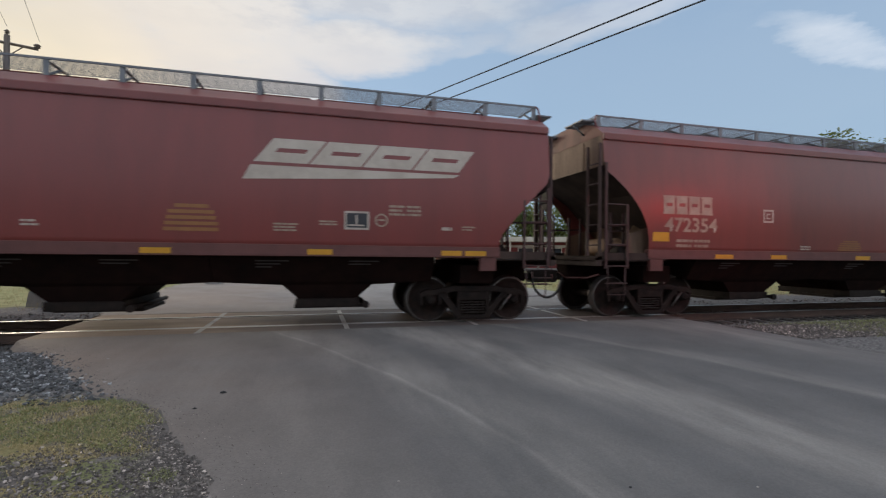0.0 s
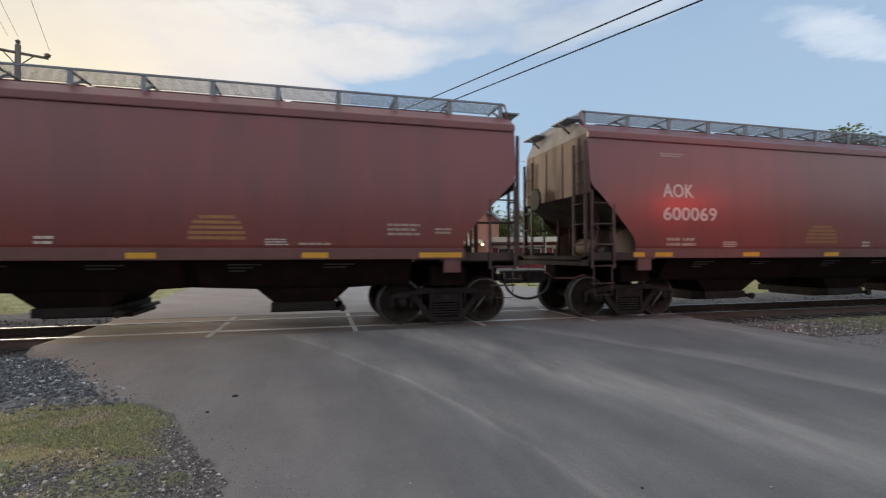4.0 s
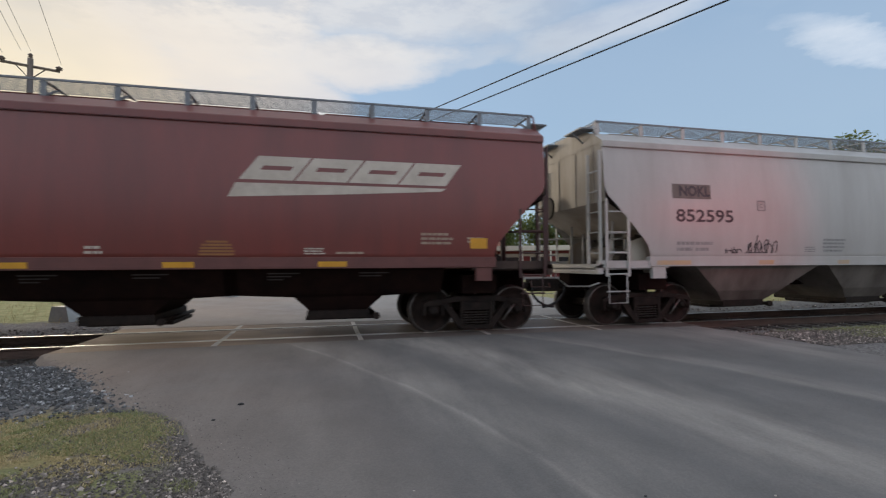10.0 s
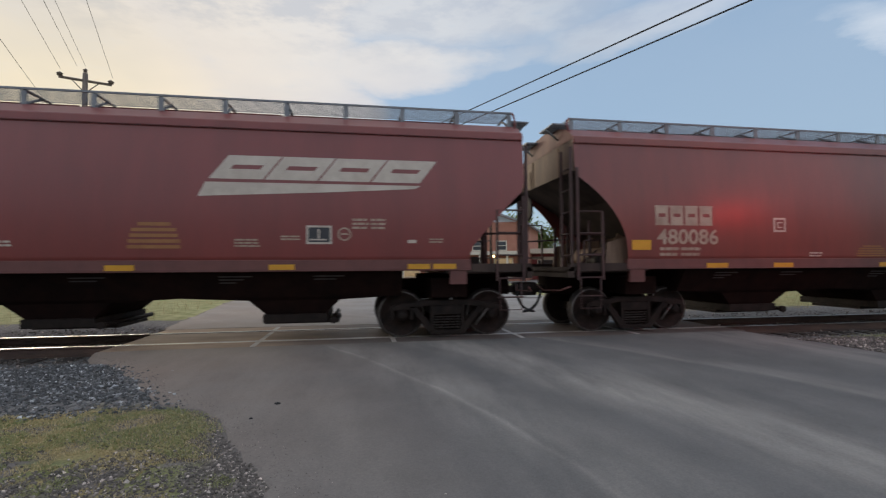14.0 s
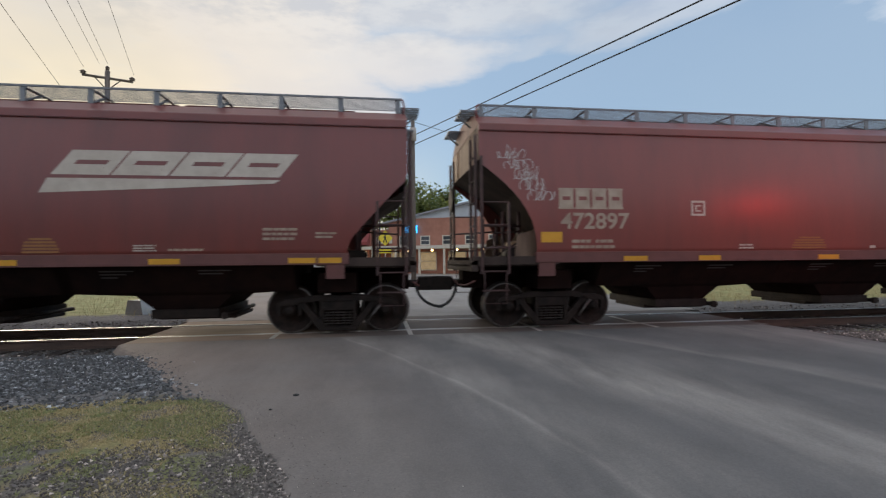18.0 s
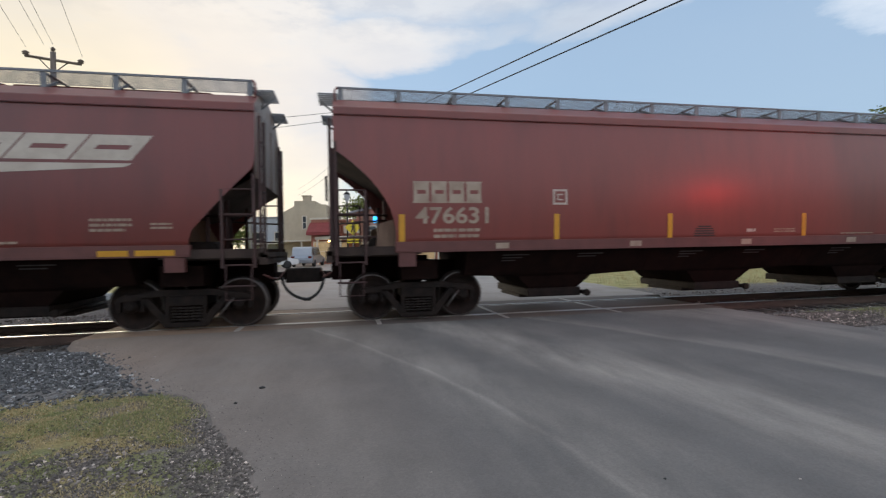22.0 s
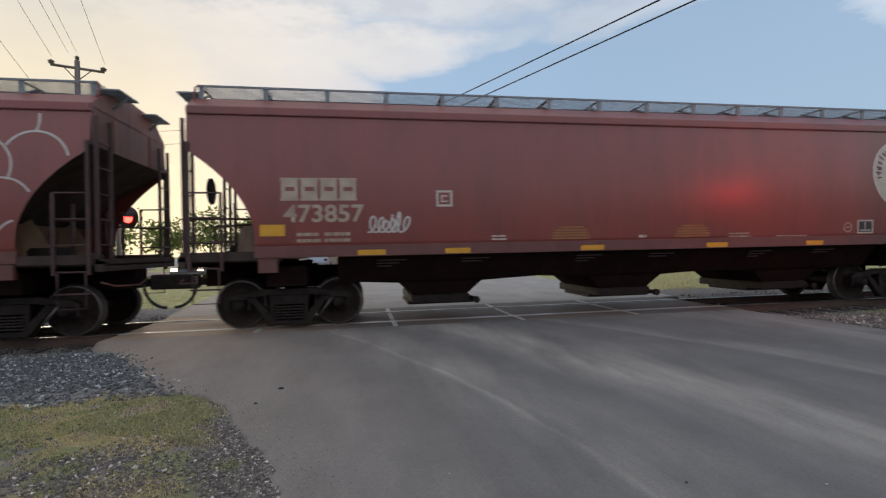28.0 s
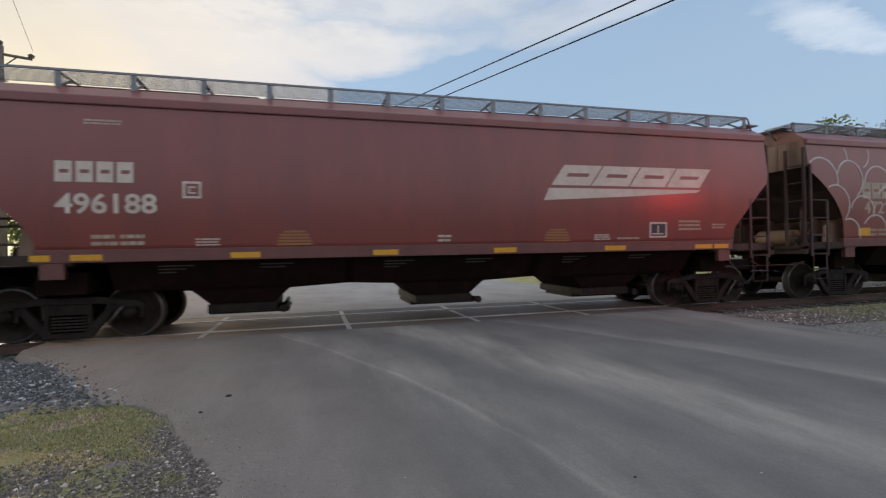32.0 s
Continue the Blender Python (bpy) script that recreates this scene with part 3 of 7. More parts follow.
    tan = nd.new("ShaderNodeMixRGB")
    tan.inputs[2].default_value = (0.35, 0.25, 0.185, 1)
    lk.new(dr.outputs[0], tan.inputs[0]); lk.new(mix.outputs[0], tan.inputs[1])
    # pale and dark aggregate
    vor = nd.new("ShaderNodeTexVoronoi")
    vor.inputs["Scale"].default_value = 70
    lk.new(tc.outputs["Object"], vor.inputs["Vector"])
    hsv = nd.new("ShaderNodeHueSaturation")
    vr = nd.new("ShaderNodeMapRange")
    vr.inputs["To Min"].default_value, vr.inputs["To Max"].default_value = 0.92, 1.08
    sx = nd.new("ShaderNodeSeparateXYZ")
    lk.new(vor.outputs["Color"], sx.inputs[0])
    lk.new(sx.outputs[0], vr.inputs["Value"]); lk.new(vr.outputs[0], hsv.inputs["Value"])
    lk.new(tan.outputs[0], hsv.inputs["Color"])
    lk.new(hsv.outputs[0], b.inputs["Base Color"])
    return m


def make_road(mat, y0, y1, name, label):
    n = int((y1 - y0) / 0.1)
    bm = B()
    rows = []
    for k in range(n + 1):
        y = y0 + (y1 - y0) * k / n
        a = road_left(y) + 0.16 * noise.noise((y * 1.9, 3.0, 0)) + 0.10 * noise.noise((y * 5, 9.0, 0)) + 0.05 * noise.noise((y * 14, 2.0, 0))
        c = road_right(y) + 0.10 * noise.noise((y * 1.7, 7.0, 0))
        z = 0.0
        cols = [bm.verts.new((a - 0.14, y, -0.14)), bm.verts.new((a - 0.05, y, z - 0.03))]
        cols += [bm.verts.new((a + (c - a) * i / 12, y, z - (0.006 if i in (0, 12) else 0))) for i in range(13)]
        cols += [bm.verts.new((c + 0.06, y, z - 0.028)), bm.verts.new((c + 0.14, y, -0.14))]
        rows.append(cols)
    for r0, r1 in zip(rows[:-1], rows[1:]):
        for i in range(len(r0) - 1):
            bm.faces.new((r0[i], r0[i + 1], r1[i + 1], r1[i]))
    bm.faces.new(rows[0] + [])
    bm.faces.new(list(reversed(rows[-1])))
    return tagged(part(name, bm, mat), label, "road", kind="structure")


make_ground()
M_ROAD = road_material("worn_asphalt", (0.138, 0.130, 0.124))
# beyond the track the base is more than twice as pale
M_ROAD2 = road_material("paler_far_asphalt", (0.31, 0.287, 0.265))
make_road(M_ROAD, -14.0, 8.84, "road", "worn grey asphalt road with pale tyre bands")
make_road(M_ROAD2, 11.72, 60.0, "road_beyond", "pale worn asphalt road beyond the track")


def make_rail(y):
    bm = B()
    prof = [(-0.075, -0.17), (0.075, -0.17), (0.075, -0.155), (0.012, -0.135), (0.012, -0.045), (0.036, -0.03), (0.036, -0.004), (0.030, 0.0),
            (-0.030, 0.0), (-0.036, -0.004), (-0.036, -0.03), (-0.012, -0.045), (-0.012, -0.135), (-0.075, -0.155)]
    xs = (-160, 200)
    rings = [[bm.verts.new((x, y + p, z)) for p, z in prof] for x in xs]
    n = len(prof)
    for k in range(n):
        f = bm.faces.new((rings[0][k], rings[0][(k + 1) % n], rings[1][(k + 1) % n], rings[1][k]))
        f.material_index = 1 if k in (6, 7, 8) else 0
    ob = part("rail", bm, [M_RAILRUST, M_RAIL])
    return tagged(ob, "rusty steel rail with a polished head", "rail", "rails", "structure")


for _y in RAILS:
    make_rail(_y)


def make_ties():
    bm = B()
    box(bm, -0.11, 0.11, -1.3, 1.3, -0.36, -0.165)
    me = to_mesh("tie", bm, M_WOOD)
    x = -15.0
    first = True
    while x < 34:
        if not ROAD_L - 0.2 < x < ROAD_R + 0.2:
            ob = part("tie", me, None, None, "", pose(x, TRACK_Y, 0, 0, 0, random.uniform(-1, 1)))
            tagged(ob, "weathered timber railway tie in ballast", "railway tie", "ties under the rails", "structure")
        x += 0.53


make_ties()


def panel_material():
    m = material("stained_crossing_concrete", (0.42, 0.28, 0.185), (0.25, 0.155, 0.10), 0.7, 0, 1.6, (0.5, 1.5, 1), 0.8, 45, 0.3, "Object", random=0.25)
    nd, lk = m.node_tree.nodes, m.node_tree.links
    b = nd["Principled BSDF"]
    old = b.inputs["Base Color"].links[0].from_socket
    tc = nd.new("ShaderNodeTexCoord")
    sep = nd.new("ShaderNodeSeparateXYZ")
    lk.new(tc.outputs["Object"], sep.inputs[0])
    n = nd.new("ShaderNodeTexNoise")
    n.inputs["Scale"].default_value = 1.3
    n.inputs["Detail"].default_value = 5
    lk.new(tc.outputs["Object"], n.inputs["Vector"])
    w = nd.new("ShaderNodeMath"); w.operation = "MULTIPLY_ADD"; w.inputs[1].default_value = 2.0
    lk.new(n.outputs["Fac"], w.inputs[0]); lk.new(sep.outputs["X"], w.inputs[2])
    r = nd.new("ShaderNodeMapRange")
    r.inputs["From Min"].default_value, r.inputs["From Max"].default_value = -1.2, 0.9
    r.inputs["To Max"].default_value = 0.8
    lk.new(w.outputs[0], r.inputs["Value"])
    mix = nd.new("ShaderNodeMixRGB")
    mix.inputs[2].default_value = (0.085, 0.073, 0.068, 1)
    lk.new(r.outputs[0], mix.inputs[0]); lk.new(old, mix.inputs[1])
    lk.new(mix.outputs[0], b.inputs["Base Color"])
    return m


M_PANEL = panel_material()


def make_panels():
    bm = B()
    edges = [-4.3, -1.85, 0.65, 3.15, 5.6, 8.1]
    bands = [("gauge_panel", RAILS[0] + 0.105, RAILS[1] - 0.105, -0.012), ("field_panel", 8.85, RAILS[0] - 0.055, -0.004), ("field_panel", RAILS[1] + 0.055, 11.70, -0.004)]
    for kind, y0, y1, top in bands:
        holder = tagged(new("crossing_surface"), "stained concrete crossing panels between the rails", "crossing panel", "crossing panels", "structure")
        for a, b in zip(edges[:-1], edges[1:]):
            bm = B()
            box(bm, a + 0.012, b - 0.012, y0, y1, -0.30, top)
            bmesh.ops.bevel(bm, geom=[e for e in bm.edges if e.verts[0].co.z > -0.1 and e.verts[1].co.z > -0.1], offset=0.012, segments=1, affect="EDGES")
            part("panel", bm, M_PANEL, holder)
        bm = B()
        for a in edges[1:-1]:
            box(bm, a - 0.045, a + 0.045, y0 + 0.02, y1 - 0.02, -0.05, top + 0.004)
        part("edge_steel", bm, M_STEEL, holder, "pale worn steel panel edges")
        for y in (y0, y1):
            if 8.9 < y < 11.6:
                bm = B()
                box(bm, edges[0], edges[-1], y - 0.022, y + 0.022, -0.10, top + 0.005)
                part("edge_angle", bm, M_STEEL, holder, "pale worn steel edge angle")


make_panels()


# ---------------------------------------------------------------- hopper cars
def side_y(z):
    """Half width of the curved side at the height z."""
    return 1.60 - 0.10 * ((z - 2.35) / 1.45) ** 2


def cut_straight(end):
    def f(z):
        if z >= 2.86:
            return end
        if z <= 1.70:
            return end - 1.08
        s = (z - 1.70) / 1.16
        return end - 1.08 * (1 - s) ** 0.92
    return f


def cut_round(end):
    def f(z):
        if z >= 3.20:
            return end
        if z <= 1.55:
            return end - 1.10
        return end - 1.10 + 1.10 * ((z - 1.55) / 1.65) ** 2.2
    return f


SILL, TOP = 1.42, 3.86


def wheelset(parent, x):
    bm = B()
    rod(bm, (0, -0.98, 0), (0, 0.98, 0), 0.085, 14)
    axle = part("wheelset", bm, M_WHEEL, parent, "", Matrix.Translation((x, 0, 0.457)))
    for s in (-1, 1):
        w = B()
        ring_lathe(w, [(0.10, s * 0.86), (0.15, s * 0.86), (0.18, s * 0.80), (0.34, s * 0.775), (0.38, s * 0.815), (0.425, s * 0.817), (0.452, s * 0.815),
                       (0.457, s * 0.80), (0.459, s * 0.705), (0.482, s * 0.69), (0.482, s * 0.67), (0.40, s * 0.67), (0.36, s * 0.70), (0.18, s * 0.72), (0.10, s * 0.70)], 36)
        for f in w.faces:
            r = math.hypot(f.calc_center_median().x, f.calc_center_median().z)
            if r > 0.42 and len(f.verts) == 4:
                f.material_index = 1
        for k in range(3):
            a = k * 2.1 + 0.4
            box(w, 0.25 * math.cos(a) - 0.03, 0.25 * math.cos(a) + 0.03, min(s * 0.78, s * 0.795), max(s * 0.78, s * 0.795), 0.25 * math.sin(a) - 0.02, 0.25 * math.sin(a) + 0.02)
        part("wheel", w, [M_WHEEL, M_RIM], axle)
        c = B()
        ring_lathe(c, [(0.02, s * 1.14), (0.07, s * 1.14), (0.085, s * 1.12), (0.085, s * 1.07), (0.115, s * 1.06), (0.115, s * 0.93), (0.02, s * 0.93)], 16)
        for k in range(3):
            a = k * math.tau / 3
            rod(c, (0.05 * math.cos(a), s * 1.13, 0.05 * math.sin(a)), (0.05 * math.cos(a), s * 1.165, 0.05 * math.sin(a)), 0.016, 6)
        part("bearing_cap", c, M_TRUCK, axle, "greasy roller bearing end cap")
    return axle


def side_frame(parent, x, s):
    bm = B()
    y0, y1 = s * 0.94, s * 1.07
    a, b = min(y0, y1), max(y0, y1)
    # top chord, pedestals over the axle boxes, diagonals and bottom chord
    plate(bm, [(-1.12, 0.50), (-1.12, 0.60), (-1.0, 0.66), (-0.72, 0.68), (-0.45, 0.74), (0.45, 0.74), (0.72, 0.68), (1.0, 0.66), (1.12, 0.60), (1.12, 0.50),
               (1.02, 0.56), (0.76, 0.56), (0.62, 0.60), (0.40, 0.63), (-0.40, 0.63), (-0.62, 0.60), (-0.76, 0.56), (-1.02, 0.56)], a, b)
    for m in (-1, 1):
        plate(bm, [(m * 0.76, 0.62), (m * 0.62, 0.62), (m * 0.24, 0.17), (m * 0.22, 0.07), (m * 0.34, 0.07)], a, b)
        plate(bm, [(m * 0.34, 0.64), (m * 0.27, 0.64), (m * 0.27, 0.20), (m * 0.34, 0.26)], a + 0.01, b - 0.01)
        plate(bm, [(m * 0.66, 0.60), (m * 0.74, 0.60), (m * 0.74, 0.36), (m * 0.68, 0.36)], a + 0.01, b - 0.01)
        plate(bm, [(m * 1.04, 0.60), (m * 1.12, 0.60), (m * 1.11, 0.36), (m * 1.05, 0.36)], a + 0.01, b - 0.01)
    box(bm, -0.34, 0.34, a - 0.02, b + 0.02, 0.07, 0.155)
    bmesh.ops.bevel(bm, geom=bm.edges[:], offset=0.008, segments=1, affect="EDGES")
    fr = part("side_frame", bm, M_TRUCK, parent, "", Matrix.Translation((x, 0, 0)))
    sp = B()
    for k in range(5):
        cx = -0.21 + 0.105 * k
        for j in range(5):
            z = 0.18 + j * 0.052
            ring_lathe(sp, [(0.030, z), (0.050, z + 0.004), (0.050, z + 0.024), (0.030, z + 0.028)], 10, "z", (cx, (a + b) / 2, 0))
    part("spring_nest", sp, M_SPRING, fr, "nest of coil springs")
    # dark plate added behind the springs so no sky shows between them
    pl = B()
    yi = s * 0.925
    box(pl, -0.28, 0.28, min(yi, yi + s * 0.03), max(yi, yi + s * 0.03), 0.12, 0.50)
    part("spring_backing", pl, M_UNDER, fr)
    bo = B()
    box(bo, -0.33, 0.33, min(s * 0.2, s * 1.05), max(s * 0.2, s * 1.05), 0.45, 0.62)
    part("bolster", bo, M_TRUCK, fr)
    rd = B()
    rod(rd, (0.55, s * 1.10, 0.24), (0.80, s * 1.10, 0.56), 0.022, 6)
    part("brake_rod", rd, M_RIM if s < 0 else M_TRUCK, fr)
    return fr


def ladder(parent, x0, x1, y, zs, z_lo0, z_hi0, z_lo1, z_hi1, mat, name="ladder"):
    """Two stiles at x0 and x1 on the plane y, with rungs at the heights zs."""
    bm = B()
    box(bm, x0 - 0.026, x0 + 0.026, y - 0.02, y + 0.02, z_lo0 + 0.55, z_hi0)
    box(bm, x1 - 0.022, x1 + 0.022, y - 0.02, y + 0.02, z_lo1 + 0.55, z_hi1)
    d = 0.05 if x1 > x0 else -0.05
    tube(bm, [(x0 + d, y, z_lo0 + 0.6), (x0 + d, y, z_lo0), (x1 - d, y, z_lo1), (x1 - d, y, z_lo1 + 0.6)], 0.014, 6)
    ob = part(name, bm, mat, parent)
    for z in zs:
        r = B()
        rod(r, (x0, y, z), (x1, y, z), 0.016, 6)
        part("rung", r, mat, ob)
    return ob


def hopper_car(kind):
    """kind: short (cut straight at the ends), grey (short, pale) or long (round cut)."""
    long = kind in ("long", "mid")
    end = {"long": 8.40, "mid": 8.25, "grey": 7.83}.get(kind, 7.74)
    half_tc = 6.83 if long else 6.45
    cut = cut_round(end) if kind == "long" else cut_straight(end)
    paint = {"short": M_RED, "grey": M_GREY, "long": M_BROWN, "mid": M_MID}[kind]
    # the grey cars' hoppers have their shade put into the colour
    under = M_GREYDARK if kind == "grey" else M_UNDER
    trim = M_GREY if kind == "grey" else M_SILL
    car = new("hopper_car")
    zs = [SILL + (TOP - SILL) * k / 14 for k in range(15)]
    for s in (-1, 1):
        bm = B()
        rows = []
        for z in zs:
            e = cut(z)
            rows.append([bm.verts.new((-e + 2 * e * i / 28, s * side_y(z), z)) for i in range(29)])
        inner = []
        for z in (zs[0], zs[-1]):
            e = cut(z)
            inner.append([bm.verts.new((-e + 2 * e * i / 28, s * (side_y(z) - 0.03), z)) for i in range(29)])
        for r0, r1 in zip(rows[:-1], rows[1:]):
            for i in range(28):
                f = bm.faces.new((r0[i], r0[i + 1], r1[i + 1], r1[i]))
                f.smooth = True
        for i in range(28):
            bm.faces.new((rows[0][i], rows[0][i + 1], inner[0][i + 1], inner[0][i]))
        part("side_sheet", bm, paint, car)
        # side sill: a proud channel under the sheet
        bm = B()
        e = cut(SILL) + 0.02
        y = side_y(SILL)
        box(bm, -e, e, min(s * (y - 0.10), s * (y + 0.022)), max(s * (y - 0.10), s * (y + 0.022)), 1.335, SILL + 0.10)
        box(bm, -e, e, min(s * (y - 0.16), s * (y + 0.03)), max(s * (y - 0.16), s * (y + 0.03)), 1.315, 1.335)
        bmesh.ops.bevel(bm, geom=bm.edges[:], offset=0.006, segments=1, affect="EDGES")
        part("side_sill", bm, trim, car, "dusty side sill")
        # top chord under the roof
        bm = B()
        y = side_y(TOP)
        box(bm, -end, end, min(s * (y - 0.05), s * (y + 0.05)), max(s * (y - 0.05), s * (y + 0.05)), TOP - 0.03, TOP + 0.10)
        bmesh.ops.bevel(bm, geom=bm.edges[:], offset=0.012, segments=2, affect="EDGES")
        part("top_chord", bm, paint, car)
    # roof
    bm = B()
    prof = [(1.52, TOP + 0.07), (1.47, TOP + 0.13), (1.15, 4.20), (0.62, 4.36), (0.0, 4.41), (-0.62, 4.36), (-1.15, 4.20), (-1.47, TOP + 0.13), (-1.52, TOP + 0.07)]
    st = [-end + 2 * end * i / 16 for i in range(17)]
    rings = [[bm.verts.new((x, y, z)) for y, z in prof] for x in st]
    for r0, r1 in zip(rings[:-1], rings[1:]):
        for k in range(len(prof) - 1):
            bm.faces.new((r0[k], r0[k + 1], r1[k + 1], r1[k]))
    for f in (bm.faces.new(rings[0]), bm.faces.new(list(reversed(rings[-1])))):
        f.material_index = 1
    part("roof", bm, [paint, M_GREYEND if kind == "grey" else (M_LONGEND if kind == "long" else M_SKYEND)], car)
    # trough hatch along the middle, in four covers
    for k in range(4):
        a = -end + 0.9 + k * (2 * end - 1.8) / 4
        b = a + (2 * end - 1.8) / 4 - 0.06
        bm = B()
        plate(bm, [(a, 4.36), (b, 4.36), (b, 4.44), (b - 0.05, 4.48), (a + 0.05, 4.48), (a, 4.44)], -0.33, 0.33)
        part("hatch_cover", bm, paint, car)
    # running boards: open gratings on brackets
    for s in (-1, 1):
        bm = B()
        y_out, y_in, zt = 1.13, 0.36, 4.455 if kind == "long" else 4.50
        for k in range(15):
            y = y_in + (y_out - y_in) * k / 14
            t = 0.012 if k in (0, 14) else 0.0055
            d = 0.036 if k == 14 else 0.007
            box(bm, -end + 0.10, end - 0.10, min(s * (y - t), s * (y + t)), max(s * (y - t), s * (y + t)), zt - d, zt)
        n = int((2 * end - 0.2) / 0.085)
        for i in range(n + 1):
            x = -end + 0.10 + (2 * end - 0.2) * i / n
            box(bm, x - 0.003, x + 0.003, min(s * y_in, s * y_out), max(s * y_in, s * y_out), zt - 0.008, zt - 0.002)
        walk_way = part("running_board", bm, M_GRATE, car, "open steel grating walkway on the roof")
        m = int(2 * end / 1.06)
        for i in range(m + 1):
            x = -end + 0.14 + (2 * end - 0.28) * i / m
            br = B()
            box(br, x - 0.025, x + 0.025, min(s * 0.36, s * 1.13), max(s * 0.36, s * 1.13), zt - 0.045, zt - 0.030)
            ya, yb = sorted((s * 1.10, s * 1.125))
            box(br, x - 0.045, x + 0.045, ya, yb, 4.20, zt - 0.01)
            rod(br, (x, s * 1.10, 4.21), (x, s * 0.62, zt - 0.03), 0.024, 6)
            part("bracket", br, M_GREY if kind == "grey" else M_GRATE, walk_way)
        for m in (-1, 1):
            rail_end = B()
            xe = m * (end - 0.10)
            tube(rail_end, [(xe, s * 1.12, zt), (xe + m * 0.05, s * 1.13, zt - 0.05), (xe + m * 0.07, s * 1.15, zt - 0.16), (xe + m * 0.05, s * 1.22, 4.14)], 0.020, 6)
            part("grab_loop", rail_end, paint, walk_way)
    for m in (-1, 1):
        xe = m * (end - 0.10)
        for s in (-1, 1):
            # a lattice of bars along and across, one sheet
            bm = B()
            ya, yb = sorted((s * 0.40, s * 1.13))
            us = [k * 0.036 + d for k in range(11) for d in (0.0, 0.012)]
            vs = [ya + (yb - ya - 0.012) * k / 6 + d for k in range(7) for d in (0.0, 0.012)]
            grid = [[bm.verts.new((xe + m * u, v, 4.33)) for v in vs] for u in us]
            for a in range(len(us) - 1):
                for b in range(len(vs) - 1):
                    if a % 2 == 0 or b % 2 == 0:
                        bm.faces.new((grid[a][b], grid[a + 1][b], grid[a + 1][b + 1], grid[a][b + 1]))
            bmesh.ops.recalc_face_normals(bm, faces=bm.faces[:])
            bmesh.ops.solidify(bm, geom=bm.faces[:], thickness=0.028)
            part("end_step", bm, M_GRATE, car, "steel grating step over the car end")
            bm = B()
            rod(bm, (xe, s * 0.75, 4.0), (xe + m * 0.36, s * 0.75, 4.30), 0.02, 6)
            part("step_brace", bm, M_GRATE, car)
        # end wall with stiffeners, slope sheet below it
        bm = B()
        xi = m * (end - 0.012)
        z_end = 3.28 if kind == "long" else 2.68
        # right-hand ends take the paler tone with skylight put into it
        face = M_GREYEND if kind == "grey" else ((M_LONGEND if kind == "long" else M_SKYEND) if m > 0 else M_END)
        zz = [z_end + (TOP + 0.09 - z_end) * k / 6 for k in range(7)]
        ringsf = []
        for z in zz:
            ringsf.append([bm.verts.new((xi, -side_y(z) + 0.02 + 2 * (side_y(z) - 0.02) * i / 8, z)) for i in range(9)])
        for r0, r1 in zip(ringsf[:-1], ringsf[1:]):
            for i in range(8):
                bm.faces.new((r0[i], r0[i + 1], r1[i + 1], r1[i]))
        part("end_sheet", bm, face, car, "rust-stained car end sheet")
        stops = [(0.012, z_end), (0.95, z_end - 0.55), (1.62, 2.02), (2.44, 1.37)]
        # red cars: shade put into the upper slope's colour, sunlight into the lower's
        for name, pair, mat in (("slope_sheet", stops[:3], M_GREYEND if kind == "grey" else M_SLOPE), ("lower_slope_sheet", stops[2:], M_GREYDARK if kind == "grey" else M_END)):
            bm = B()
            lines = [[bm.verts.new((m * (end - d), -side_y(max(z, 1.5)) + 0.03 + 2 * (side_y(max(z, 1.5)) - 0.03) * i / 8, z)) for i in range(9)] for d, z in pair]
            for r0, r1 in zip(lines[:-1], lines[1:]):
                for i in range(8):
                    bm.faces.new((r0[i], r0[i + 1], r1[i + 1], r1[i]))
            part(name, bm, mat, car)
        for y in (-1.12, -0.40, 0.40, 1.12) if not long else (-0.75, 0.75):
            bm = B()
            box(bm, min(m * (end - 0.02), m * (end + 0.012)), max(m * (end - 0.02), m * (end + 0.012)), y - 0.025, y + 0.025, z_end, TOP + 0.04)
            part("end_rib", bm, face, car)
        # end frame: platform, corner plates, centre sill, posts
        bm = B()
        x0, x1 = sorted((m * (end - 1.55), m * (end + 0.16)))
        for s in (-1, 1):
            ya, yb = sorted((s * 1.44, s * 1.56))
            box(bm, x0, x1, ya, yb, 1.285, 1.335)
            xc, xd = sorted((m * (cut(SILL) + 0.03), m * (end + 0.12)))
            box(bm, xc, xd, ya, yb, 1.335, 1.44)
        xa, xb = sorted((m * (end + 0.04), m * (end + 0.16)))
        box(bm, xa, xb, -1.56, 1.56, 1.16, 1.37)
        xa, xb = sorted((m * (end - 1.5), m * (end + 0.16)))
        box(bm, xa, xb, -1.44, 1.44, 1.25, 1.28)
        # grime and the end recess's shade are both in the red cars' frame colour
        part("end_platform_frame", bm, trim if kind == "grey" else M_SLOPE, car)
        for s in (-1, 1):
            bm = B()
            ya, yb = sorted((s * 1.47, s * 1.57))
            xa, xb = sorted((m * (end - 1.46), m * (end - 1.14)))
            box(bm, xa, xb, ya, yb - 0.004, 1.06, 1.345)
            part("bolster_web", bm, trim, car)
            # corner ladder on the side and ladder on the end
            yl = s * 1.585
            zr = [0.80, 1.16, 1.60, 2.03, 2.46]
            lad = trim if kind == "grey" else M_LADDER
            ladder(car, m * (end - 0.03), m * (end - 0.55), yl, zr, 0.56, z_end + 0.05, 0.56, 2.46, lad)
            bm = B()
            for z in (1.6, 2.03, 2.46, 2.9, 3.33):
                rod(bm, (m * (end + 0.07), s * 1.50, z), (m * (end + 0.07), s * 1.04, z), 0.016, 6)
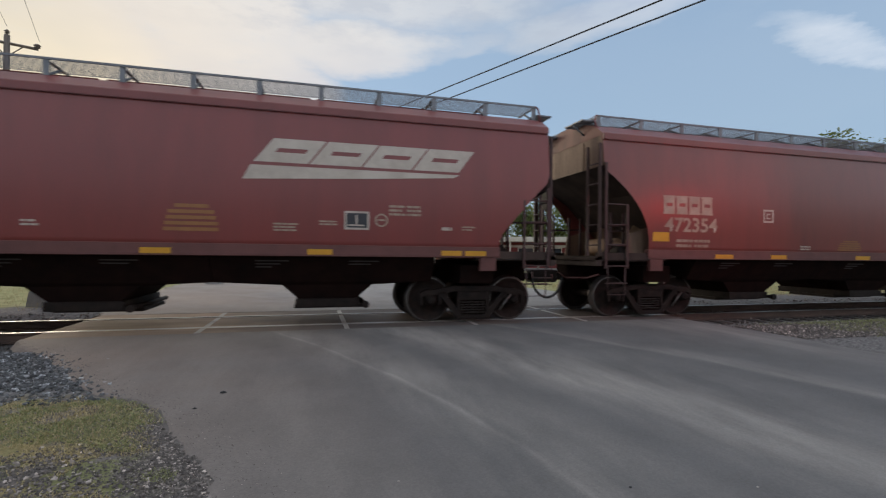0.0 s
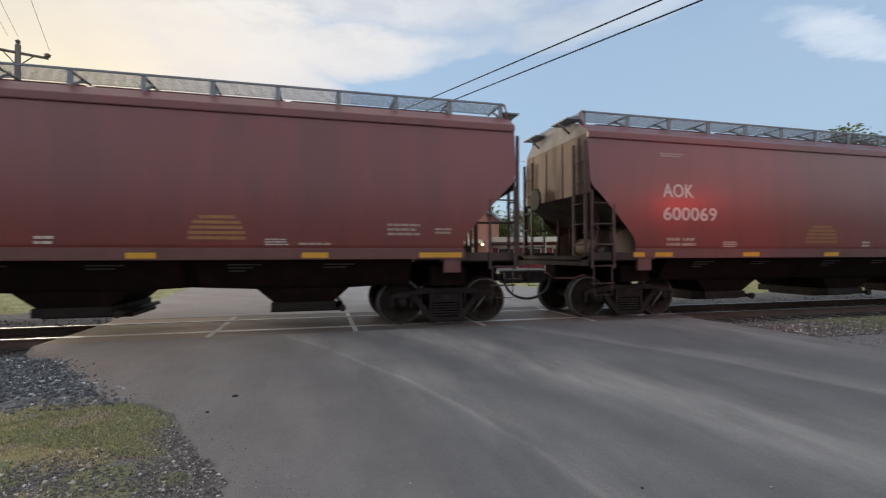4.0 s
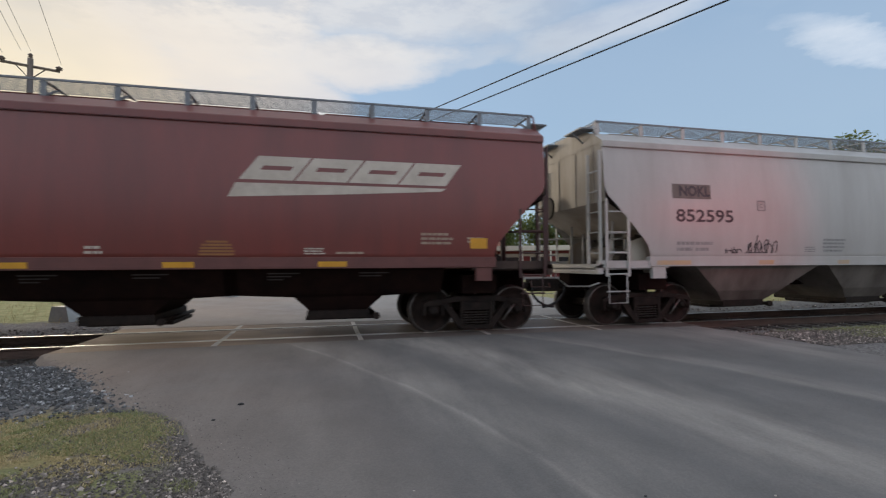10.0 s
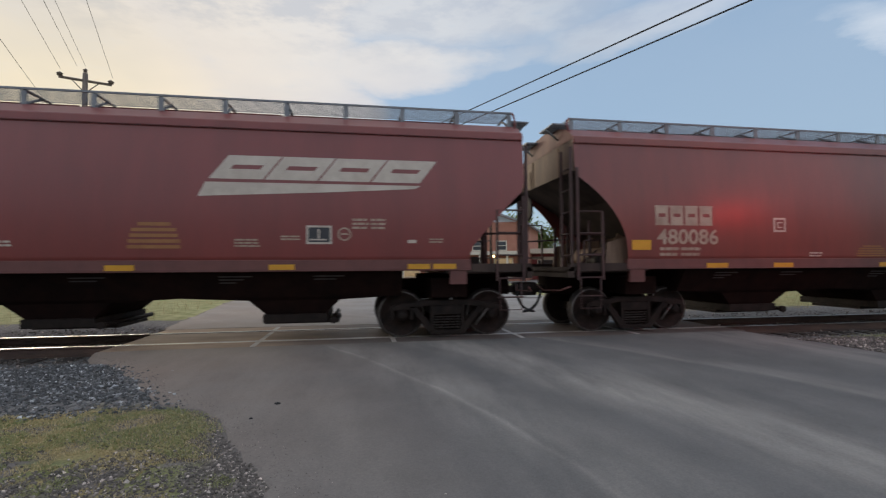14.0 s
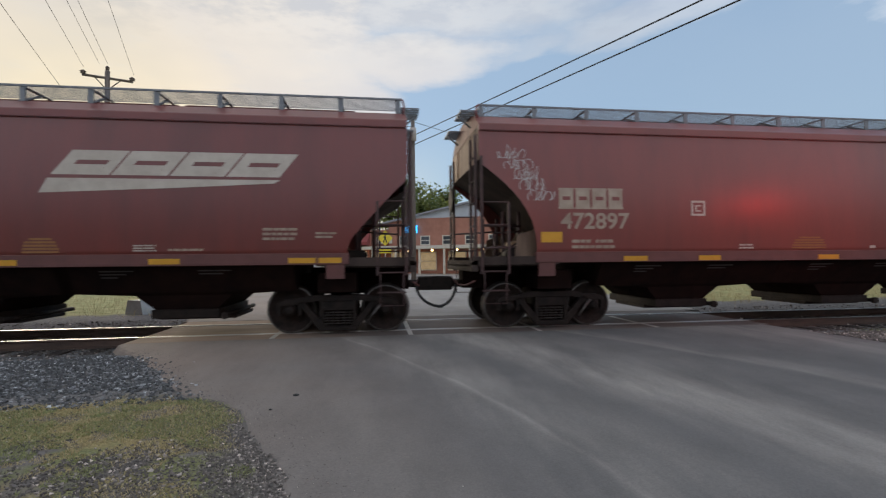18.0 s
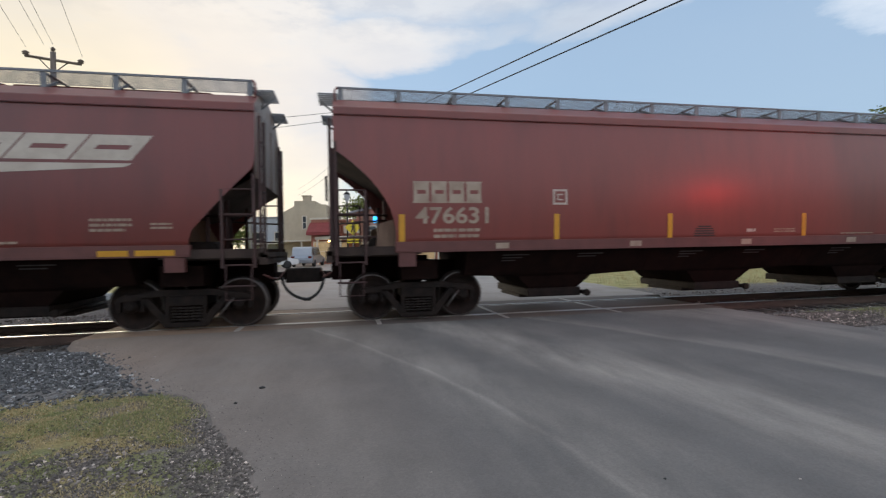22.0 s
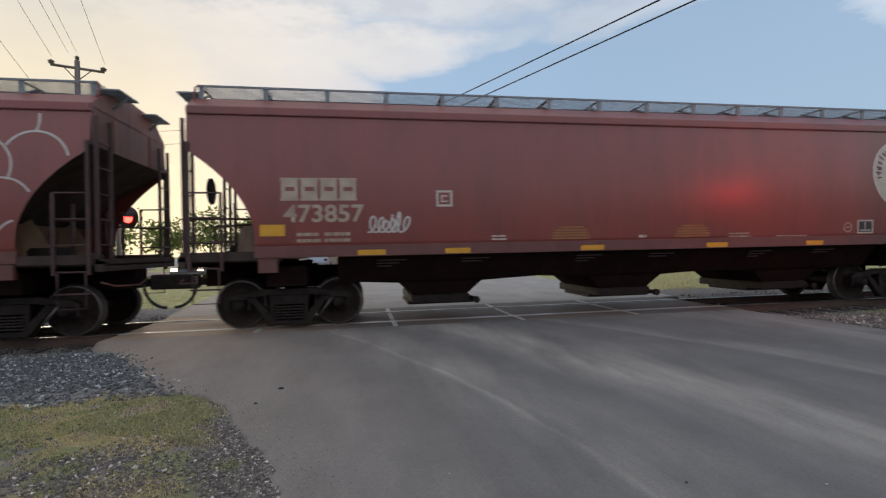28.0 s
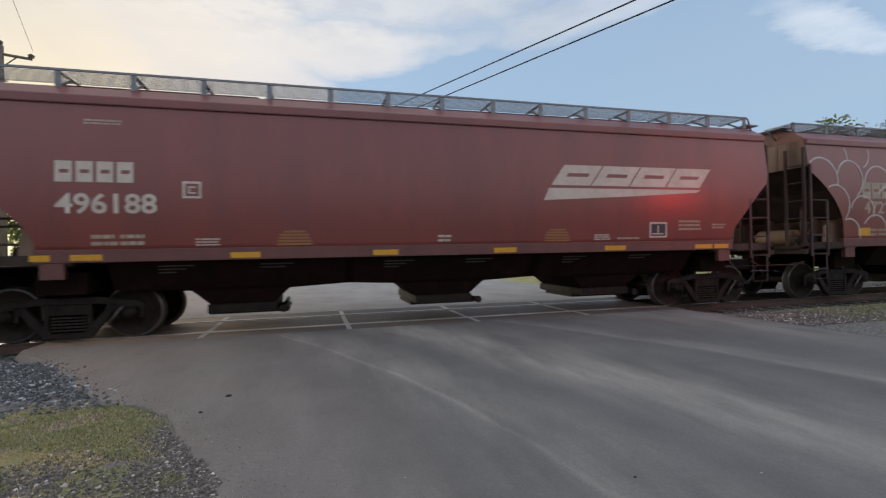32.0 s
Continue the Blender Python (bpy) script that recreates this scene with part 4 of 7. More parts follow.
            for y in (1.50, 1.04):
                box(bm, min(m * (end + 0.04), m * (end + 0.09)), max(m * (end + 0.04), m * (end + 0.09)), s * y - 0.03, s * y + 0.03, 1.16, 3.75)
            part("end_ladder", bm, lad, car)
            bm = B()
            for x in (end - 0.62, end - 0.95):
                rod(bm, (m * x, s * 0.9, 1.28), (m * x, s * 0.9, 2.35), 0.035, 8)
            rod(bm, (m * (end - 0.05), s * 1.5, 2.02), (m * (end - 1.0), s * 0.9, 2.05), 0.02, 6)
            part("end_post", bm, lad, car)
        bm = B()
        xa, xb = sorted((m * (end - 1.9), m * (end + 0.10)))
        box(bm, xa, xb, -0.24, 0.24, 0.78, 1.25)
        part("draft_sill", bm, M_UNDER, car)
        # coupler with its knuckle, and the hose
        bm = B()
        xa, xb = sorted((m * (end + 0.10), m * (end + 0.34)))
        box(bm, xa, xb, -0.08, 0.08, 0.80, 0.96)
        xa, xb = sorted((m * (end + 0.30), m * (end + (0.78 if long else 0.80))))
        box(bm, xa, xb, -0.17, 0.15, 0.74, 1.03)
        bmesh.ops.bevel(bm, geom=bm.edges[:], offset=0.03, segments=1, affect="EDGES")
        part("coupler", bm, M_TRUCK, car)
        bm = B()
        pts = []
        for k in range(11):
            u = k / 10
            a = u * math.pi * 0.5
            pts.append((m * (end + 0.26 + (0.40 if long else 0.55) * (1 - math.cos(a))), -0.30, 0.86 - 0.46 * math.sin(a)))
        tube(bm, pts, 0.030, 8)
        part("air_hose", bm, M_HOSE, car)
        # uncoupling lever and brake gear shapes on the platform
        bm = B()
        tube(bm, [(m * (end + 0.10), -1.5, 0.98), (m * (end + 0.22), -1.3, 0.90), (m * (end + 0.22), -0.4, 0.86), (m * (end + 0.30), -0.2, 0.98)], 0.016, 6)
        part("uncoupling_lever", bm, trim, car)
    # brake gear on the left end platform
    bm = B()
    ring_lathe(bm, [(0.02, -0.3), (0.15, -0.3), (0.16, -0.25), (0.16, 0.1), (0.15, 0.16), (0.02, 0.16)], 14, "y", (-end + 0.75, -0.9, 1.46))
    box(bm, -end + 0.95, -end + 1.25, -1.2, -0.7, 1.28, 1.62)
    part("brake_cylinder", bm, M_TRUCK, car, "grimy brake cylinder on the end platform")
    bm = B()
    box(bm, end - 1.25, end - 0.75, -1.1, -0.5, 1.28, 1.58)
    bmesh.ops.bevel(bm, geom=bm.edges[:], offset=0.04, segments=2, affect="EDGES")
    part("brake_valve", bm, M_TRUCK, car, "grimy brake valve on the end platform")
    bm = B()
    ring_lathe(bm, [(0.24, -0.02), (0.28, -0.02), (0.28, 0.02), (0.24, 0.02)], 20, "y", (0, 0, 0))
    for v in bm.verts:
        v.co = Vector((-end - 0.20 + v.co.y, 0.55 + v.co.x, 2.75 + v.co.z))
    part("hand_brake_wheel", bm, M_TRUCK, car)
    # air reservoir, pipes and levers on the left end platform
    bm = B()
    ring_lathe(bm, [(0.02, -0.62), (0.16, -0.60), (0.22, -0.52), (0.22, 0.52), (0.16, 0.60), (0.02, 0.62)], 16, "y", (-end + 1.22, 0.25, 1.58))
    # red cars: the tank shares the end paint with light in its colour
    part("air_reservoir", bm, M_GREYDARK if kind == "grey" else M_END, car, "rust-streaked air reservoir")
    for k, (xa, ya, za, xb, yb, zb) in enumerate(((0.25, -1.3, 1.62, 1.3, -1.25, 1.62), (0.35, -1.2, 1.28, 0.35, -1.2, 1.9), (0.35, -1.2, 1.9, 1.0, -0.9, 1.95), (0.18, -1.1, 1.32, 1.2, -0.2, 1.78))):
        bm = B()
        rod(bm, (-end + xa, ya, za), (-end + xb, yb, zb), 0.02, 6)
        part("brake_pipe", bm, M_LADDER if kind != "grey" else M_GREY, car)
    for s in (-1, 1):
        bm = B()
        ya, yb = sorted((s * 1.30, s * 1.325))
        plate(bm, [(-end + 0.72, 1.30), (-end + 1.40, 1.30), (-end + 1.40, 2.05), (-end + 0.80, 1.86)], ya, yb)
        part("corner_gusset", bm, M_GREYEND if kind == "grey" else M_END, car, "rust-stained corner gusset plate")
    for m in (-1, 1):
        for s in (-1, 1):
            bm = B()
            ya, yb = sorted((s * 0.62, s * 0.645))
            plate(bm, [(m * (end - 0.95), 1.28), (m * (end - 1.75), 1.28), (m * (end - 1.66), 1.98), (m * (end - 1.42), 2.10)], ya, yb)
            part("gusset", bm, M_GREYDARK if kind == "grey" else M_END, car)
    # centre sill and hoppers with their gates
    bm = B()
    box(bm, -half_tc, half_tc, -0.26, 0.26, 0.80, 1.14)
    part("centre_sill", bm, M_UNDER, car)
    for xc in (-3.95, 0.0, 3.95) if long else (-3.78, 0.0, 3.72):
        bm = B()
        a, c = (1.86, 0.92) if kind == "grey" else (1.97, 0.82)
        top = [(-a, -1.5), (a, -1.5), (a, 1.5), (-a, 1.5)]
        skirt = [(-a, -1.12), (a, -1.12), (a, 1.12), (-a, 1.12)]
        lip = [(-c, -1.05), (c, -1.05), (c, 1.05), (-c, 1.05)] if kind != "grey" else [(-c, -1.18), (c, -1.18), (c, 1.18), (-c, 1.18)]
        low = [(-0.54, -0.95), (0.54, -0.95), (0.54, 0.95), (-0.54, 0.95)]
        rings = ((top, 1.40), (lip, 0.74), (low, 0.44)) if kind == "grey" else ((top, 1.40), (skirt, 0.84), (lip, 0.78), (low, 0.52))
        loops = [[bm.verts.new((xc + x, y, z)) for x, y in ring] for ring, z in rings]
        for r0, r1 in zip(loops[:-1], loops[1:]):
            for k in range(4):
                bm.faces.new((r0[k], r0[(k + 1) % 4], r1[(k + 1) % 4], r1[k]))
        bm.faces.new(loops[-1])
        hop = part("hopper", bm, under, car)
        if kind != "grey":
            for dx, rows in ((-1.25, 3), (0.35, 2)):
                bm = B()
                for k in range(rows):
                    z = 1.24 - 0.055 * k
                    w = 0.55 - 0.14 * k
                    y = -1.5 + 0.38 * (1.40 - z) / 0.56 - 0.012
                    y2 = y + 0.38 / 0.56 * 0.022
                    bm.faces.new([bm.verts.new(v) for v in ((xc + dx, y2, z - 0.022), (xc + dx + w, y2, z - 0.022), (xc + dx + w, y, z), (xc + dx, y, z))])
                part("hopper_print", bm, M_DIM, hop)
        bm = B()
        box(bm, xc - 0.58, xc + 0.58, -1.0, 1.0, 0.36, 0.52)
        box(bm, xc - 0.62, xc + 0.78, -0.62, 0.62, 0.30, 0.37)
        rod(bm, (xc + 0.70, -1.0, 0.40), (xc + 0.70, 1.0, 0.40), 0.045, 8)
        bmesh.ops.bevel(bm, geom=[e for e in bm.edges if e.calc_length() > 0.3], offset=0.01, segments=1, affect="EDGES")
        part("outlet_gate", bm, M_TRUCK, hop)
        bm = B()
        rod(bm, (xc + 0.70, -1.02, 0.40), (xc + 0.70, -1.10, 0.40), 0.07, 8)
        part("capstan", bm, M_TRUCK, hop)
    for xc in (-half_tc, half_tc):
        for dx in (-0.89, 0.89):
            wheelset(car, xc + dx)
        for s in (-1, 1):
            side_frame(car, xc, s)
        bm = B()
        box(bm, xc - 0.35, xc + 0.35, -1.25, 1.25, 0.80, 1.16)
        box(bm, xc - 0.18, xc + 0.18, -0.35, 0.35, 0.60, 0.82)
        part("body_bolster", bm, M_UNDER, car)
    return car


# ---------------------------------------------------------------- markings on the near side
def lay(me, x, z, w, h, shear=0.0, lift=0.006):
    """Fit a flat mesh drawn in x-y into the rectangle x, z, w, h on the near side, bent to the side's curve."""
    n = len(me.vertices)
    co = np.empty(n * 3)
    me.vertices.foreach_get("co", co)
    co = co.reshape(-1, 3)
    lo, hi = co.min(0), co.max(0)
    u = (co[:, 0] - lo[0]) / max(hi[0] - lo[0], 1e-6)
    v = (co[:, 1] - lo[1]) / max(hi[1] - lo[1], 1e-6)
    out = np.empty_like(co)
    out[:, 0] = x + u * w + shear * v * h
    out[:, 2] = z + v * h
    out[:, 1] = [-side_y(q) - lift for q in out[:, 2]]
    me.vertices.foreach_set("co", out.ravel())
    me.update()
    return me


def lettering(car, words, x, z, w, h, mat, name="car_number", bold=0.02):
    return part(name, lay(text_mesh(words, mat, bold), x, z, w, h), None, car, "painted lettering")


def flat(bm, pts, lift=0.006):
    """A polygon on the near side, given in x and z; long ones are cut to follow the curve."""
    f = bm.faces.new([bm.verts.new((x, -side_y(z) - lift, z)) for x, z in pts])
    return f


def slab(bm, x0, x1, z0, z1, lift=0.006, n=1):
    for k in range(n):
        a, b = z0 + (z1 - z0) * k / n, z0 + (z1 - z0) * (k + 1) / n
        flat(bm, [(x0, a), (x1, a), (x1, b), (x0, b)], lift)


def bars(car, x, z, w, h, rows, mat, name="small_print", cols=1):
    """Rows of print too small to read."""
    bm = B()
    step = h / rows
    for r in range(rows):
        cw = w / cols
        for c in range(cols):
            a = x + c * cw
            b = a + cw * random.uniform(0.78, 0.95)
            while a < b - 0.02:
                e = min(b, a + random.uniform(0.05, 0.16))
                slab(bm, a, e, z + r * step + step * 0.2, z + r * step + step * 0.74)
                a = e + 0.018
    return part(name, bm, mat, car)


def trapeze_notice(car, x, z, mat, w=0.56, h=0.27):
    """A stencilled warning block that narrows to the top."""
    bm = B()
    for k, (a, b) in enumerate(((0.0, 1.0), (0.02, 1.0), (0.05, 0.95), (0.08, 0.92), (0.20, 0.82))):
        slab(bm, x + a * w, x + b * w, z + h * 0.2 * k, z + h * (0.2 * k + 0.12))
    return part("stencil_notice", bm, mat, car, "yellow stencilled notice")


def box_mark(car, x, z, s, mat):
    bm = B()
    t = s * 0.13
    slab(bm, x, x + s, z, z + t); slab(bm, x, x + s, z + s - t, z + s)
    slab(bm, x, x + t, z + t, z + s - t); slab(bm, x + s - t, x + s, z + t, z + s - t)
    slab(bm, x + s * 0.3, x + s * 0.7, z + s * 0.28, z + s * 0.36)
    slab(bm, x + s * 0.3, x + s * 0.38, z + s * 0.36, z + s * 0.7)
    slab(bm, x + s * 0.38, x + s * 0.7, z + s * 0.62, z + s * 0.7)
    return part("square_mark", bm, mat, car, "small square stencil mark")


def plate_mark(car, x, z, w, h):
    """A dark consolidated stencil panel in a white frame."""
    bm = B()
    t = 0.035
    slab(bm, x, x + w, z, z + t); slab(bm, x, x + w, z + h - t, z + h)
    slab(bm, x, x + t, z + t, z + h - t); slab(bm, x + w - t, x + w, z + t, z + h - t)
    slab(bm, x + w * 0.45, x + w * 0.52, z + h * 0.3, z + h * 0.8)
    slab(bm, x + w * 0.15, x + w * 0.8, z + h * 0.2, z + h * 0.28)
    ob = part("stencil_panel", bm, M_MARK, car, "dark stencil panel in a white frame")
    bm = B()
    slab(bm, x + t, x + w - t, z + t, z + h - t, 0.003)
    part("panel_ground", bm, M_BLACK, ob)


def wheel_mark(car, x, z, r, mat):
    bm = B()
    for k in range(20):
        a, b = k * math.tau / 20, (k + 1) * math.tau / 20
        flat(bm, [(x + r * math.cos(a), z + r * math.sin(a)), (x + r * math.cos(b), z + r * math.sin(b)),
                  (x + 0.78 * r * math.cos(b), z + 0.78 * r * math.sin(b)), (x + 0.78 * r * math.cos(a), z + 0.78 * r * math.sin(a))])
    slab(bm, x - 0.5 * r, x + 0.5 * r, z - 0.1 * r, z + 0.15 * r)
    part("round_mark", bm, mat, car)


def slotted_block(bm, corner):
    """A plain block with one thin level slot; corner(u, v) maps it to the side."""
    for u0, u1, v0, v1 in ((0, 0.24, 0, 1), (0.24, 0.80, 0, 0.42), (0.24, 0.80, 0.60, 1), (0.80, 1, 0, 1)):
        flat(bm, [corner(u0, v0), corner(u1, v0), corner(u1, v1), corner(u0, v1)])


def big_emblem(car, x, z, w, mat):
    """Four slanted slotted blocks over a long tapering wedge."""
    h, sh = 0.42, 0.32
    bw = (w - 0.60) / 4
    z0 = z + 0.31
    for k in range(4):
        a = x + 0.17 + k * (bw + 0.035)
        bm = B()
        slotted_block(bm, lambda u, v: (a + u * bw + v * sh, z0 + v * h))
        bmesh.ops.remove_doubles(bm, verts=bm.verts, dist=0.0005)
        part("emblem_block", bm, mat, car)
    bm = B()
    flat(bm, [(x, z), (x + w * 0.5, z + 0.10), (x + w - 0.42, z + 0.20), (x + w - 0.31, z + 0.26), (x + w * 0.5, z + 0.255), (x + 0.12, z + 0.25)])
    part("emblem_wedge", bm, mat, car)


def small_mark(car, x, z, w, h, mat, serif):
    """Four upright slotted blocks: the owner's mark."""
    bw = w / 4
    for k in range(4):
        bm = B()
        a = x + k * bw
        slotted_block(bm, lambda u, v: (a + u * (bw - 0.05), z + v * h))
        if serif:
            slab(bm, a - 0.014, a + bw - 0.036, z - 0.002, z + 0.035)
            slab(bm, a - 0.014, a + bw - 0.036, z + h - 0.035, z + h + 0.002)
        bmesh.ops.remove_doubles(bm, verts=bm.verts, dist=0.0005)
        part("mark_block", bm, mat, car)


def round_emblem(car, x, z, r, mat):
    """A cream disc with a cross cut by four dark corners, and a ring of dark print."""
    def sector(bm, r0, r1, a, b, n, lift):
        for k in range(n):
            p, q = a + (b - a) * k / n, a + (b - a) * (k + 1) / n
            flat(bm, [(x + r0 * math.cos(p), z + r0 * math.sin(p)), (x + r1 * math.cos(p), z + r1 * math.sin(p)),
                      (x + r1 * math.cos(q), z + r1 * math.sin(q)), (x + r0 * math.cos(q), z + r0 * math.sin(q))], lift)
    bm = B()
    for r0, r1 in ((0.02, 0.3), (0.3, 0.6), (0.6, 0.8), (0.8, 1.0)):
        sector(bm, r0 * r, r1 * r, 0, math.tau, 56, 0.006)
    disc = part("round_emblem", bm, mat, car, "round cream emblem with a cross inside a ring")
    rnd = random.Random(int(r * 100))
    for sx in (-1, 1):
        for sz in (-1, 1):
            bm = B()
            w = 0.17
            arc = [(w + 0.02, w + 0.02)] + [(0.57 * math.cos(a), 0.57 * math.sin(a)) for a in (0.38, 0.58, 0.785, 0.99, 1.19)]
            flat(bm, [(x + sx * p * r, z + sz * q * r) for p, q in (arc if sx * sz > 0 else arc[::-1])], 0.009)
            part("corner_field", bm, M_SILL, disc)
    bm = B()
    for lo, hi, n in ((-12, 196, 19), (226, 316, 7)):
        step = (hi - lo) / n
        for k in range(n):
            a = radians(lo + step * k)
            sector(bm, 0.70 * r, rnd.uniform(0.83, 0.91) * r, a, a + radians(step * rnd.uniform(0.26, 0.40)), 1, 0.009)
            sector(bm, rnd.choice((0.70, 0.77, 0.82)) * r, 0.84 * r, a + radians(step * 0.28), a + radians(step * 0.74), 1, 0.010)
    u = -0.50
    while u < 0.46:
        e = u + rnd.uniform(0.05, 0.09)
        slab(bm, x + u * r, x + e * r, z - 0.09 * r, z + rnd.choice((0.04, 0.10)) * r, 0.009)
        u = e + 0.035
    tagged(part("ring_print", bm, M_SILL, disc), kind="stuff")


def stroke(bm, pts, w, lift=0.008):
    """A painted line of width w through the points (x, z)."""
    pts = [p for k, p in enumerate(pts) if k == 0 or math.dist(p, pts[k - 1]) > 1e-4]
    pairs = []
    for k, (x, z) in enumerate(pts):
        (xa, za), (xb, zb) = pts[max(0, k - 1)], pts[min(len(pts) - 1, k + 1)]
        d = math.hypot(xb - xa, zb - za) or 1.0
        nx, nz = -(zb - za) / d * w / 2, (xb - xa) / d * w / 2
        pairs.append([bm.verts.new((u, -side_y(v) - lift, v)) for u, v in ((x + nx, z + nz), (x - nx, z - nz))])
    for (a, b), (c, d) in zip(pairs[:-1], pairs[1:]):
        bm.faces.new((a, b, d, c))


def scales_graffiti(car, cut):
    """Rows of pale bubbles over the whole side; each line stops where the bubble before it begins."""
    rnd = random.Random(21)
    rows = []
    for row, (z, r, step) in enumerate(((1.62, 0.40, 0.80), (2.26, 0.47, 0.90), (2.90, 0.46, 0.92), (3.62, 0.46, 0.84))):
        x, line = -8.0 + 0.42 * (row % 2), []
        while x < 8.1:
            q = r * rnd.uniform(0.84, 1.14)
            line.append((x, z + rnd.uniform(-0.11, 0.11), q))
            x += step * rnd.uniform(0.88, 1.18)
        rows.append(line)
    for k, line in enumerate(rows):
        below = rows[k - 1] if k else []
        for n, (x, z, r) in enumerate(line):
            fronts = below + line[max(0, n - 2):n]
            bm, pts, used = B(), [], False
            tall, w = rnd.uniform(1.0, 1.16), rnd.uniform(0.030, 0.040)
            a0, a1 = rnd.uniform(2.45, 2.95), rnd.uniform(-1.45, -1.0)
            for i in range(29):
                a = a0 + (a1 - a0) * i / 28
                px, pz = x + r * math.cos(a), z + r * tall * math.sin(a)
                clear = 1.46 < pz < TOP - 0.03 and abs(px) < cut(pz) - 0.05
                clear = clear and all(math.hypot(px - bx, pz - bz) > br * 0.97 for bx, bz, br in fronts)
                if clear:
                    pts.append((px, pz))
                if pts and (not clear or i == 28):
                    if len(pts) > 4:
                        stroke(bm, pts, w)
                        used = True
                    pts = []
            if rnd.random() < 0.28 and k < 3 and abs(x) < 7.0:
                stroke(bm, [(x - 0.10 + 0.17 * math.cos(b), z + 0.02 + 0.15 * math.sin(b)) for b in (2.6, 2.0, 1.4, 0.8, 0.2, -0.4)], 0.028)
                used = True
            if rnd.random() < 0.35 and abs(x) < 7.0 and 1 <= k < 3:
                flat(bm, [(x + 0.05 + 0.034 * math.cos(b), z - 0.05 + 0.034 * math.sin(b)) for b in (0.4, 1.7, 2.9, 4.2, 5.4)], 0.004)
                used = True
            if used:
                part("graffiti", bm, M_SPRAY, car, "pale spray-painted bubble outline")
            else:
                bm.free()


def spiky_tag(car, x, z, mat):
    """A fast angular tag of crossing strokes with drips and dots, one part a stroke."""
    rnd = random.Random(4)
    lines = [[(0.62, -0.02), (0.90, 0.05), (1.50, 0.08)], [(0.98, 0.86), (1.06, 0.40), (1.34, 0.30)], [(0.90, 0.10), (1.12, 0.84)]]
    for k in range(17):
        u = 0.12 * k
        hook = rnd.choice((-0.14, 0.10, 0.18))
        lines.append([(u, 0.10 + rnd.uniform(0, 0.1)), (u + rnd.uniform(-0.05, 0.16), 0.36 + rnd.uniform(0, 0.2)), (u + hook + 0.1, 0.24 + rnd.uniform(-0.05, 0.12)), (u + hook * 0.6 + 0.05, 0.12)][:rnd.choice((2, 3, 4))])
    lines += [[(-0.08 + d, 0.20 + e), (-0.05 + d, 0.23 + e)] for d, e in ((0.0, 0.0), (0.0, 0.12), (0.06, 0.06), (2.24, 0.02))]
    for k, line in enumerate(lines):
        bm = B()
        fine = []
        for (xa, za), (xb, zb) in zip(line[:-1], line[1:]):
            fine += [(x + xa + (xb - xa) * i / 5, z + za + (zb - za) * i / 5) for i in range(5)]
        fine.append((x + line[-1][0], z + line[-1][1]))
        stroke(bm, fine, 0.030 if k % 3 else 0.044)
        part("graffiti", bm, mat, car, "stroke of a pale angular spray-paint tag")


def tag_graffiti(car, x, z, w, h, n, mat, seed, width=0.035):
    """A scrawled tag: one run of loops with a few quick strokes over it, not legible."""
    bm = B()
    rnd = random.Random(seed)
    pts, cw = [], w / n
    for k in range(n):
        tall, lean, wide = rnd.uniform(0.45, 1.0), rnd.uniform(-0.2, 0.25), rnd.uniform(0.35, 0.75)
        turn = rnd.choice((-1, 1, 1))
        for i in range(12):
            a = turn * math.tau * i / 12 - 1.7
            v = 0.5 + 0.5 * math.sin(a)
            pts.append((x + (k + i / 12) * cw + wide * cw * math.cos(a) + lean * h * v, z + h * tall * v))
    stroke(bm, pts, width)
    for k in range(max(2, n // 3)):
        u, v = rnd.uniform(0.05, 0.8), rnd.uniform(0.0, 0.3)
        stroke(bm, [(x + u * w, z + v * h), (x + (u + rnd.uniform(0.02, 0.2)) * w, z + h * rnd.uniform(0.7, 1.15))], width)
    part("graffiti", bm, mat, car, "scrawled spray-paint tag")


def strips(car, spots, mat):
    for a, b, z in spots:
        bm = B()
        slab(bm, a, b, z, z + 0.095, 0.03)
        part("reflective_strip", bm, mat, car)


SHORT_STRIPS = [(-6.72, -6.45), (-6.19, -5.75), (-3.88, -3.41), (-1.49, -1.02), (0.86, 1.34), (3.34, 3.84), (5.63, 6.10), (6.15, 6.55)]
SCALE_STRIPS = [(-4.79, -4.35), (-1.59, -1.11), (1.08, 1.57), (3.82, 4.28)]
LONG_STRIPS = [(-5.55, -5.05), (-3.95, -3.47), (-1.25, -0.76), (1.52, 2.01), (3.93, 4.36)]


MID_STRIPS = [(-7.05, -6.60), (-6.50, -6.05), (-4.0, -3.55), (-1.55, -1.1), (0.98, 1.43), (3.57, 4.0), (6.0, 6.41), (6.47, 6.9)]


NOTICES = {"496188": ((-3.14, 0.58), (1.95, 0.58)), "600069": ((-2.06, 1.0), (1.40, 0.9)), "202670": ((-2.05, 0.9), (1.88, 0.9)), "498792": ((-1.92, 0.92), (0.92, 0.86))}
TAGGED_STRIPS = [(-6.47, -5.53), (-3.85, -3.41), (-1.49, -1.02), (0.98, 1.42), (3.70, 4.15), (5.80, 6.62)]
LEASE_STRIPS = [(-6.72, -6.45), (-6.19, -5.75), (-3.2, -2.75), (-1.13, -0.68), (0.68, 1.15), (2.6, 3.05), (5.3, 5.75), (5.85, 6.45)]


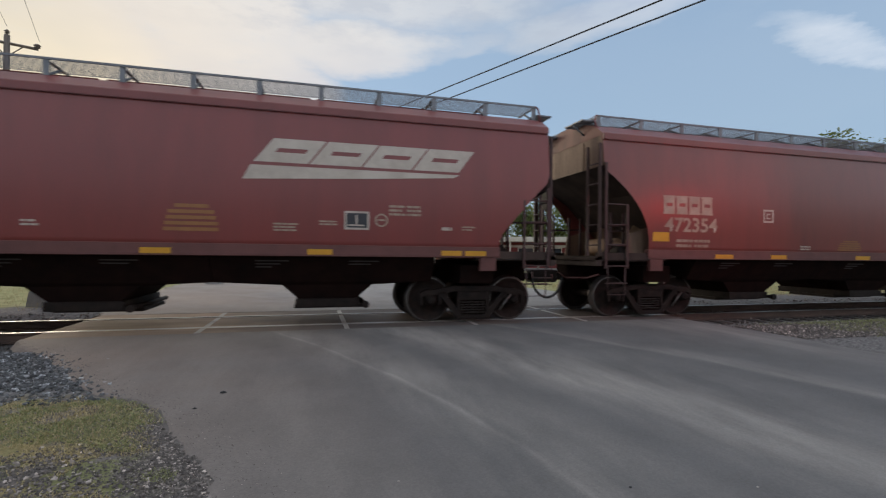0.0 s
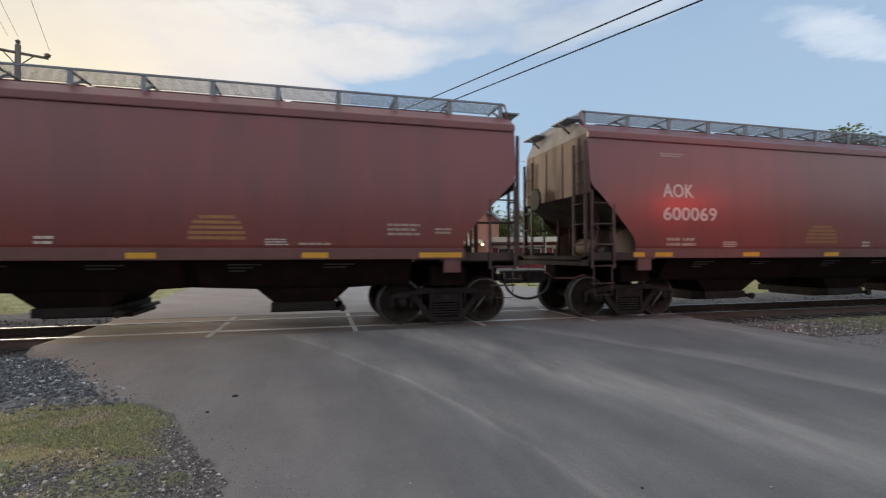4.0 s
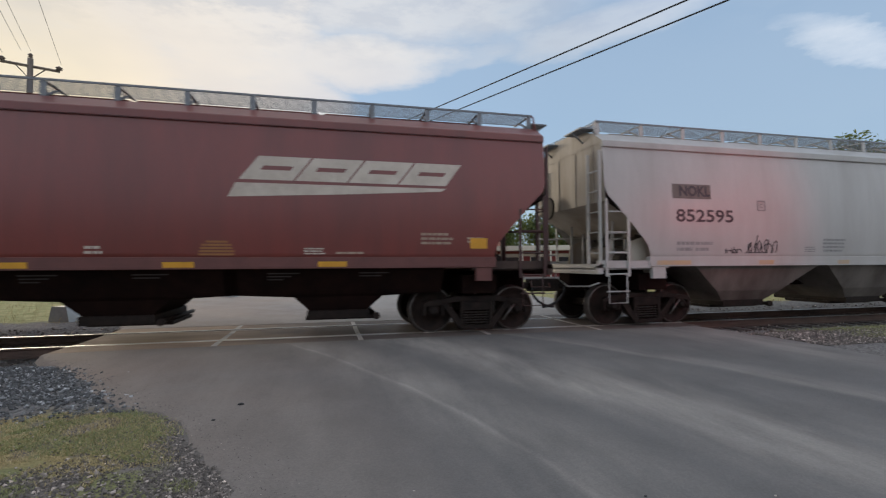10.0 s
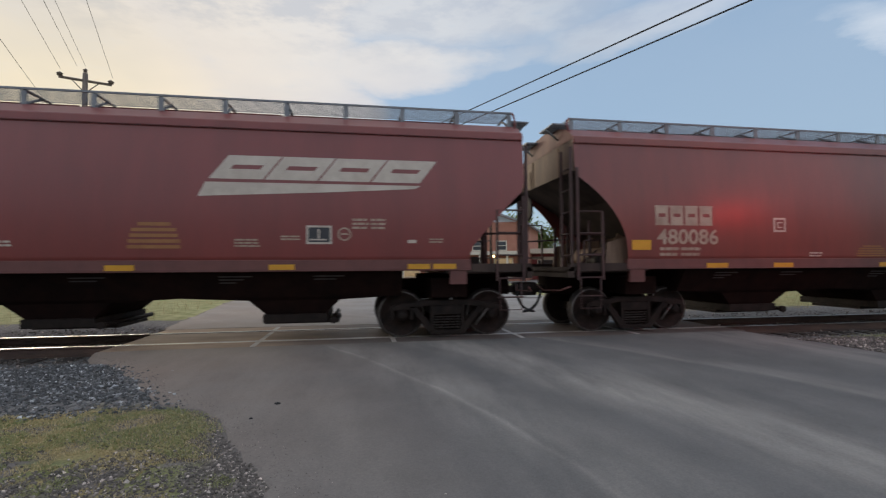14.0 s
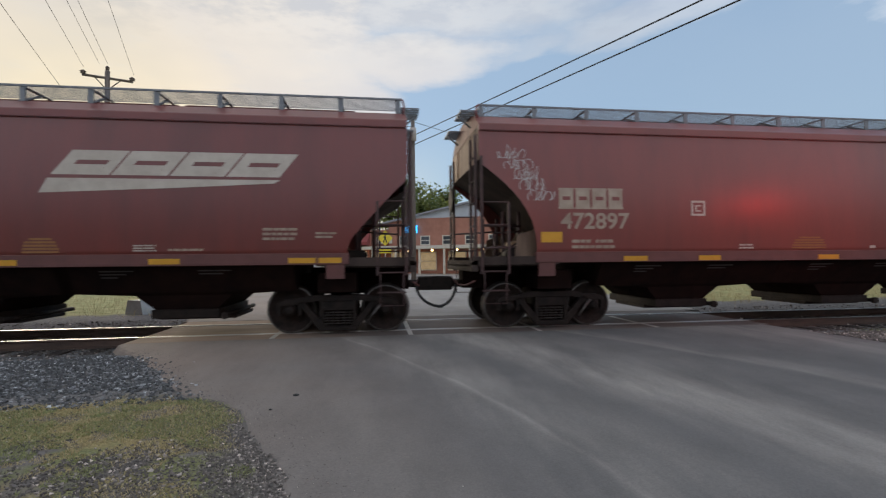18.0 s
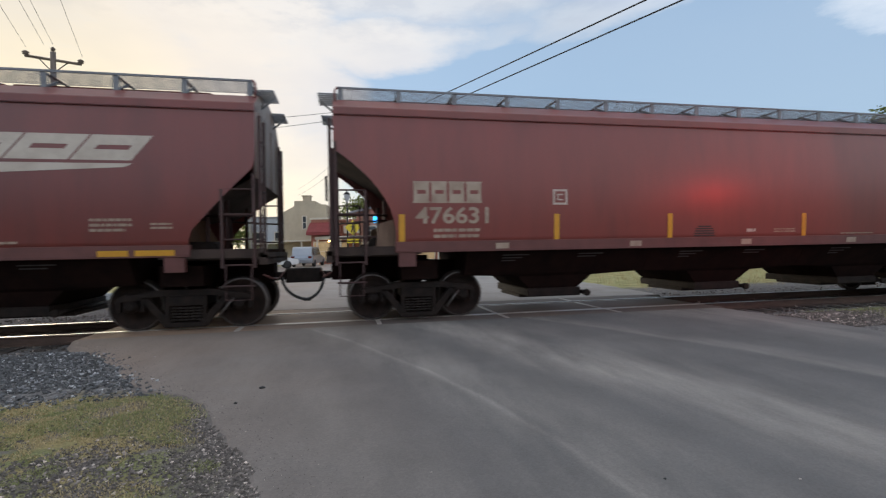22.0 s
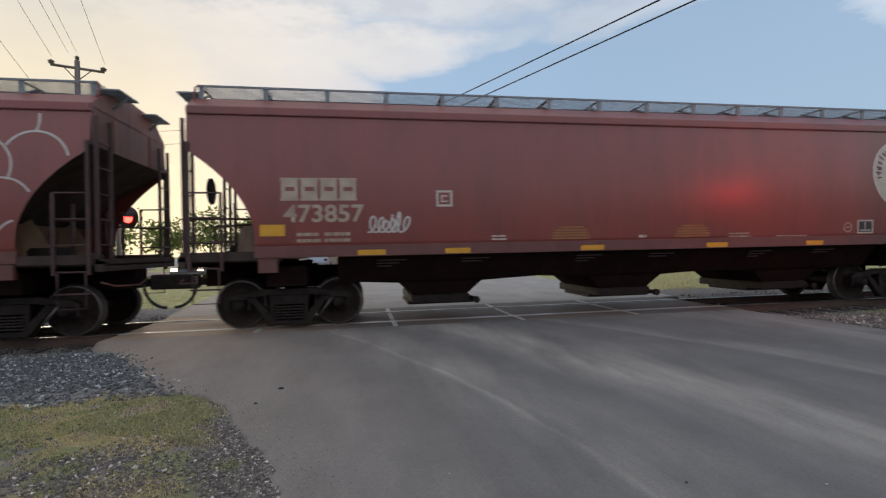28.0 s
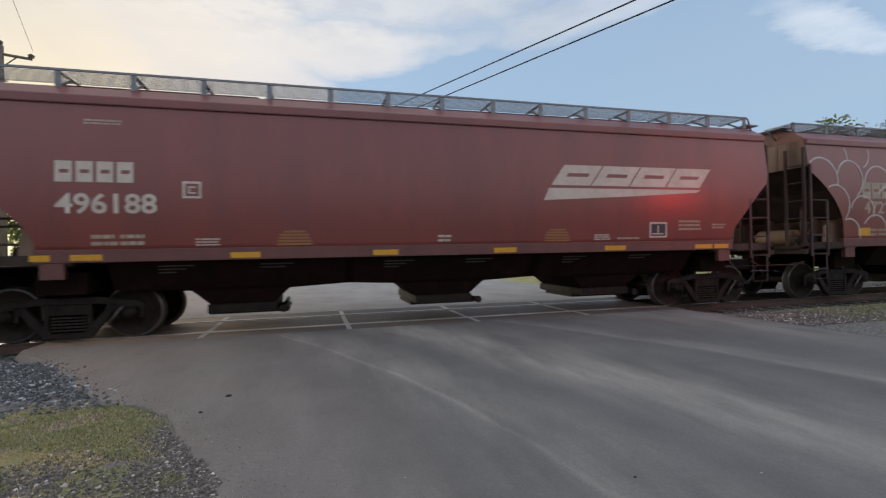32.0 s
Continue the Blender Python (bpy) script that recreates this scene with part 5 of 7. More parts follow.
def mark_common(car, long, upright=False, mid=False, square=False, number=""):
    if long:
        if mid:
            strips(car, [(a, b, 1.345) for a, b in MID_STRIPS], M_STRIP)
            bars(car, -5.65, 3.50, 0.50, 0.17, 4, M_MARKDIM)
        elif upright:
            for a in (-5.4, -2.55, 0.1, 2.9, 5.3):
                bm = B()
                slab(bm, a, a + 0.26, 1.36, 1.47, 0.03)
                part("sill_plate", bm, M_MARKDIM, car)
            for a in (-7.25, -4.2, -1.68, 1.68, 4.5, 7.1):
                bm = B()
                slab(bm, a, a + 0.11, 1.46, 2.02, 0.008, 3)
                part("reflective_strip", bm, M_STRIP, car)
        else:
            strips(car, [(a, b, 1.335) for a, b in (SCALE_STRIPS if number == "472140" else LONG_STRIPS)], M_STRIP)
        ends = ((-6.83, -6.41, 1.58), (6.72, 7.02, 1.62)) if number == "472140" else ((-7.22, -6.80, 1.70), (6.72, 7.02, 1.66))
        for xa, xb, z in () if upright or mid else ends:
            bm = B()
            slab(bm, xa, xb, z, z + 0.20, 0.008)
            part("reflective_strip", bm, M_STRIP, car)
        if mid:
            bars(car, -5.72, 1.74, 0.95, 0.22, 2, M_MARKDIM, cols=2)
            bars(car, -6.92, 1.62, 0.34, 0.10, 2, M_MARKDIM)
            bars(car, -3.60, 1.62, 0.42, 0.14, 3, M_MARKDIM)
            trapeze_notice(car, -2.42, 1.70, M_YTEXT, 0.83, 0.48)
            trapeze_notice(car, 1.31, 1.72, M_YTEXT, 0.83, 0.48)
            bars(car, -0.62, 1.74, 0.28, 0.12, 2, M_MARK)
            bars(car, 3.0, 1.74, 0.45, 0.16, 3, M_MARKDIM)
            bars(car, 3.77, 1.86, 0.34, 0.10, 2, M_MARKDIM)
            bars(car, 5.0, 2.06, 0.66, 0.22, 3, M_MARKDIM, cols=2)
            bars(car, 6.0, 1.80, 0.24, 0.11, 1, M_MARK)
            bars(car, 6.4, 1.82, 0.30, 0.10, 2, M_MARKDIM)
        elif upright:
            bars(car, -6.60, 1.56, 0.95, 0.22, 2, M_MARKDIM, cols=2)
            trapeze_notice(car, -1.05, 1.54, M_DIM, 0.50, 0.24)
            bars(car, 0.25, 1.60, 0.28, 0.12, 1, M_MARK)
            bars(car, 0.95, 1.60, 0.62, 0.10, 2, M_MARKDIM)
            bars(car, 2.75, 1.54, 1.0, 0.05, 1, M_MARKDIM)
            bars(car, 5.65, 1.78, 0.55, 0.34, 3, M_MARKDIM)
        else:
            bars(car, -6.60, 1.56, 0.95, 0.22, 2, M_MARKDIM, cols=2)
            bars(car, -3.05, 1.55, 0.36, 0.12, 2, M_MARK)
            trapeze_notice(car, -1.85, 1.56, M_YTEXT, 0.80, 0.26)
            trapeze_notice(car, 0.80, 1.56, M_YTEXT, 0.80, 0.26)
            bars(car, 0.0, 1.54, 0.20, 0.10, 1, M_MARK)
            bars(car, 2.05, 1.52, 0.60, 0.12, 2, M_MARKDIM)
            bars(car, 3.2, 1.52, 0.9, 0.05, 1, M_MARKDIM)
            bars(car, 6.1, 1.58, 0.55, 0.30, 3, M_MARKDIM, cols=2)
    else:
        strips(car, [(a, b, 1.345) for a, b in (SHORT_STRIPS[2:-2] if square else {"498792": LEASE_STRIPS, "202670": TAGGED_STRIPS}.get(number, SHORT_STRIPS))], M_STRIP)
        for xa, xb, z in ((-6.60, -6.18, 1.72), (6.16, 6.50, 1.68)) if square else ():
            bm = B()
            slab(bm, xa, xb, z, z + 0.20, 0.008)
            part("reflective_strip", bm, M_STRIP, car)
        if number == "202670":
            lettering(car, "LD LMT  225000", -6.1, 1.82, 0.94, 0.095, M_MARK, "small_print", 0.01)
            lettering(car, "LT  WT   61000", -6.1, 1.64, 0.94, 0.095, M_MARK, "small_print", 0.01)
        else:
            bars(car, -5.9, 1.56, 0.80, 0.22, 2, M_MARKDIM, cols=2)
        bars(car, -4.41, 1.55, 0.40, 0.14, 3, M_MARK)
        for x, w in NOTICES.get(number, ((-2.02, 0.56), (1.40, 0.56))):
            trapeze_notice(car, x, 1.66 if w > 0.6 else 1.55, M_YTEXT, w, 0.44 if w > 0.6 else 0.27)
        bars(car, -0.26, 1.56, 0.30, 0.16, 2, M_MARK)
        bars(car, 3.1, 1.56, 0.42, 0.13, 3, M_MARK)
        bars(car, 3.65, 1.56, 0.62, 0.07, 1, M_MARKDIM)
        bars(car, 5.2, 1.74, 0.66, 0.25, 3, M_MARKDIM)
        bars(car, 6.1, 1.78, 0.40, 0.13, 2, M_MARKDIM)
        bars(car, -6.0, 3.50, 0.62, 0.10, 2, M_MARKDIM)


# the train, from the head to the tail: kind, number, scheme, seconds and the spot where the left wheel then stands,
# where the mark begins, how far it is raised, where the emblem begins or is centred
TRAIN = [
    ("long", "472354", "round", 0.0, 6.11, -6.95, 0.10, 4.5), ("mid", "487798", "slant", 1.5, 1.05, -5.55, 0.15, 2.50),
    ("short", "600069", "none", 3.5, 1.04, -6.0, 0.0, 0), ("short", "202670", "lease", 5.5, 1.02, -6.1, 0.15, 0),
    ("short", "491188", "slant", 7.5, 1.30, -5.99, 0.0, 1.75), ("grey", "852595", "grey", 9.5, 1.44, -6.1, 0.0, 0),
    ("short", "490025", "slant", 11.5, 1.34, -5.88, -0.06, 1.85), ("long", "480086", "round", 13.5, 0.25, -6.70, 0.0, 4.53),
    ("mid", "486454", "slant", 15.5, -0.80, -5.58, 0.20, 2.40), ("long", "472897", "round", 17.5, -1.99, -6.86, 0.14, 5.95),
    ("short", "491833", "slant", 20.0, 1.64, -6.0, 0.0, 1.66), ("long", "476631", "round", 22.0, 0.09, -6.97, 0.03, 6.32),
    ("short", "498792", "slant", 24.0, -0.51, -6.2, 0.14, 2.0), ("grey", "852398", "grey", 26.0, -0.94, -6.22, 0.06, 0),
    ("long", "473857", "round", 28.5, 1.45, -6.85, 0.12, 6.45), ("long", "472140", "scales", 30.6, 0.37, -6.67, 0.32, 0),
    ("short", "496188", "slant", 32.0, -5.23, -6.37, 0.02, 1.95), ("short", "", "none", 32.0, -22.45, -6.0, 0.0, 0)]

SPEED = [(0, 8.58), (4, 8.56), (7, 8.50), (9.5, 8.43), (13, 8.34), (16, 8.32), (19.5, 8.29), (23, 8.24), (26, 8.20), (32, 8.17)]


def run(t):
    """Metres that the train has gone at t seconds."""
    s = 0.0
    for (a, p), (b, q) in zip(SPEED[:-1], SPEED[1:]):
        u = max(0.0, min(t, b) - a)
        s += p * u + (q - p) / (b - a) * u * u / 2
    return s


CARS = []


def make_train():
    first = {}
    protos = []
    for kind, number, scheme, t, left, mx, up, ex in TRAIN:
        if kind not in first:
            first[kind] = hopper_car(kind)
            car = first[kind]
        else:
            car = copy_thing(first[kind], Matrix())
        protos.append(car)
    for car, (kind, number, scheme, t, left, mx, up, ex) in zip(protos, TRAIN):
        long = kind in ("long", "mid")
        half_tc = 6.83 if long else 6.45
        x0 = left + 1.347 + half_tc - run(t)
        CARS.append((car, x0))
        text = M_BLACK if kind == "grey" else (M_MARKDIM if long else M_MARK)
        if kind == "grey":
            strips(car, [(-6.6, -5.74, 1.345), (-3.92, -3.50, 1.345), (-1.60, -1.25, 1.345), (1.4, 1.8, 1.345), (3.6, 4.0, 1.345), (5.9, 6.5, 1.345)], M_PALESTRIP)
            lettering(car, "NOKL", mx + 0.08, 2.83 + up, 0.80, 0.24, M_BLACK, "reporting_mark", 0.04)
            lettering(car, number, mx - 0.02, 2.27 + up, 1.50, 0.28, M_BLACK)
            box_mark(car, -3.96, 2.55, 0.24, M_FADE)
            bars(car, -6.1, 1.62, 0.95, 0.26, 2, M_FADE, cols=2)
            bars(car, -2.6, 1.62, 0.35, 0.14, 3, M_FADE)
            bars(car, -2.05, 1.62, 0.75, 0.34, 4, M_FADE)
            bars(car, 1.0, 1.62, 0.3, 0.2, 3, M_FADE)
            bars(car, 2.1, 1.62, 0.6, 0.30, 4, M_FADE)
            if number == "852398":
                tag_graffiti(car, -4.62, 1.60, 1.80, 0.36, 7, M_BLACK, 5, 0.034)
                lettering(car, "1312", -2.42, 1.66, 0.50, 0.17, M_BLACK, "graffiti", 0.0)
                lettering(car, "CRYPTO", -0.85, 1.63, 1.72, 0.36, M_BLACK, "graffiti", 0.01)
            else:
                bm = B()
                slab(bm, -6.19, -5.20, 2.78, 3.10, 0.003)
                part("mark_ground", bm, M_GREYDARK, car, "darker patch behind the mark")
                tag_graffiti(car, -4.30, 1.60, 0.84, 0.42, 8, M_BLACK, 8, 0.024)
                tag_graffiti(car, -4.86, 1.60, 0.46, 0.13, 5, M_BLACK, 9, 0.018)
        elif scheme in ("slant", "none", "lease"):
            mark_common(car, long, mid=kind == "mid", square=number == "490025", number=number)
            if scheme == "slant":
                wide = 1.66 if kind == "mid" else (1.58 if number == "498792" else 1.40)
                small_mark(car, mx - (0.10 if kind == "mid" else 0.0), 2.56 + up + (0.06 if kind == "mid" else 0.0), wide * (0.70 if kind == "mid" else 0.8), 0.33, M_MARK, False)
                lettering(car, number, mx - (0.06 if kind == "mid" else 0.0), 2.06 + up, wide, 0.33, M_MARK)
                big_emblem(car, ex, {"496188": 2.38, "498792": 2.61}.get(number, 2.62 if kind == "mid" else 2.55), 4.15, M_MARK)
                box_mark(car, mx + (3.25 if kind == "mid" else 1.78), 2.32 + up, 0.28, M_MARK)
            elif scheme == "lease":
                lettering(car, "AOKX", mx, 2.77, 1.02, 0.32, M_MARK, "reporting_mark", 0.03)
                lettering(car, number, mx, 2.24, 1.60, 0.32, M_MARK, bold=0.03)
                box_mark(car, -4.08, 2.42, 0.28, M_MARK)
                spiky_tag(car, -4.32, 1.56, M_SPRAY)
            elif number:
                lettering(car, "AOK", -6.0, 2.62, 0.80, 0.30, M_MARK, "reporting_mark", 0.02)
                lettering(car, number, -6.0, 2.12, 1.40, 0.30, M_MARK)
            if number in ("487798", "486454", "496188"):
                plate_mark(car, *((4.2, 1.80) if kind == "mid" else (4.45, 1.60)), 0.44, 0.33)
            if number in ("487798", "486454"):
                wheel_mark(car, 4.86, 1.98, 0.12, M_MARKDIM)
        else:
            mark_common(car, True, number == "476631", number=number)
            small_mark(car, mx, 2.20 + up, 1.34, 0.40, M_MARKDIM, True)
            lettering(car, number, mx + 0.03, 1.81 + up, 1.40, 0.32, M_MARKDIM)
            box_mark(car, mx + 2.75, (2.17 if number == "476631" else 2.08) + up, 0.30, M_MARK)
            if number == "476631":
                plate_mark(car, 4.80, 1.52, 0.44, 0.34)
                wheel_mark(car, 5.02, 2.02, 0.14, M_MARKDIM)
            else:
                plate_mark(car, 5.25, 1.56, 0.42, 0.30)
                wheel_mark(car, 5.0, 1.70, 0.11, M_MARKDIM)
            if scheme == "round":
                round_emblem(car, ex, 2.86, 0.76, M_MARK if number in ("473857", "476631") else M_MARKDIM)
            else:
                scales_graffiti(car, cut_round(8.40))
                for x, z, w, h, n in ((-0.56, 3.33, 0.60, 0.17, 3), (-0.50, 3.08, 0.56, 0.17, 3), (5.40, 3.36, 0.44, 0.16, 2), (5.46, 3.10, 0.42, 0.16, 2), (-4.22, 2.78, 0.46, 0.15, 4), (2.36, 2.72, 0.42, 0.14, 3)):
                    tag_graffiti(car, x, z, w, h, n, M_SPRAY, int(x * 7) + 60, 0.024)
            if number == "472897":
                for k in range(5):
                    tag_graffiti(car, -8.05 + 0.15 * k, 3.30 - 0.20 * k, 0.50, 0.26, 5, M_SPRAY, 31 + k, 0.012)
            if number == "473857":
                tag_graffiti(car, -5.35, 1.74, 0.7, 0.38, 6, M_SPRAY, 33, 0.035)
        hue = {"short": "dark red", "grey": "pale grey", "long": "faded brown-red", "mid": "faded brown-red"}[kind]
        extra = {"slant": "with a large slanted cream emblem", "round": "with a round cream emblem", "grey": "with black lettering",
                 "lease": "with spray-paint tags", "none": "with plain sides", "scales": "covered in pale graffiti arcs"}[scheme]
        tagged(car, f"{hue} covered hopper rail car {extra}", "rail car", "cars of the passing train")


make_train()


# ---------------------------------------------------------------- stones and grass
def stones(name, label, count, place, size, mat, seed):
    """Many broken stones as one heap; place(rng) gives x, y, z or None."""
    rng = np.random.RandomState(seed)
    base = np.array([(1, 0, 0), (-1, 0, 0), (0, 1, 0), (0, -1, 0), (0, 0, 1), (0, 0, -1)], float)
    tri = np.array([(0, 2, 4), (2, 1, 4), (1, 3, 4), (3, 0, 4), (2, 0, 5), (1, 2, 5), (3, 1, 5), (0, 3, 5)])
    spots = []
    while len(spots) < count:
        p = place(rng)
        if p is not None:
            spots.append(p)
    s = size[0] + (size[1] - size[0]) * rng.rand(count, 1, 1) ** 2
    v = (base * rng.uniform(0.55, 1.15, (count, 6, 1)) + rng.normal(0, 0.13, (count, 6, 3))) * s
    q = np.linalg.qr(rng.normal(size=(count, 3, 3)))[0]
    v = np.einsum("nij,njk->nik", v, q) * np.array([1.1, 1.0, 0.75]) + np.array(spots)[:, None, :]
    f = (tri[None] + 6 * np.arange(count)[:, None, None]).reshape(-1, 3)
    ob = part(name, raw(name, v.reshape(-1, 3).tolist(), f.tolist(), mat))
    return tagged(ob, label, "ballast", kind="stuff")


def stone_material(name, a, b):
    m = material(name, a, b, 0.8, 0, 30, (1, 1, 1), 0.8, 60, 0.3)
    nd, lk = m.node_tree.nodes, m.node_tree.links
    bs = nd["Principled BSDF"]
    old = bs.inputs["Base Color"].links[0].from_socket
    g = nd.new("ShaderNodeNewGeometry")
    hsv = nd.new("ShaderNodeHueSaturation")
    r = nd.new("ShaderNodeFloatCurve")
    pts = r.mapping.curves[0].points
    pts[0].location, pts[1].location = (0.0, 0.14), (1.0, 1.0)
    pts.new(0.86, 0.30)
    r.mapping.update()
    k = nd.new("ShaderNodeMath"); k.operation = "MULTIPLY"; k.inputs[1].default_value = 3.5
    lk.new(g.outputs["Random Per Island"], r.inputs["Value"])
    lk.new(r.outputs[0], k.inputs[0]); lk.new(k.outputs[0], hsv.inputs["Value"]); lk.new(old, hsv.inputs["Color"])
    lk.new(hsv.outputs[0], bs.inputs["Base Color"])
    return m


M_BALLAST = stone_material("blue_grey_crushed_stone", (0.275, 0.272, 0.268), (0.15, 0.149, 0.148))
M_GRIT = stone_material("mixed_grit", (0.33, 0.278, 0.24), (0.19, 0.158, 0.135))


def bank(rng):
    y = rng.uniform(5.15, 8.75)
    x = rng.uniform(-10.5, road_left(y) - 0.02 + rng.normal(0, 0.14))
    if x < -6.5 and rng.rand() < 0.5 or y < 5.7 and rng.rand() < 0.6:
        return None
    return x, y, ground_height(x, y) + rng.uniform(0.0, 0.02)


def bed(rng):
    x = rng.uniform(-16, -4.45) if rng.rand() < 0.42 else rng.uniform(8.2, 30)
    y = TRACK_Y + rng.uniform(-2.5, 2.4)
    return x, y, ground_height(x, y) + rng.uniform(0.0, 0.03)


def shoulder(rng):
    y = rng.uniform(1.2, 5.0)
    e = road_left(y)
    k = rng.rand()
    if k < 0.55:
        x = e - 0.04 - abs(rng.normal(0, 0.30))
    else:
        x = rng.uniform(-4.8, e)
        if e - x > 0.5 and y > 3.7 and rng.rand() < 0.8:
            return None
    return x, y, (0.001 if x > e else max(ground_height(x, y), -0.03)) + rng.uniform(-0.003, 0.002)


def scattered(rng):
    y = rng.uniform(2.2, 4.9)
    x = road_left(y) - abs(rng.normal(0, 1.5))
    if noise.noise((x * 1.3, y * 1.9, 9.0)) < rng.uniform(-0.45, 0.2) + max(0.0, y - 3.7) * 0.9:
        return None
    return x, y, ground_height(x, y) + 0.004


def strewn(rng):
    y = rng.uniform(2.0, 8.2)
    return road_left(y) + abs(rng.normal(0, 0.22)), y, 0.001


def right_shoulder(rng):
    x = rng.uniform(8.3, 20)
    y = rng.uniform(6.3, 8.4)
    if x < road_right(y) + 0.1 or rng.rand() < (x - 8) / 5:
        return None
    return x, y, ground_height(x, y) + 0.01


stones("ballast_bank", "blue-grey crushed stone beside the road", 26000, bank, (0.009, 0.032), M_BALLAST, 1)
stones("ballast_bed", "dark crushed stone between the ties", 12000, bed, (0.016, 0.045), M_GRIT, 2)
stones("shoulder_grit", "loose grit on the road shoulder", 30000, shoulder, (0.0025, 0.012), M_GRIT, 3)
stones("verge_pebbles", "larger loose stones among the grass", 8500, scattered, (0.004, 0.020), M_GRIT, 8)
stones("strewn_grit", "fine grit strewn on the asphalt edge", 2200, strewn, (0.0015, 0.006), M_GRIT, 6)
stones("verge_stones", "crushed stone beside the track", 9000, right_shoulder, (0.012, 0.036), M_GRIT, 4)


def grass_material(name, a, b):
    m = bpy.data.materials.new(name)
    m.use_nodes = True
    nd, lk = m.node_tree.nodes, m.node_tree.links
    bs = nd["Principled BSDF"]
    bs.inputs["Roughness"].default_value = 0.7
    g = nd.new("ShaderNodeNewGeometry")
    r = nd.new("ShaderNodeValToRGB")
    r.color_ramp.elements[0].color = (*a, 1)
    r.color_ramp.elements[1].color = (*b, 1)
    lk.new(g.outputs["Random Per Island"], r.inputs[0])
    lk.new(r.outputs[0], bs.inputs["Base Color"])
    return m


M_GREEN = grass_material("green_grass_blades", (0.21, 0.225, 0.085), (0.375, 0.37, 0.155))
M_DRY = grass_material("dry_grass_blades", (0.38, 0.29, 0.13), (0.62, 0.49, 0.26))


def blades(name, label, count, place, height, mat, seed):
    rng = np.random.RandomState(seed)
    verts, faces = [], []
    n = 0
    while n < count:
        p = place(rng)
        if p is None:
            continue
        h = rng.uniform(*height)
        a = rng.uniform(0, math.tau)
        lean = rng.normal(0, 0.9, 2) * h
        w = rng.uniform(0.0016, 0.0034)
        d = np.array([math.cos(a), math.sin(a), 0]) * w
        b = np.array(p)
        mid = b + np.array([lean[0] * 0.35, lean[1] * 0.35, h * 0.6])
        tip = b + np.array([lean[0], lean[1], h])
        verts += [b - d, b + d, mid + d * 0.8, mid - d * 0.8, tip]
        k = 5 * n
        faces += [(k, k + 1, k + 2, k + 3), (k + 3, k + 2, k + 4)]
        n += 1
    ob = part(name, raw(name, verts, faces, mat))
    return tagged(ob, label, "grass", kind="stuff")


def clumped(x, y, seed, level):
    return noise.noise((x * 1.6, y * 2.4, seed)) + 0.5 * noise.noise((x * 5, y * 5, seed + 3)) > level


def near_grass(seed, level):
    def place(rng):
        y = rng.uniform(2.6, 5.35)
        x = rng.uniform(-7.5, road_left(y) + 0.04 - (0.10 if y > 4.35 else 0.62) * max(0.0, 0.25 + noise.noise((y * 1.9, 4.0, seed))) - 0.2 * rng.rand())
        band = 1 - abs(y - 4.6) / 1.1
        if not clumped(x, y, seed, level + 0.24 - 0.60 * max(band, -0.22)):
            return None
        return x, y, ground_height(x, y)
    return place


def right_grass(rng):
    x, y = rng.uniform(9.4, 26), rng.uniform(4.4, 8.5)
    if x < road_right(y) + 0.5 or not clumped(x, y, 5.0, 0.02 - (x - 10.0) * 0.35):
        return None
    return x, y, ground_height(x, y)


def far_grass(rng):
    y = rng.uniform(13.2, 24)
    x = rng.uniform(-24, -5.4) if rng.rand() < 0.4 else rng.uniform(9.2, 26)
    if not clumped(x * 0.4, y * 0.4, 8.0, -0.3):
        return None
    return x, y, ground_height(x, y)


blades("verge_grass", "short green grass on the verge", 66000, near_grass(2.0, 0.08), (0.006, 0.024), M_GREEN, 11)
blades("dry_grass", "short dry grass on the verge", 60000, near_grass(7.0, -0.10), (0.006, 0.022), M_DRY, 12)
blades("trackside_grass", "green grass beside the track", 34000, right_grass, (0.03, 0.10), M_GREEN, 13)
blades("far_grass", "tall pale grass beyond the track", 22000, far_grass, (0.08, 0.26), M_DRY, 14)


# the first is a dark lump standing in for a flat smudge
PEBBLES = [(-0.81, 5.10, 0.03), (-0.97, 4.65, 0.018), (1.86, 2.48, 0.010), (0.53, 2.89, 0.008), (2.61, 2.29, 0.009), (-2.48, 7.01, 0.014)]


def pebble(x, y, r, seed):
    rng = random.Random(seed)
    bm = B()
    bmesh.ops.create_icosphere(bm, subdivisions=1, radius=r)
    for v in bm.verts:
        v.co = Vector((v.co.x * rng.uniform(0.8, 1.4), v.co.y * rng.uniform(0.7, 1.1), max(-0.004, v.co.z * 0.5)))
    dark = seed < 3
    tagged(part("pebble", bm, M_HOSE if dark else M_STEEL, None, "", pose(x, y, 0.004)), f"small {'dark' if dark else 'pale'} pebble on the asphalt", "pebble", "pebbles on the road")


for _k, (_x, _y, _r) in enumerate(PEBBLES):
    pebble(_x, _y, _r, _k)


# ---------------------------------------------------------------- poles and wires
def wire(p, q, sag, r, name="wire"):
    p, q = Vector(p), Vector(q)
    bm = B()
    pts = []
    for k in range(17):
        u = k / 16
        v = p.lerp(q, u)
        v.z -= sag * 4 * u * (1 - u)
        pts.append(v)
    tube(bm, pts, r, 5)
    return tagged(part(name, bm, M_HOSE), "black overhead power line", "power line", "overhead wires")


def insulator(parent, x, y, z, s=1.0):
    bm = B()
    ring_lathe(bm, [(0.02, z), (0.02 * s + 0.01, z + 0.05), (0.09 * s, z + 0.08), (0.05 * s, z + 0.13), (0.10 * s, z + 0.17), (0.04 * s, z + 0.24), (0.01, z + 0.27)], 10, "z", (x, y, 0))
    part("insulator", bm, M_POLE, parent)


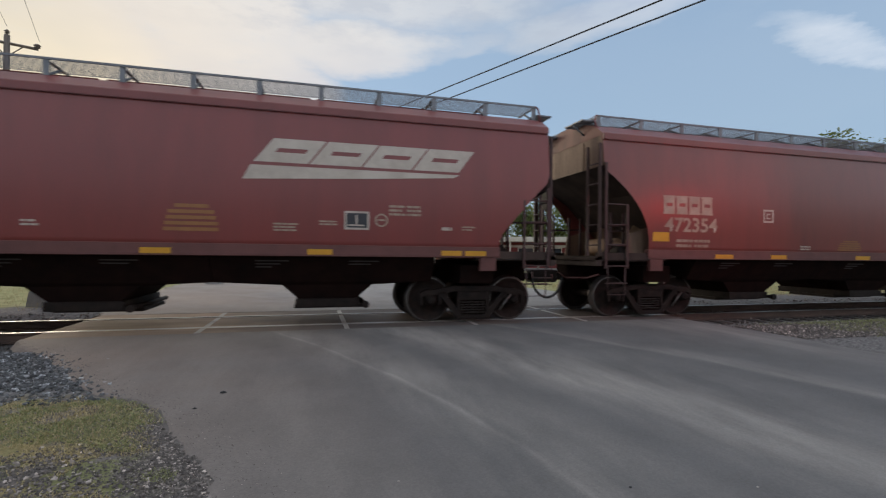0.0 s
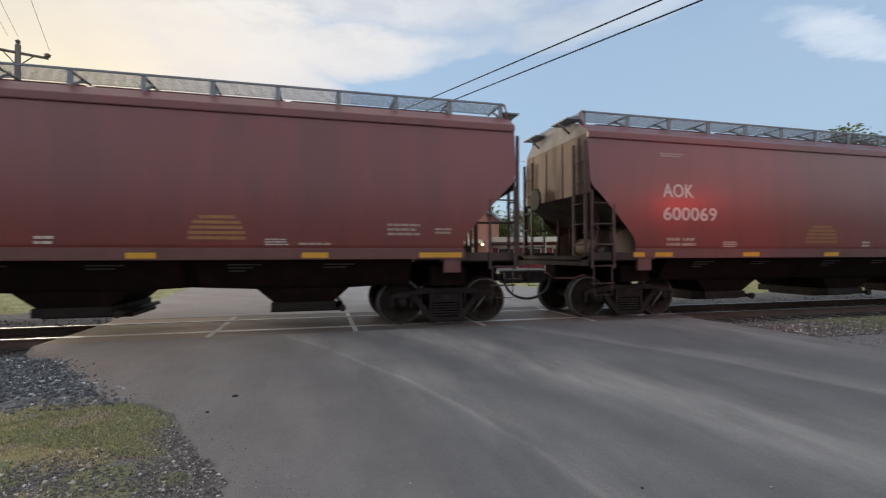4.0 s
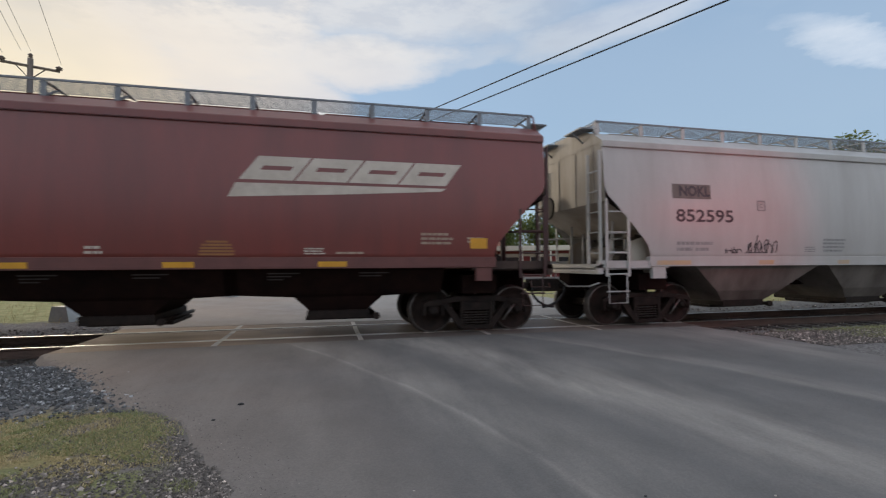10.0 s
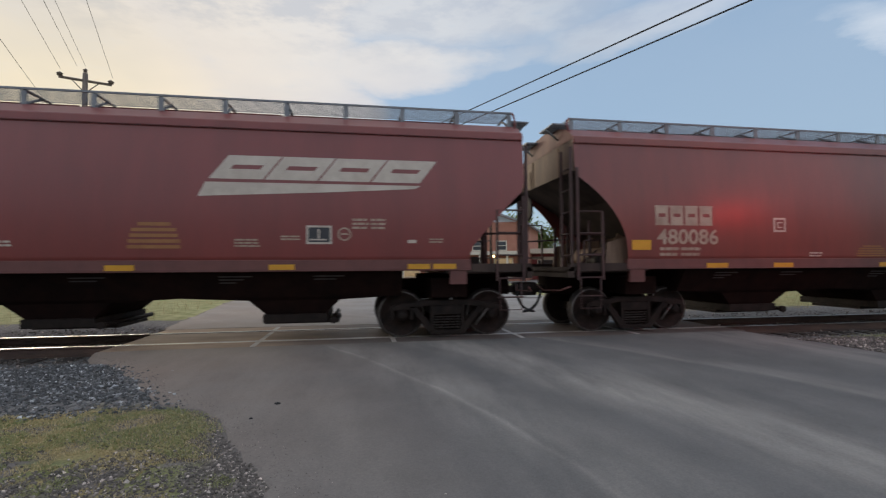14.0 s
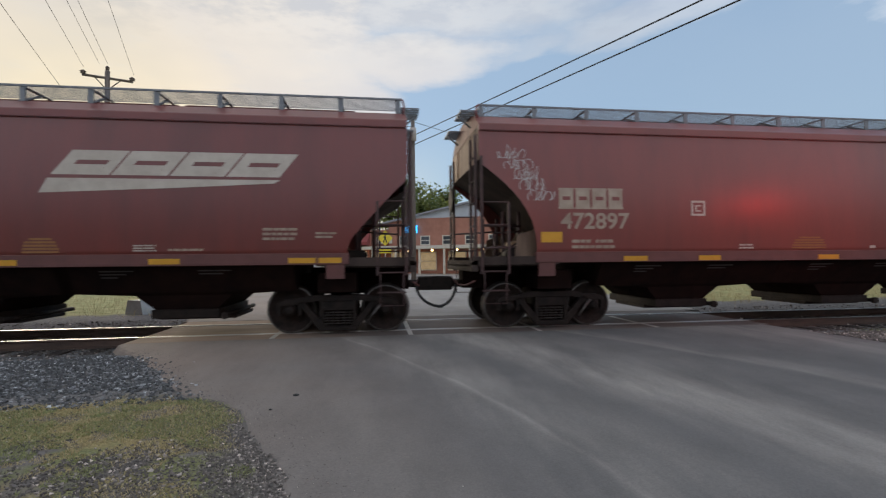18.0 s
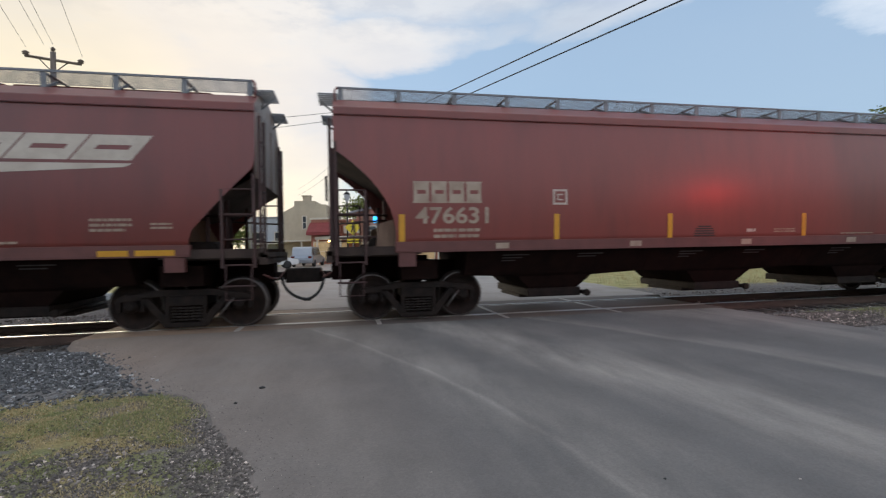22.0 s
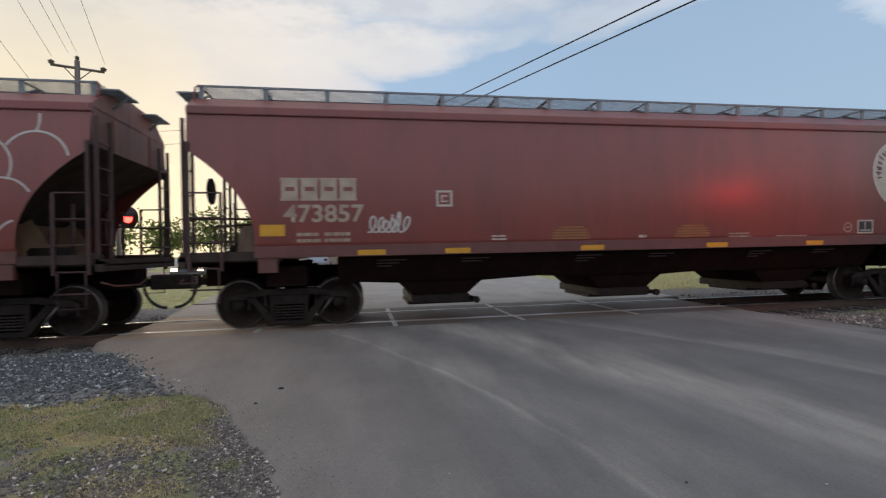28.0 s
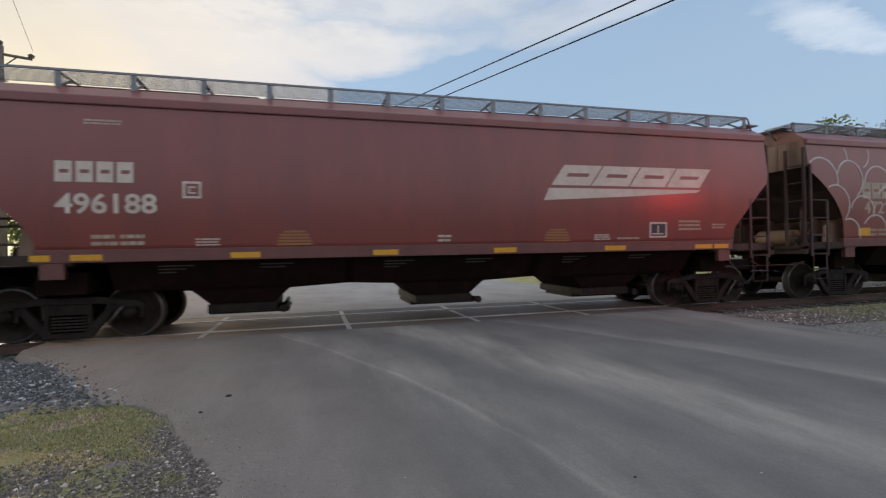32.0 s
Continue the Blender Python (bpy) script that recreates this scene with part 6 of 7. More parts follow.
def utility_pole(x, y, h, arm=None, label="weathered timber utility pole"):
    pole = tagged(new("utility_pole"), label, "utility pole", "utility poles")
    pole.matrix_basis = pose(x, y, -0.1)
    bm = B()
    rod(bm, (0, 0, 0), (0, 0, h), 0.17, 12, 0.12)
    part("shaft", bm, M_POLE, pole)
    if arm:
        (ax, ay), (bx, by), z = arm
        bm = B()
        tube(bm, [(ax, ay, z), (bx, by, z)], 0.075, 4)
        part("crossarm", bm, M_POLE, pole)
        for u in (0.02, 0.98):
            insulator(pole, ax + (bx - ax) * u, ay + (by - ay) * u, z, 1.6)
        insulator(pole, 0, 0, h, 1.2)
        bm = B()
        rod(bm, (ax * 0.5, ay * 0.5, z - 0.04), (0, 0, z - 0.65), 0.025, 6)
        rod(bm, (bx * 0.5, by * 0.5, z - 0.04), (0, 0, z - 0.65), 0.025, 6)
        part("brace", bm, M_TRUCK, pole)
    return pole


utility_pole(-14.2, 27.5, 11.75, ((-1.0, -0.45), (1.08, 0.42), 11.35))
wire((-15.1, 27.0, 11.65), (-2.9, -6.0, 11.2), 0.15, 0.009)
wire((-14.5, 27.3, 11.95), (-2.6, -6.0, 11.5), 0.15, 0.009)
wire((-14.2, 27.5, 12.05), (-2.2, -6.0, 11.5), 0.15, 0.009)
wire((-13.1, 27.95, 11.65), (-0.95, -6.0, 11.2), 0.15, 0.009)
wire((-15.6, 27.4, 9.5), (-2.9, -6.0, 9.3), 0.15, 0.009)
p2 = utility_pole(2.36, 30.0, 10.6)
bm = B()
rod(bm, (0.0, -0.25, 9.0), (0.0, -0.25, 9.8), 0.20, 14)
part("transformer", bm, M_STEEL, p2, "grey pole-mounted transformer can")
for dz, end in ((9.3, (14.88, -4.2, 7.86)), (8.7, (16.82, -4.6, 8.34))):
    wire((2.42, 30.0, dz), end, 0.0, 0.026)
for z, q in ((9.3, (-8.9, 100.0, 13.8)), (8.6, (-8.9, 100.0, 12.6)), (10.3, (-22.0, 48.0, 12.9)), (9.9, (-22.0, 48.0, 11.5)), (10.2, (22.0, 46.0, 11.0))):
    wire((2.3, 30.0, z), q, 0.35, 0.016)


# ---------------------------------------------------------------- crossing signals
M_LENS = material("red_signal_lens", (0.6, 0.02, 0.02), (0.5, 0.01, 0.01), 0.3, 0, 4, (1, 1, 1), 0.3, 30, 0.0, glow=(1.0, 0.03, 0.02, 14.0))
M_LENSOFF = material("dark_red_signal_lens", (0.12, 0.01, 0.01), (0.08, 0.01, 0.01), 0.2, 0, 4, (1, 1, 1), 0.3, 30, 0.0)
M_ALU = material("dull_aluminium", (0.45, 0.45, 0.44), (0.30, 0.30, 0.29), 0.5, 0.6, 5, (1, 1, 1), 0.5, 50, 0.05)


def signal(x, y, h, lamps, yaw, label):
    """A mast on a base; lamps: (sideways, height, lit, facing away)."""
    s = tagged(new("crossing_signal"), label, "crossing signal", "crossing signals")
    s.matrix_basis = pose(x, y, -0.08, 0, 0, yaw)
    bm = B()
    rod(bm, (0, 0, 0.35), (0, 0, h), 0.06, 12)
    part("mast", bm, M_ALU, s)
    bm = B()
    plate(bm, [(-0.32, 0), (0.32, 0), (0.22, 0.42), (-0.22, 0.42)], -0.25, 0.25)
    part("base", bm, M_ALU, s)
    for dx, z, lit, back in lamps:
        f = 1 if back else -1
        bm = B()
        rod(bm, (0, 0, z), (dx, 0, z), 0.03, 8)
        part("arm", bm, M_ALU, s)
        bm = B()
        ring_lathe(bm, [(0.29, f * 0.02), (0.29, f * 0.03), (0.10, f * 0.05)], 24, "y", (dx, 0, z))
        target = part("target", bm, M_HOSE, s, "round black backing disc")
        bm = B()
        ring_lathe(bm, [(0.12, f * 0.04), (0.145, f * 0.06), (0.14, f * 0.10), (0.06, f * 0.125), (0.005, f * 0.13)], 20, "y", (dx, 0, z))
        part("lens", bm, M_LENS if lit else M_LENSOFF, target)
        bm = B()
        for k in range(10):
            a, b = math.pi * k / 10, math.pi * (k + 1) / 10
            for r0, r1 in ((0.155, 0.16),):
                quad = [(dx + r0 * math.cos(q), f * o, z + r0 * math.sin(q)) for q, o in ((a, 0.05), (b, 0.05), (b, 0.33), (a, 0.33))]
                bm.faces.new([bm.verts.new(v) for v in quad])
        part("hood", bm, M_HOSE, target)
    return s


signal(-6.45, 14.3, 4.0, [(-0.37, 2.54, False, False), (0.40, 2.54, True, False)], -24, "aluminium crossing signal mast with a lit red lamp")
signal(-3.95, 22.0, 6.75, [(0.58, 6.05, True, False), (-0.58, 6.05, False, False)], -8, "tall crossing signal mast with a lit red lamp")
signal(11.2, 4.9, 4.2, [(-0.55, 3.05, True, True), (0.55, 3.05, False, True)], 28, "near crossing signal mast with one lit red lamp")
lamp = new("signal_lamp", bpy.data.lights.new("signal_lamp", "SPOT"))
lamp.data.energy, lamp.data.color = 125, (1.0, 0.02, 0.02)
lamp.data.spot_size, lamp.data.spot_blend, lamp.data.shadow_soft_size = radians(105), 1.0, 0.27
lamp.matrix_world = look((10.60, 5.17, 2.97), (8.0, 8.7, 2.35))


# ---------------------------------------------------------------- buildings beyond
M_BRICK = material("red_brick", (0.44, 0.20, 0.135), (0.31, 0.13, 0.09), 0.85, 0, 1.2, (1, 1, 1), 0.7, 14, 0.3)
M_STUCCO = material("cream_stucco", (0.52, 0.44, 0.32), (0.40, 0.33, 0.24), 0.9, 0, 0.8, (1, 1, 1), 0.7, 20, 0.2)
M_PALE = material("pale_painted_wall", (0.52, 0.54, 0.57), (0.42, 0.44, 0.47), 0.8, 0, 0.8, (1, 1, 1), 0.6, 20, 0.1)
M_ROOF = material("grey_metal_roof", (0.30, 0.30, 0.31), (0.20, 0.20, 0.21), 0.5, 0.3, 1.5, (1, 1, 1), 0.6, 20, 0.1)
M_TRIMW = material("cream_trim_paint", (0.66, 0.60, 0.48), (0.52, 0.46, 0.36), 0.6, 0, 2, (1, 1, 1), 0.5, 30, 0.05)
M_AWN = material("dark_red_canvas", (0.26, 0.05, 0.045), (0.17, 0.035, 0.03), 0.8, 0, 2, (1, 1, 1), 0.6, 30, 0.1)
M_BULB = material("warm_porch_bulb", (0.9, 0.7, 0.4), (0.9, 0.7, 0.4), 0.4, 0, 2, (1, 1, 1), 0.2, 30, 0.0, glow=(1.0, 0.62, 0.25, 9.0))
M_SHOP = material("lit_shop_window", (0.35, 0.27, 0.17), (0.16, 0.12, 0.08), 0.2, 0, 1.5, (1, 1, 1), 0.8, 6, 0.0, glow=(1.0, 0.72, 0.38, 0.22))
M_NEON = material("blue_neon_sign", (0.05, 0.3, 0.6), (0.05, 0.2, 0.5), 0.3, 0, 4, (1, 1, 1), 0.4, 10, 0.0, glow=(0.03, 0.42, 1.0, 2.4))
M_YSIGN = material("yellow_sign_sheet", (0.80, 0.62, 0.04), (0.66, 0.50, 0.05), 0.4, 0, 3, (1, 1, 1), 0.4, 30, 0.0)


def window(parent, x, z, w, h, y=-0.02, mat=None):
    bm = B()
    t = 0.09
    for a, b, c, d in ((x - t, x + w + t, z - t, z), (x - t, x + w + t, z + h, z + h + t), (x - t, x, z, z + h), (x + w, x + w + t, z, z + h), (x, x + w, z + h / 2 - 0.03, z + h / 2 + 0.03)):
        box(bm, a, b, y - 0.06, y + 0.02, c, d)
    fr = part("window", bm, M_TRIMW, parent)
    bm = B()
    box(bm, x, x + w, y + 0.0, y + 0.03, z, z + h)
    part("pane", bm, mat or M_GLASS, fr)
    return fr


def brick_building():
    """Two-storey brick shop row with a long porch; its front runs along local x."""
    b = tagged(new("brick_building"), "two-storey red brick shop row with a lit porch", "building")
    b.matrix_basis = pose(-1.9, 51.2, -0.1, 0, 0, -27)
    L, D = 19.3, 12.0
    x0, x1, xp, zp = 3.6, 19.3, 14.2, 7.3
    bm = B()
    plate(bm, [(x0, 0), (x1, 0), (x1, 5.5), (xp, zp), (x0, 5.35)], 0, D)
    part("wall", bm, M_BRICK, b)
    bm = B()
    box(bm, 0, x0 - 0.01, 0.3, D, 0, 4.5)
    box(bm, -0.2, x0 - 0.02, 0.1, D + 0.2, 4.5, 4.65)
    part("side_wing", bm, M_BRICK, b)
    for k in range(7):
        z = 5.68 + 0.22 * k
        lo, hi = (zp - z) / (zp - 5.4), max(0.02, (zp - z - 0.22) / (zp - 5.4))
        bm = B()
        plate(bm, [(xp - lo * (xp - x0), z), (xp + lo * (x1 - xp), z), (xp + hi * (x1 - xp), z + 0.215), (xp - hi * (xp - x0), z + 0.215)], -0.05, 0.0)
        part("siding_board", bm, M_PALE, b)
    for xa, za in ((x0 - 0.5, 5.20), (x1 + 0.5, 5.30)):
        bm = B()
        plate(bm, [(xa, za), (xp, zp + 0.03), (xp, zp + 0.20), (xa, za + 0.17)], -0.55, D + 0.4)
        part("roof", bm, M_ROOF, b)
    bm = B()
    plate(bm, [(0.3, 2.55), (L - 0.3, 2.55), (L - 0.3, 2.85), (0.3, 2.85)], -2.6, 0.0)
    part("porch_roof", bm, M_TRIMW, b, "cream porch beam and roof")
    for k in range(8):
        bm = B()
        x = 0.5 + k * 2.5
        box(bm, x - 0.09, x + 0.09, -2.5, -2.32, 0, 2.55)
        part("porch_post", bm, M_TRIMW, b)
        bm = B()
        ring_lathe(bm, [(0.02, 2.28), (0.10, 2.34), (0.12, 2.42), (0.03, 2.5)], 10, "z", (x + 1.25, -2.3, 0))
        part("porch_lamp", bm, M_BULB, b, "warm lit porch lamp")
    for k in range(6):
        x = 1.0 + k * 3.1
        window(b, 4.9 + k * 2.35, 3.05, 0.85, 0.78)
        window(b, x - 0.1, 0.5, 1.7, 1.7, -0.02, M_SHOP)
    bm = B()
    box(bm, 5.6, 6.9, -0.35, -0.22, 4.2, 4.95)
    part("neon_sign", bm, M_NEON, b, "glowing blue sign")
    bm = B()
    for k in range(4):
        a, c = 2.2 + 0.5 * k, 2.55 + 0.5 * k
        box(bm, a, c, -0.16, -0.1, 3.2, 4.0 - 0.12 * (k % 2))
    part("wall_banner", bm, M_TRIMW, b)
    return b


def cream_building():
    b = tagged(new("stucco_building"), "cream stucco building with a stepped parapet", "building")
    b.matrix_basis = pose(-6.4, 54.0, -0.1, 0, 0, -8)
    bm = B()
    plate(bm, [(0, 0), (4.6, 0), (4.6, 6.5), (3.4, 6.5), (3.4, 6.9), (1.2, 6.9), (1.2, 6.35), (0, 5.7)], 0, 11)
    part("wall", bm, M_STUCCO, b)
    bm = B()
    box(bm, 1.9, 2.7, 1.0, 1.8, 6.9, 7.5)
    box(bm, 1.8, 2.8, 0.9, 1.9, 7.5, 7.62)
    part("chimney", bm, M_STUCCO, b)
    window(b, 2.1, 3.9, 0.35, 1.3)
    bm = B()
    plate(bm, [(-0.6, 2.45), (5.0, 2.45), (5.0, 2.6), (-0.6, 2.6)], -2.2, 0)
    part("canopy", bm, M_TRIMW, b)
    for k in range(3):
        bm = B()
        box(bm, 0.1 + 2.2 * k, 0.24 + 2.2 * k, -2.1, -1.96, 0, 2.45)
        part("canopy_post", bm, M_TRIMW, b)
    return b


def small_shop():
    b = tagged(new("corner_shop"), "low brick shop with a dark red awning", "building")
    b.matrix_basis = pose(-3.2, 49.6, -0.1, 0, 0, -14)
    bm = B()
    box(bm, 0, 2.6, 0, 5, 0, 4.6)
    part("wall", bm, M_BRICK, b)
    bm = B()
    box(bm, -0.1, 2.7, -0.1, 5.1, 4.6, 4.78)
    part("coping", bm, M_TRIMW, b)
    bm = B()
    v = [bm.verts.new(p) for p in ((-0.1, -0.02, 4.3), (2.7, -0.02, 4.3), (2.7, -1.3, 3.3), (-0.1, -1.3, 3.3), (2.7, -1.3, 3.0), (-0.1, -1.3, 3.0), (2.7, -0.02, 3.0), (-0.1, -0.02, 3.0))]
    for f in ((0, 1, 2, 3), (3, 2, 4, 5), (0, 3, 5, 7), (1, 6, 4, 2), (5, 4, 6, 7), (0, 7, 6, 1)):
        bm.faces.new([v[i] for i in f])
    part("awning", bm, M_AWN, b)
    window(b, 0.3, 0.5, 2.0, 1.8, -0.02, M_SHOP)
    return b


def pale_hall():
    b = tagged(new("pale_hall"), "pale blue-grey flat-roofed hall", "building")
    b.matrix_basis = pose(-11.5, 60.0, -0.1, 0, 0, -6)
    bm = B()
    box(bm, 0, 6.0, 0, 12, 0, 5.4)
    part("wall", bm, M_PALE, b)
    bm = B()
    box(bm, -0.15, 6.15, -0.15, 12.15, 5.4, 5.6)
    part("coping", bm, M_ROOF, b)
    for k in range(2):
        window(b, 0.9 + 2.6 * k, 2.2, 1.3, 1.5)
    bm = B()
    plate(bm, [(-3.0, 2.3), (6.5, 2.3), (6.5, 2.5), (-3.0, 2.5)], -3.0, 0)
    part("canopy", bm, M_TRIMW, b)
    for k in range(4):
        bm = B()
        box(bm, -2.8 + 3.0 * k, -2.66 + 3.0 * k, -2.9, -2.76, 0, 2.3)
        part("canopy_post", bm, M_TRIMW, b)
    return b


def low_market():
    """A long low shop: red walls under a white flat roof on white posts."""
    b = tagged(new("low_market"), "long low red shop with a white flat roof", "building")
    b.matrix_basis = pose(17.6, 47.5, -0.1, 0, 0, -30)
    bm = B()
    box(bm, 0, 17, 0, 8, 0, 2.75)
    part("wall", bm, M_AWN, b)
    bm = B()
    box(bm, -0.4, 17.4, -1.6, 8.3, 2.75, 3.25)
    bmesh.ops.bevel(bm, geom=bm.edges[:], offset=0.03, segments=1, affect="EDGES")
    part("roof", bm, M_TRIMW, b, "white flat roof edge")
    for k in range(7):
        bm = B()
        box(bm, 0.1 + 2.8 * k, 0.26 + 2.8 * k, -1.5, -1.34, 0, 2.75)
        part("post", bm, M_TRIMW, b)
    for k in range(6):
        window(b, 0.9 + 2.8 * k, 0.8, 1.5, 1.3)
    bm = B()
    box(bm, 0.2, 16.8, -0.03, 0.0, 2.2, 2.45)
    part("sign_band", bm, M_TRIMW, b)
    return b


brick_building()
low_market()
cream_building()
small_shop()
pale_hall()
make_cross = B()
box(make_cross, -70, 70, 37.5, 46.5, -0.3, -0.004)
tagged(part("cross_street", make_cross, M_ROAD), "worn asphalt street in front of the shops", "road", kind="structure")


# ---------------------------------------------------------------- street furniture
def street_lamp(x, y, h):
    s = tagged(new("street_lamp"), "black old-style street lamp with a lantern head", "street lamp")
    s.matrix_basis = pose(x, y, -0.05)
    bm = B()
    rod(bm, (0, 0, 0), (0, 0, 0.6), 0.16, 10, 0.10)
    rod(bm, (0, 0, 0.6), (0, 0, h - 0.6), 0.075, 10, 0.055)
    part("post", bm, M_HOSE, s)
    bm = B()
    ring_lathe(bm, [(0.08, h - 0.6), (0.20, h - 0.35), (0.25, h - 0.1), (0.24, h)], 8, "z")
    part("lantern", bm, M_PALE, s, "frosted lantern")
    bm = B()
    ring_lathe(bm, [(0.30, h), (0.18, h + 0.16), (0.03, h + 0.26), (0.01, h + 0.36)], 8, "z")
    part("cap", bm, M_HOSE, s)


def warning_sign(x, y):
    s = tagged(new("warning_sign"), "yellow diamond pedestrian warning sign on a post", "traffic sign")
    s.matrix_basis = pose(x, y, -0.05, 0, 0, -6)
    bm = B()
    rod(bm, (0, 0.03, 0), (0, 0.03, 3.5), 0.035, 8)
    part("post", bm, M_ALU, s)
    bm = B()
    plate(bm, [(0, 2.45), (0.55, 3.0), (0, 3.55), (-0.55, 3.0)], -0.01, 0.01)
    d = part("diamond", bm, M_YSIGN, s)
    bm = B()
    box(bm, -0.06, 0.06, -0.016, -0.011, 2.85, 3.15)
    rod(bm, (0.0, -0.016, 3.24), (0.0, -0.011, 3.24), 0.06, 10)
    box(bm, -0.16, -0.06, -0.016, -0.011, 3.05, 3.11)
    box(bm, -0.13, -0.05, -0.016, -0.011, 2.68, 2.85)
    box(bm, 0.05, 0.13, -0.016, -0.011, 2.68, 2.85)
    part("symbol", bm, M_HOSE, d)
    bm = B()
    box(bm, -0.42, 0.42, -0.01, 0.01, 1.92, 2.30)
    part("plaque", bm, M_YSIGN, s)


street_lamp(0.32, 40.0, 6.0)
warning_sign(0.65, 34.0)


def vehicle(x, y, yaw, mat, van, label, lights):
    """A plain modern car; local x runs from tail to nose."""
    c = tagged(new("car"), label, "car", "cars on the street")
    c.matrix_basis = pose(x, y, 0, 0, 0, yaw)
    L, W, H = (4.9, 1.9, 1.72) if van else (4.6, 1.8, 1.45)
    bm = B()
    lower = [(-L / 2, 0.32), (L / 2 - 0.1, 0.30), (L / 2, 0.45), (L / 2 - 0.05, 0.72), (L / 2 - 1.05, 0.92), (-L / 2 + 0.1, 0.98), (-L / 2 - 0.02, 0.7)]
    plate(bm, lower, -W / 2, W / 2)
    bmesh.ops.bevel(bm, geom=bm.edges[:], offset=0.06, segments=2, affect="EDGES")
    part("body", bm, mat, c)
    roof = [(-L / 2 + 0.15, 0.95), (L / 2 - 1.15, 0.93), (L / 2 - 1.95, H - 0.06), (L / 2 - 2.4, H), (-L / 2 + (0.5 if van else 1.3), H), (-L / 2 + (0.25 if van else 0.7), H - 0.15)]
    bm = B()
    plate(bm, roof, -W / 2 + 0.13, W / 2 - 0.13)
    bmesh.ops.bevel(bm, geom=bm.edges[:], offset=0.05, segments=2, affect="EDGES")
    part("cabin", bm, mat, c)
    bm = B()
    glass = [(-L / 2 + 0.55, 1.02), (L / 2 - 1.45, 1.00), (L / 2 - 2.05, H - 0.14), (-L / 2 + (0.65 if van else 1.25), H - 0.14)]
    plate(bm, glass, -W / 2 + 0.12, W / 2 - 0.12)
    part("side_window", bm, M_GLASS, c)
    bm = B()
    xr = -L / 2 + (0.17 if van else 0.35)
    plate(bm, [(xr, 1.02), (xr + 0.06, 1.02), (xr + (0.22 if van else 0.75), H - 0.16), (xr + (0.16 if van else 0.69), H - 0.16)], -W / 2 + 0.25, W / 2 - 0.25)
    part("rear_window", bm, M_GLASS, c)
    for sx in (-L / 2 + 0.85, L / 2 - 0.9):
        for s in (-1, 1):
            bm = B()
            o = s * (W / 2 - 0.10)
            ring_lathe(bm, [(0.02, o + s * 0.12), (0.20, o + s * 0.12), (0.31, o + s * 0.10), (0.33, o), (0.31, o - s * 0.10)], 18, "y", (sx, 0, 0.33))
            part("wheel", bm, M_HOSE, c)
    for s in (-1, 1):
        bm = B()
        box(bm, -L / 2 - 0.03, -L / 2 + 0.06, s * 0.72 - 0.14, s * 0.72 + 0.14, 0.74, 0.92)
        part("tail_light", bm, M_LENS if lights == "tail" else M_LENSOFF, c)
        bm = B()
        box(bm, L / 2 - 0.10, L / 2 + 0.01, s * 0.68 - 0.16, s * 0.68 + 0.16, 0.54, 0.68)
        part("headlight", bm, M_HEAD if lights == "head" else M_PALE, c)
    return c


M_HEAD = material("lit_headlight", (0.9, 0.8, 0.6), (0.9, 0.8, 0.6), 0.2, 0, 4, (1, 1, 1), 0.2, 30, 0.0, glow=(1.0, 0.72, 0.40, 12.0))
M_SILVER = material("silver_car_paint", (0.36, 0.38, 0.41), (0.30, 0.32, 0.35), 0.3, 0.5, 3, (1, 1, 1), 0.4, 80, 0.02, coat=0.5)
M_WHITECAR = material("white_car_paint", (0.72, 0.72, 0.71), (0.62, 0.62, 0.61), 0.35, 0, 3, (1, 1, 1), 0.4, 80, 0.02, coat=0.5)
M_DARKCAR = material("dark_car_paint", (0.05, 0.055, 0.065), (0.035, 0.04, 0.05), 0.3, 0.2, 3, (1, 1, 1), 0.4, 80, 0.02, coat=0.5)
vehicle(-3.1, 44.0, 80, M_SILVER, True, "silver minivan on the street", "none")
vehicle(-5.9, 39.5, 12, M_WHITECAR, False, "white sedan with lit tail lights", "tail")
vehicle(-12.3, 41.0, 8, M_WHITECAR, False, "white sedan waiting with lit tail lights", "tail")
vehicle(-10.0, 31.5, -82, M_DARKCAR, False, "dark sedan with lit headlights", "head")
vehicle(-19.5, 43.0, 6, M_WHITECAR, True, "white van parked at the street", "none")


# ---------------------------------------------------------------- trees
M_BARK = material("grey_brown_bark", (0.13, 0.10, 0.08), (0.06, 0.048, 0.04), 0.9, 0, 4, (2, 2, 0.4), 0.9, 30, 0.6)
def leaf_material(name, a, b):
    m = grass_material(name, a, b)
    nd, lk = m.node_tree.nodes, m.node_tree.links
    bs = nd["Principled BSDF"]
    src = bs.inputs["Base Color"].links[0].from_socket
    lit = nd.new("ShaderNodeHueSaturation")
    lit.inputs["Value"].default_value = 2.2
    lit.inputs["Hue"].default_value = 0.47
    lk.new(src, lit.inputs["Color"])
    tr = nd.new("ShaderNodeBsdfTranslucent")
    lk.new(lit.outputs[0], tr.inputs["Color"])
    mx = nd.new("ShaderNodeMixShader")
    mx.inputs[0].default_value = 0.5
    lk.new(bs.outputs[0], mx.inputs[1]); lk.new(tr.outputs[0], mx.inputs[2])
    lk.new(mx.outputs[0], nd["Material Output"].inputs["Surface"])
    return m


M_LEAF = leaf_material("green_leaves", (0.045, 0.075, 0.018), (0.15, 0.18, 0.05))


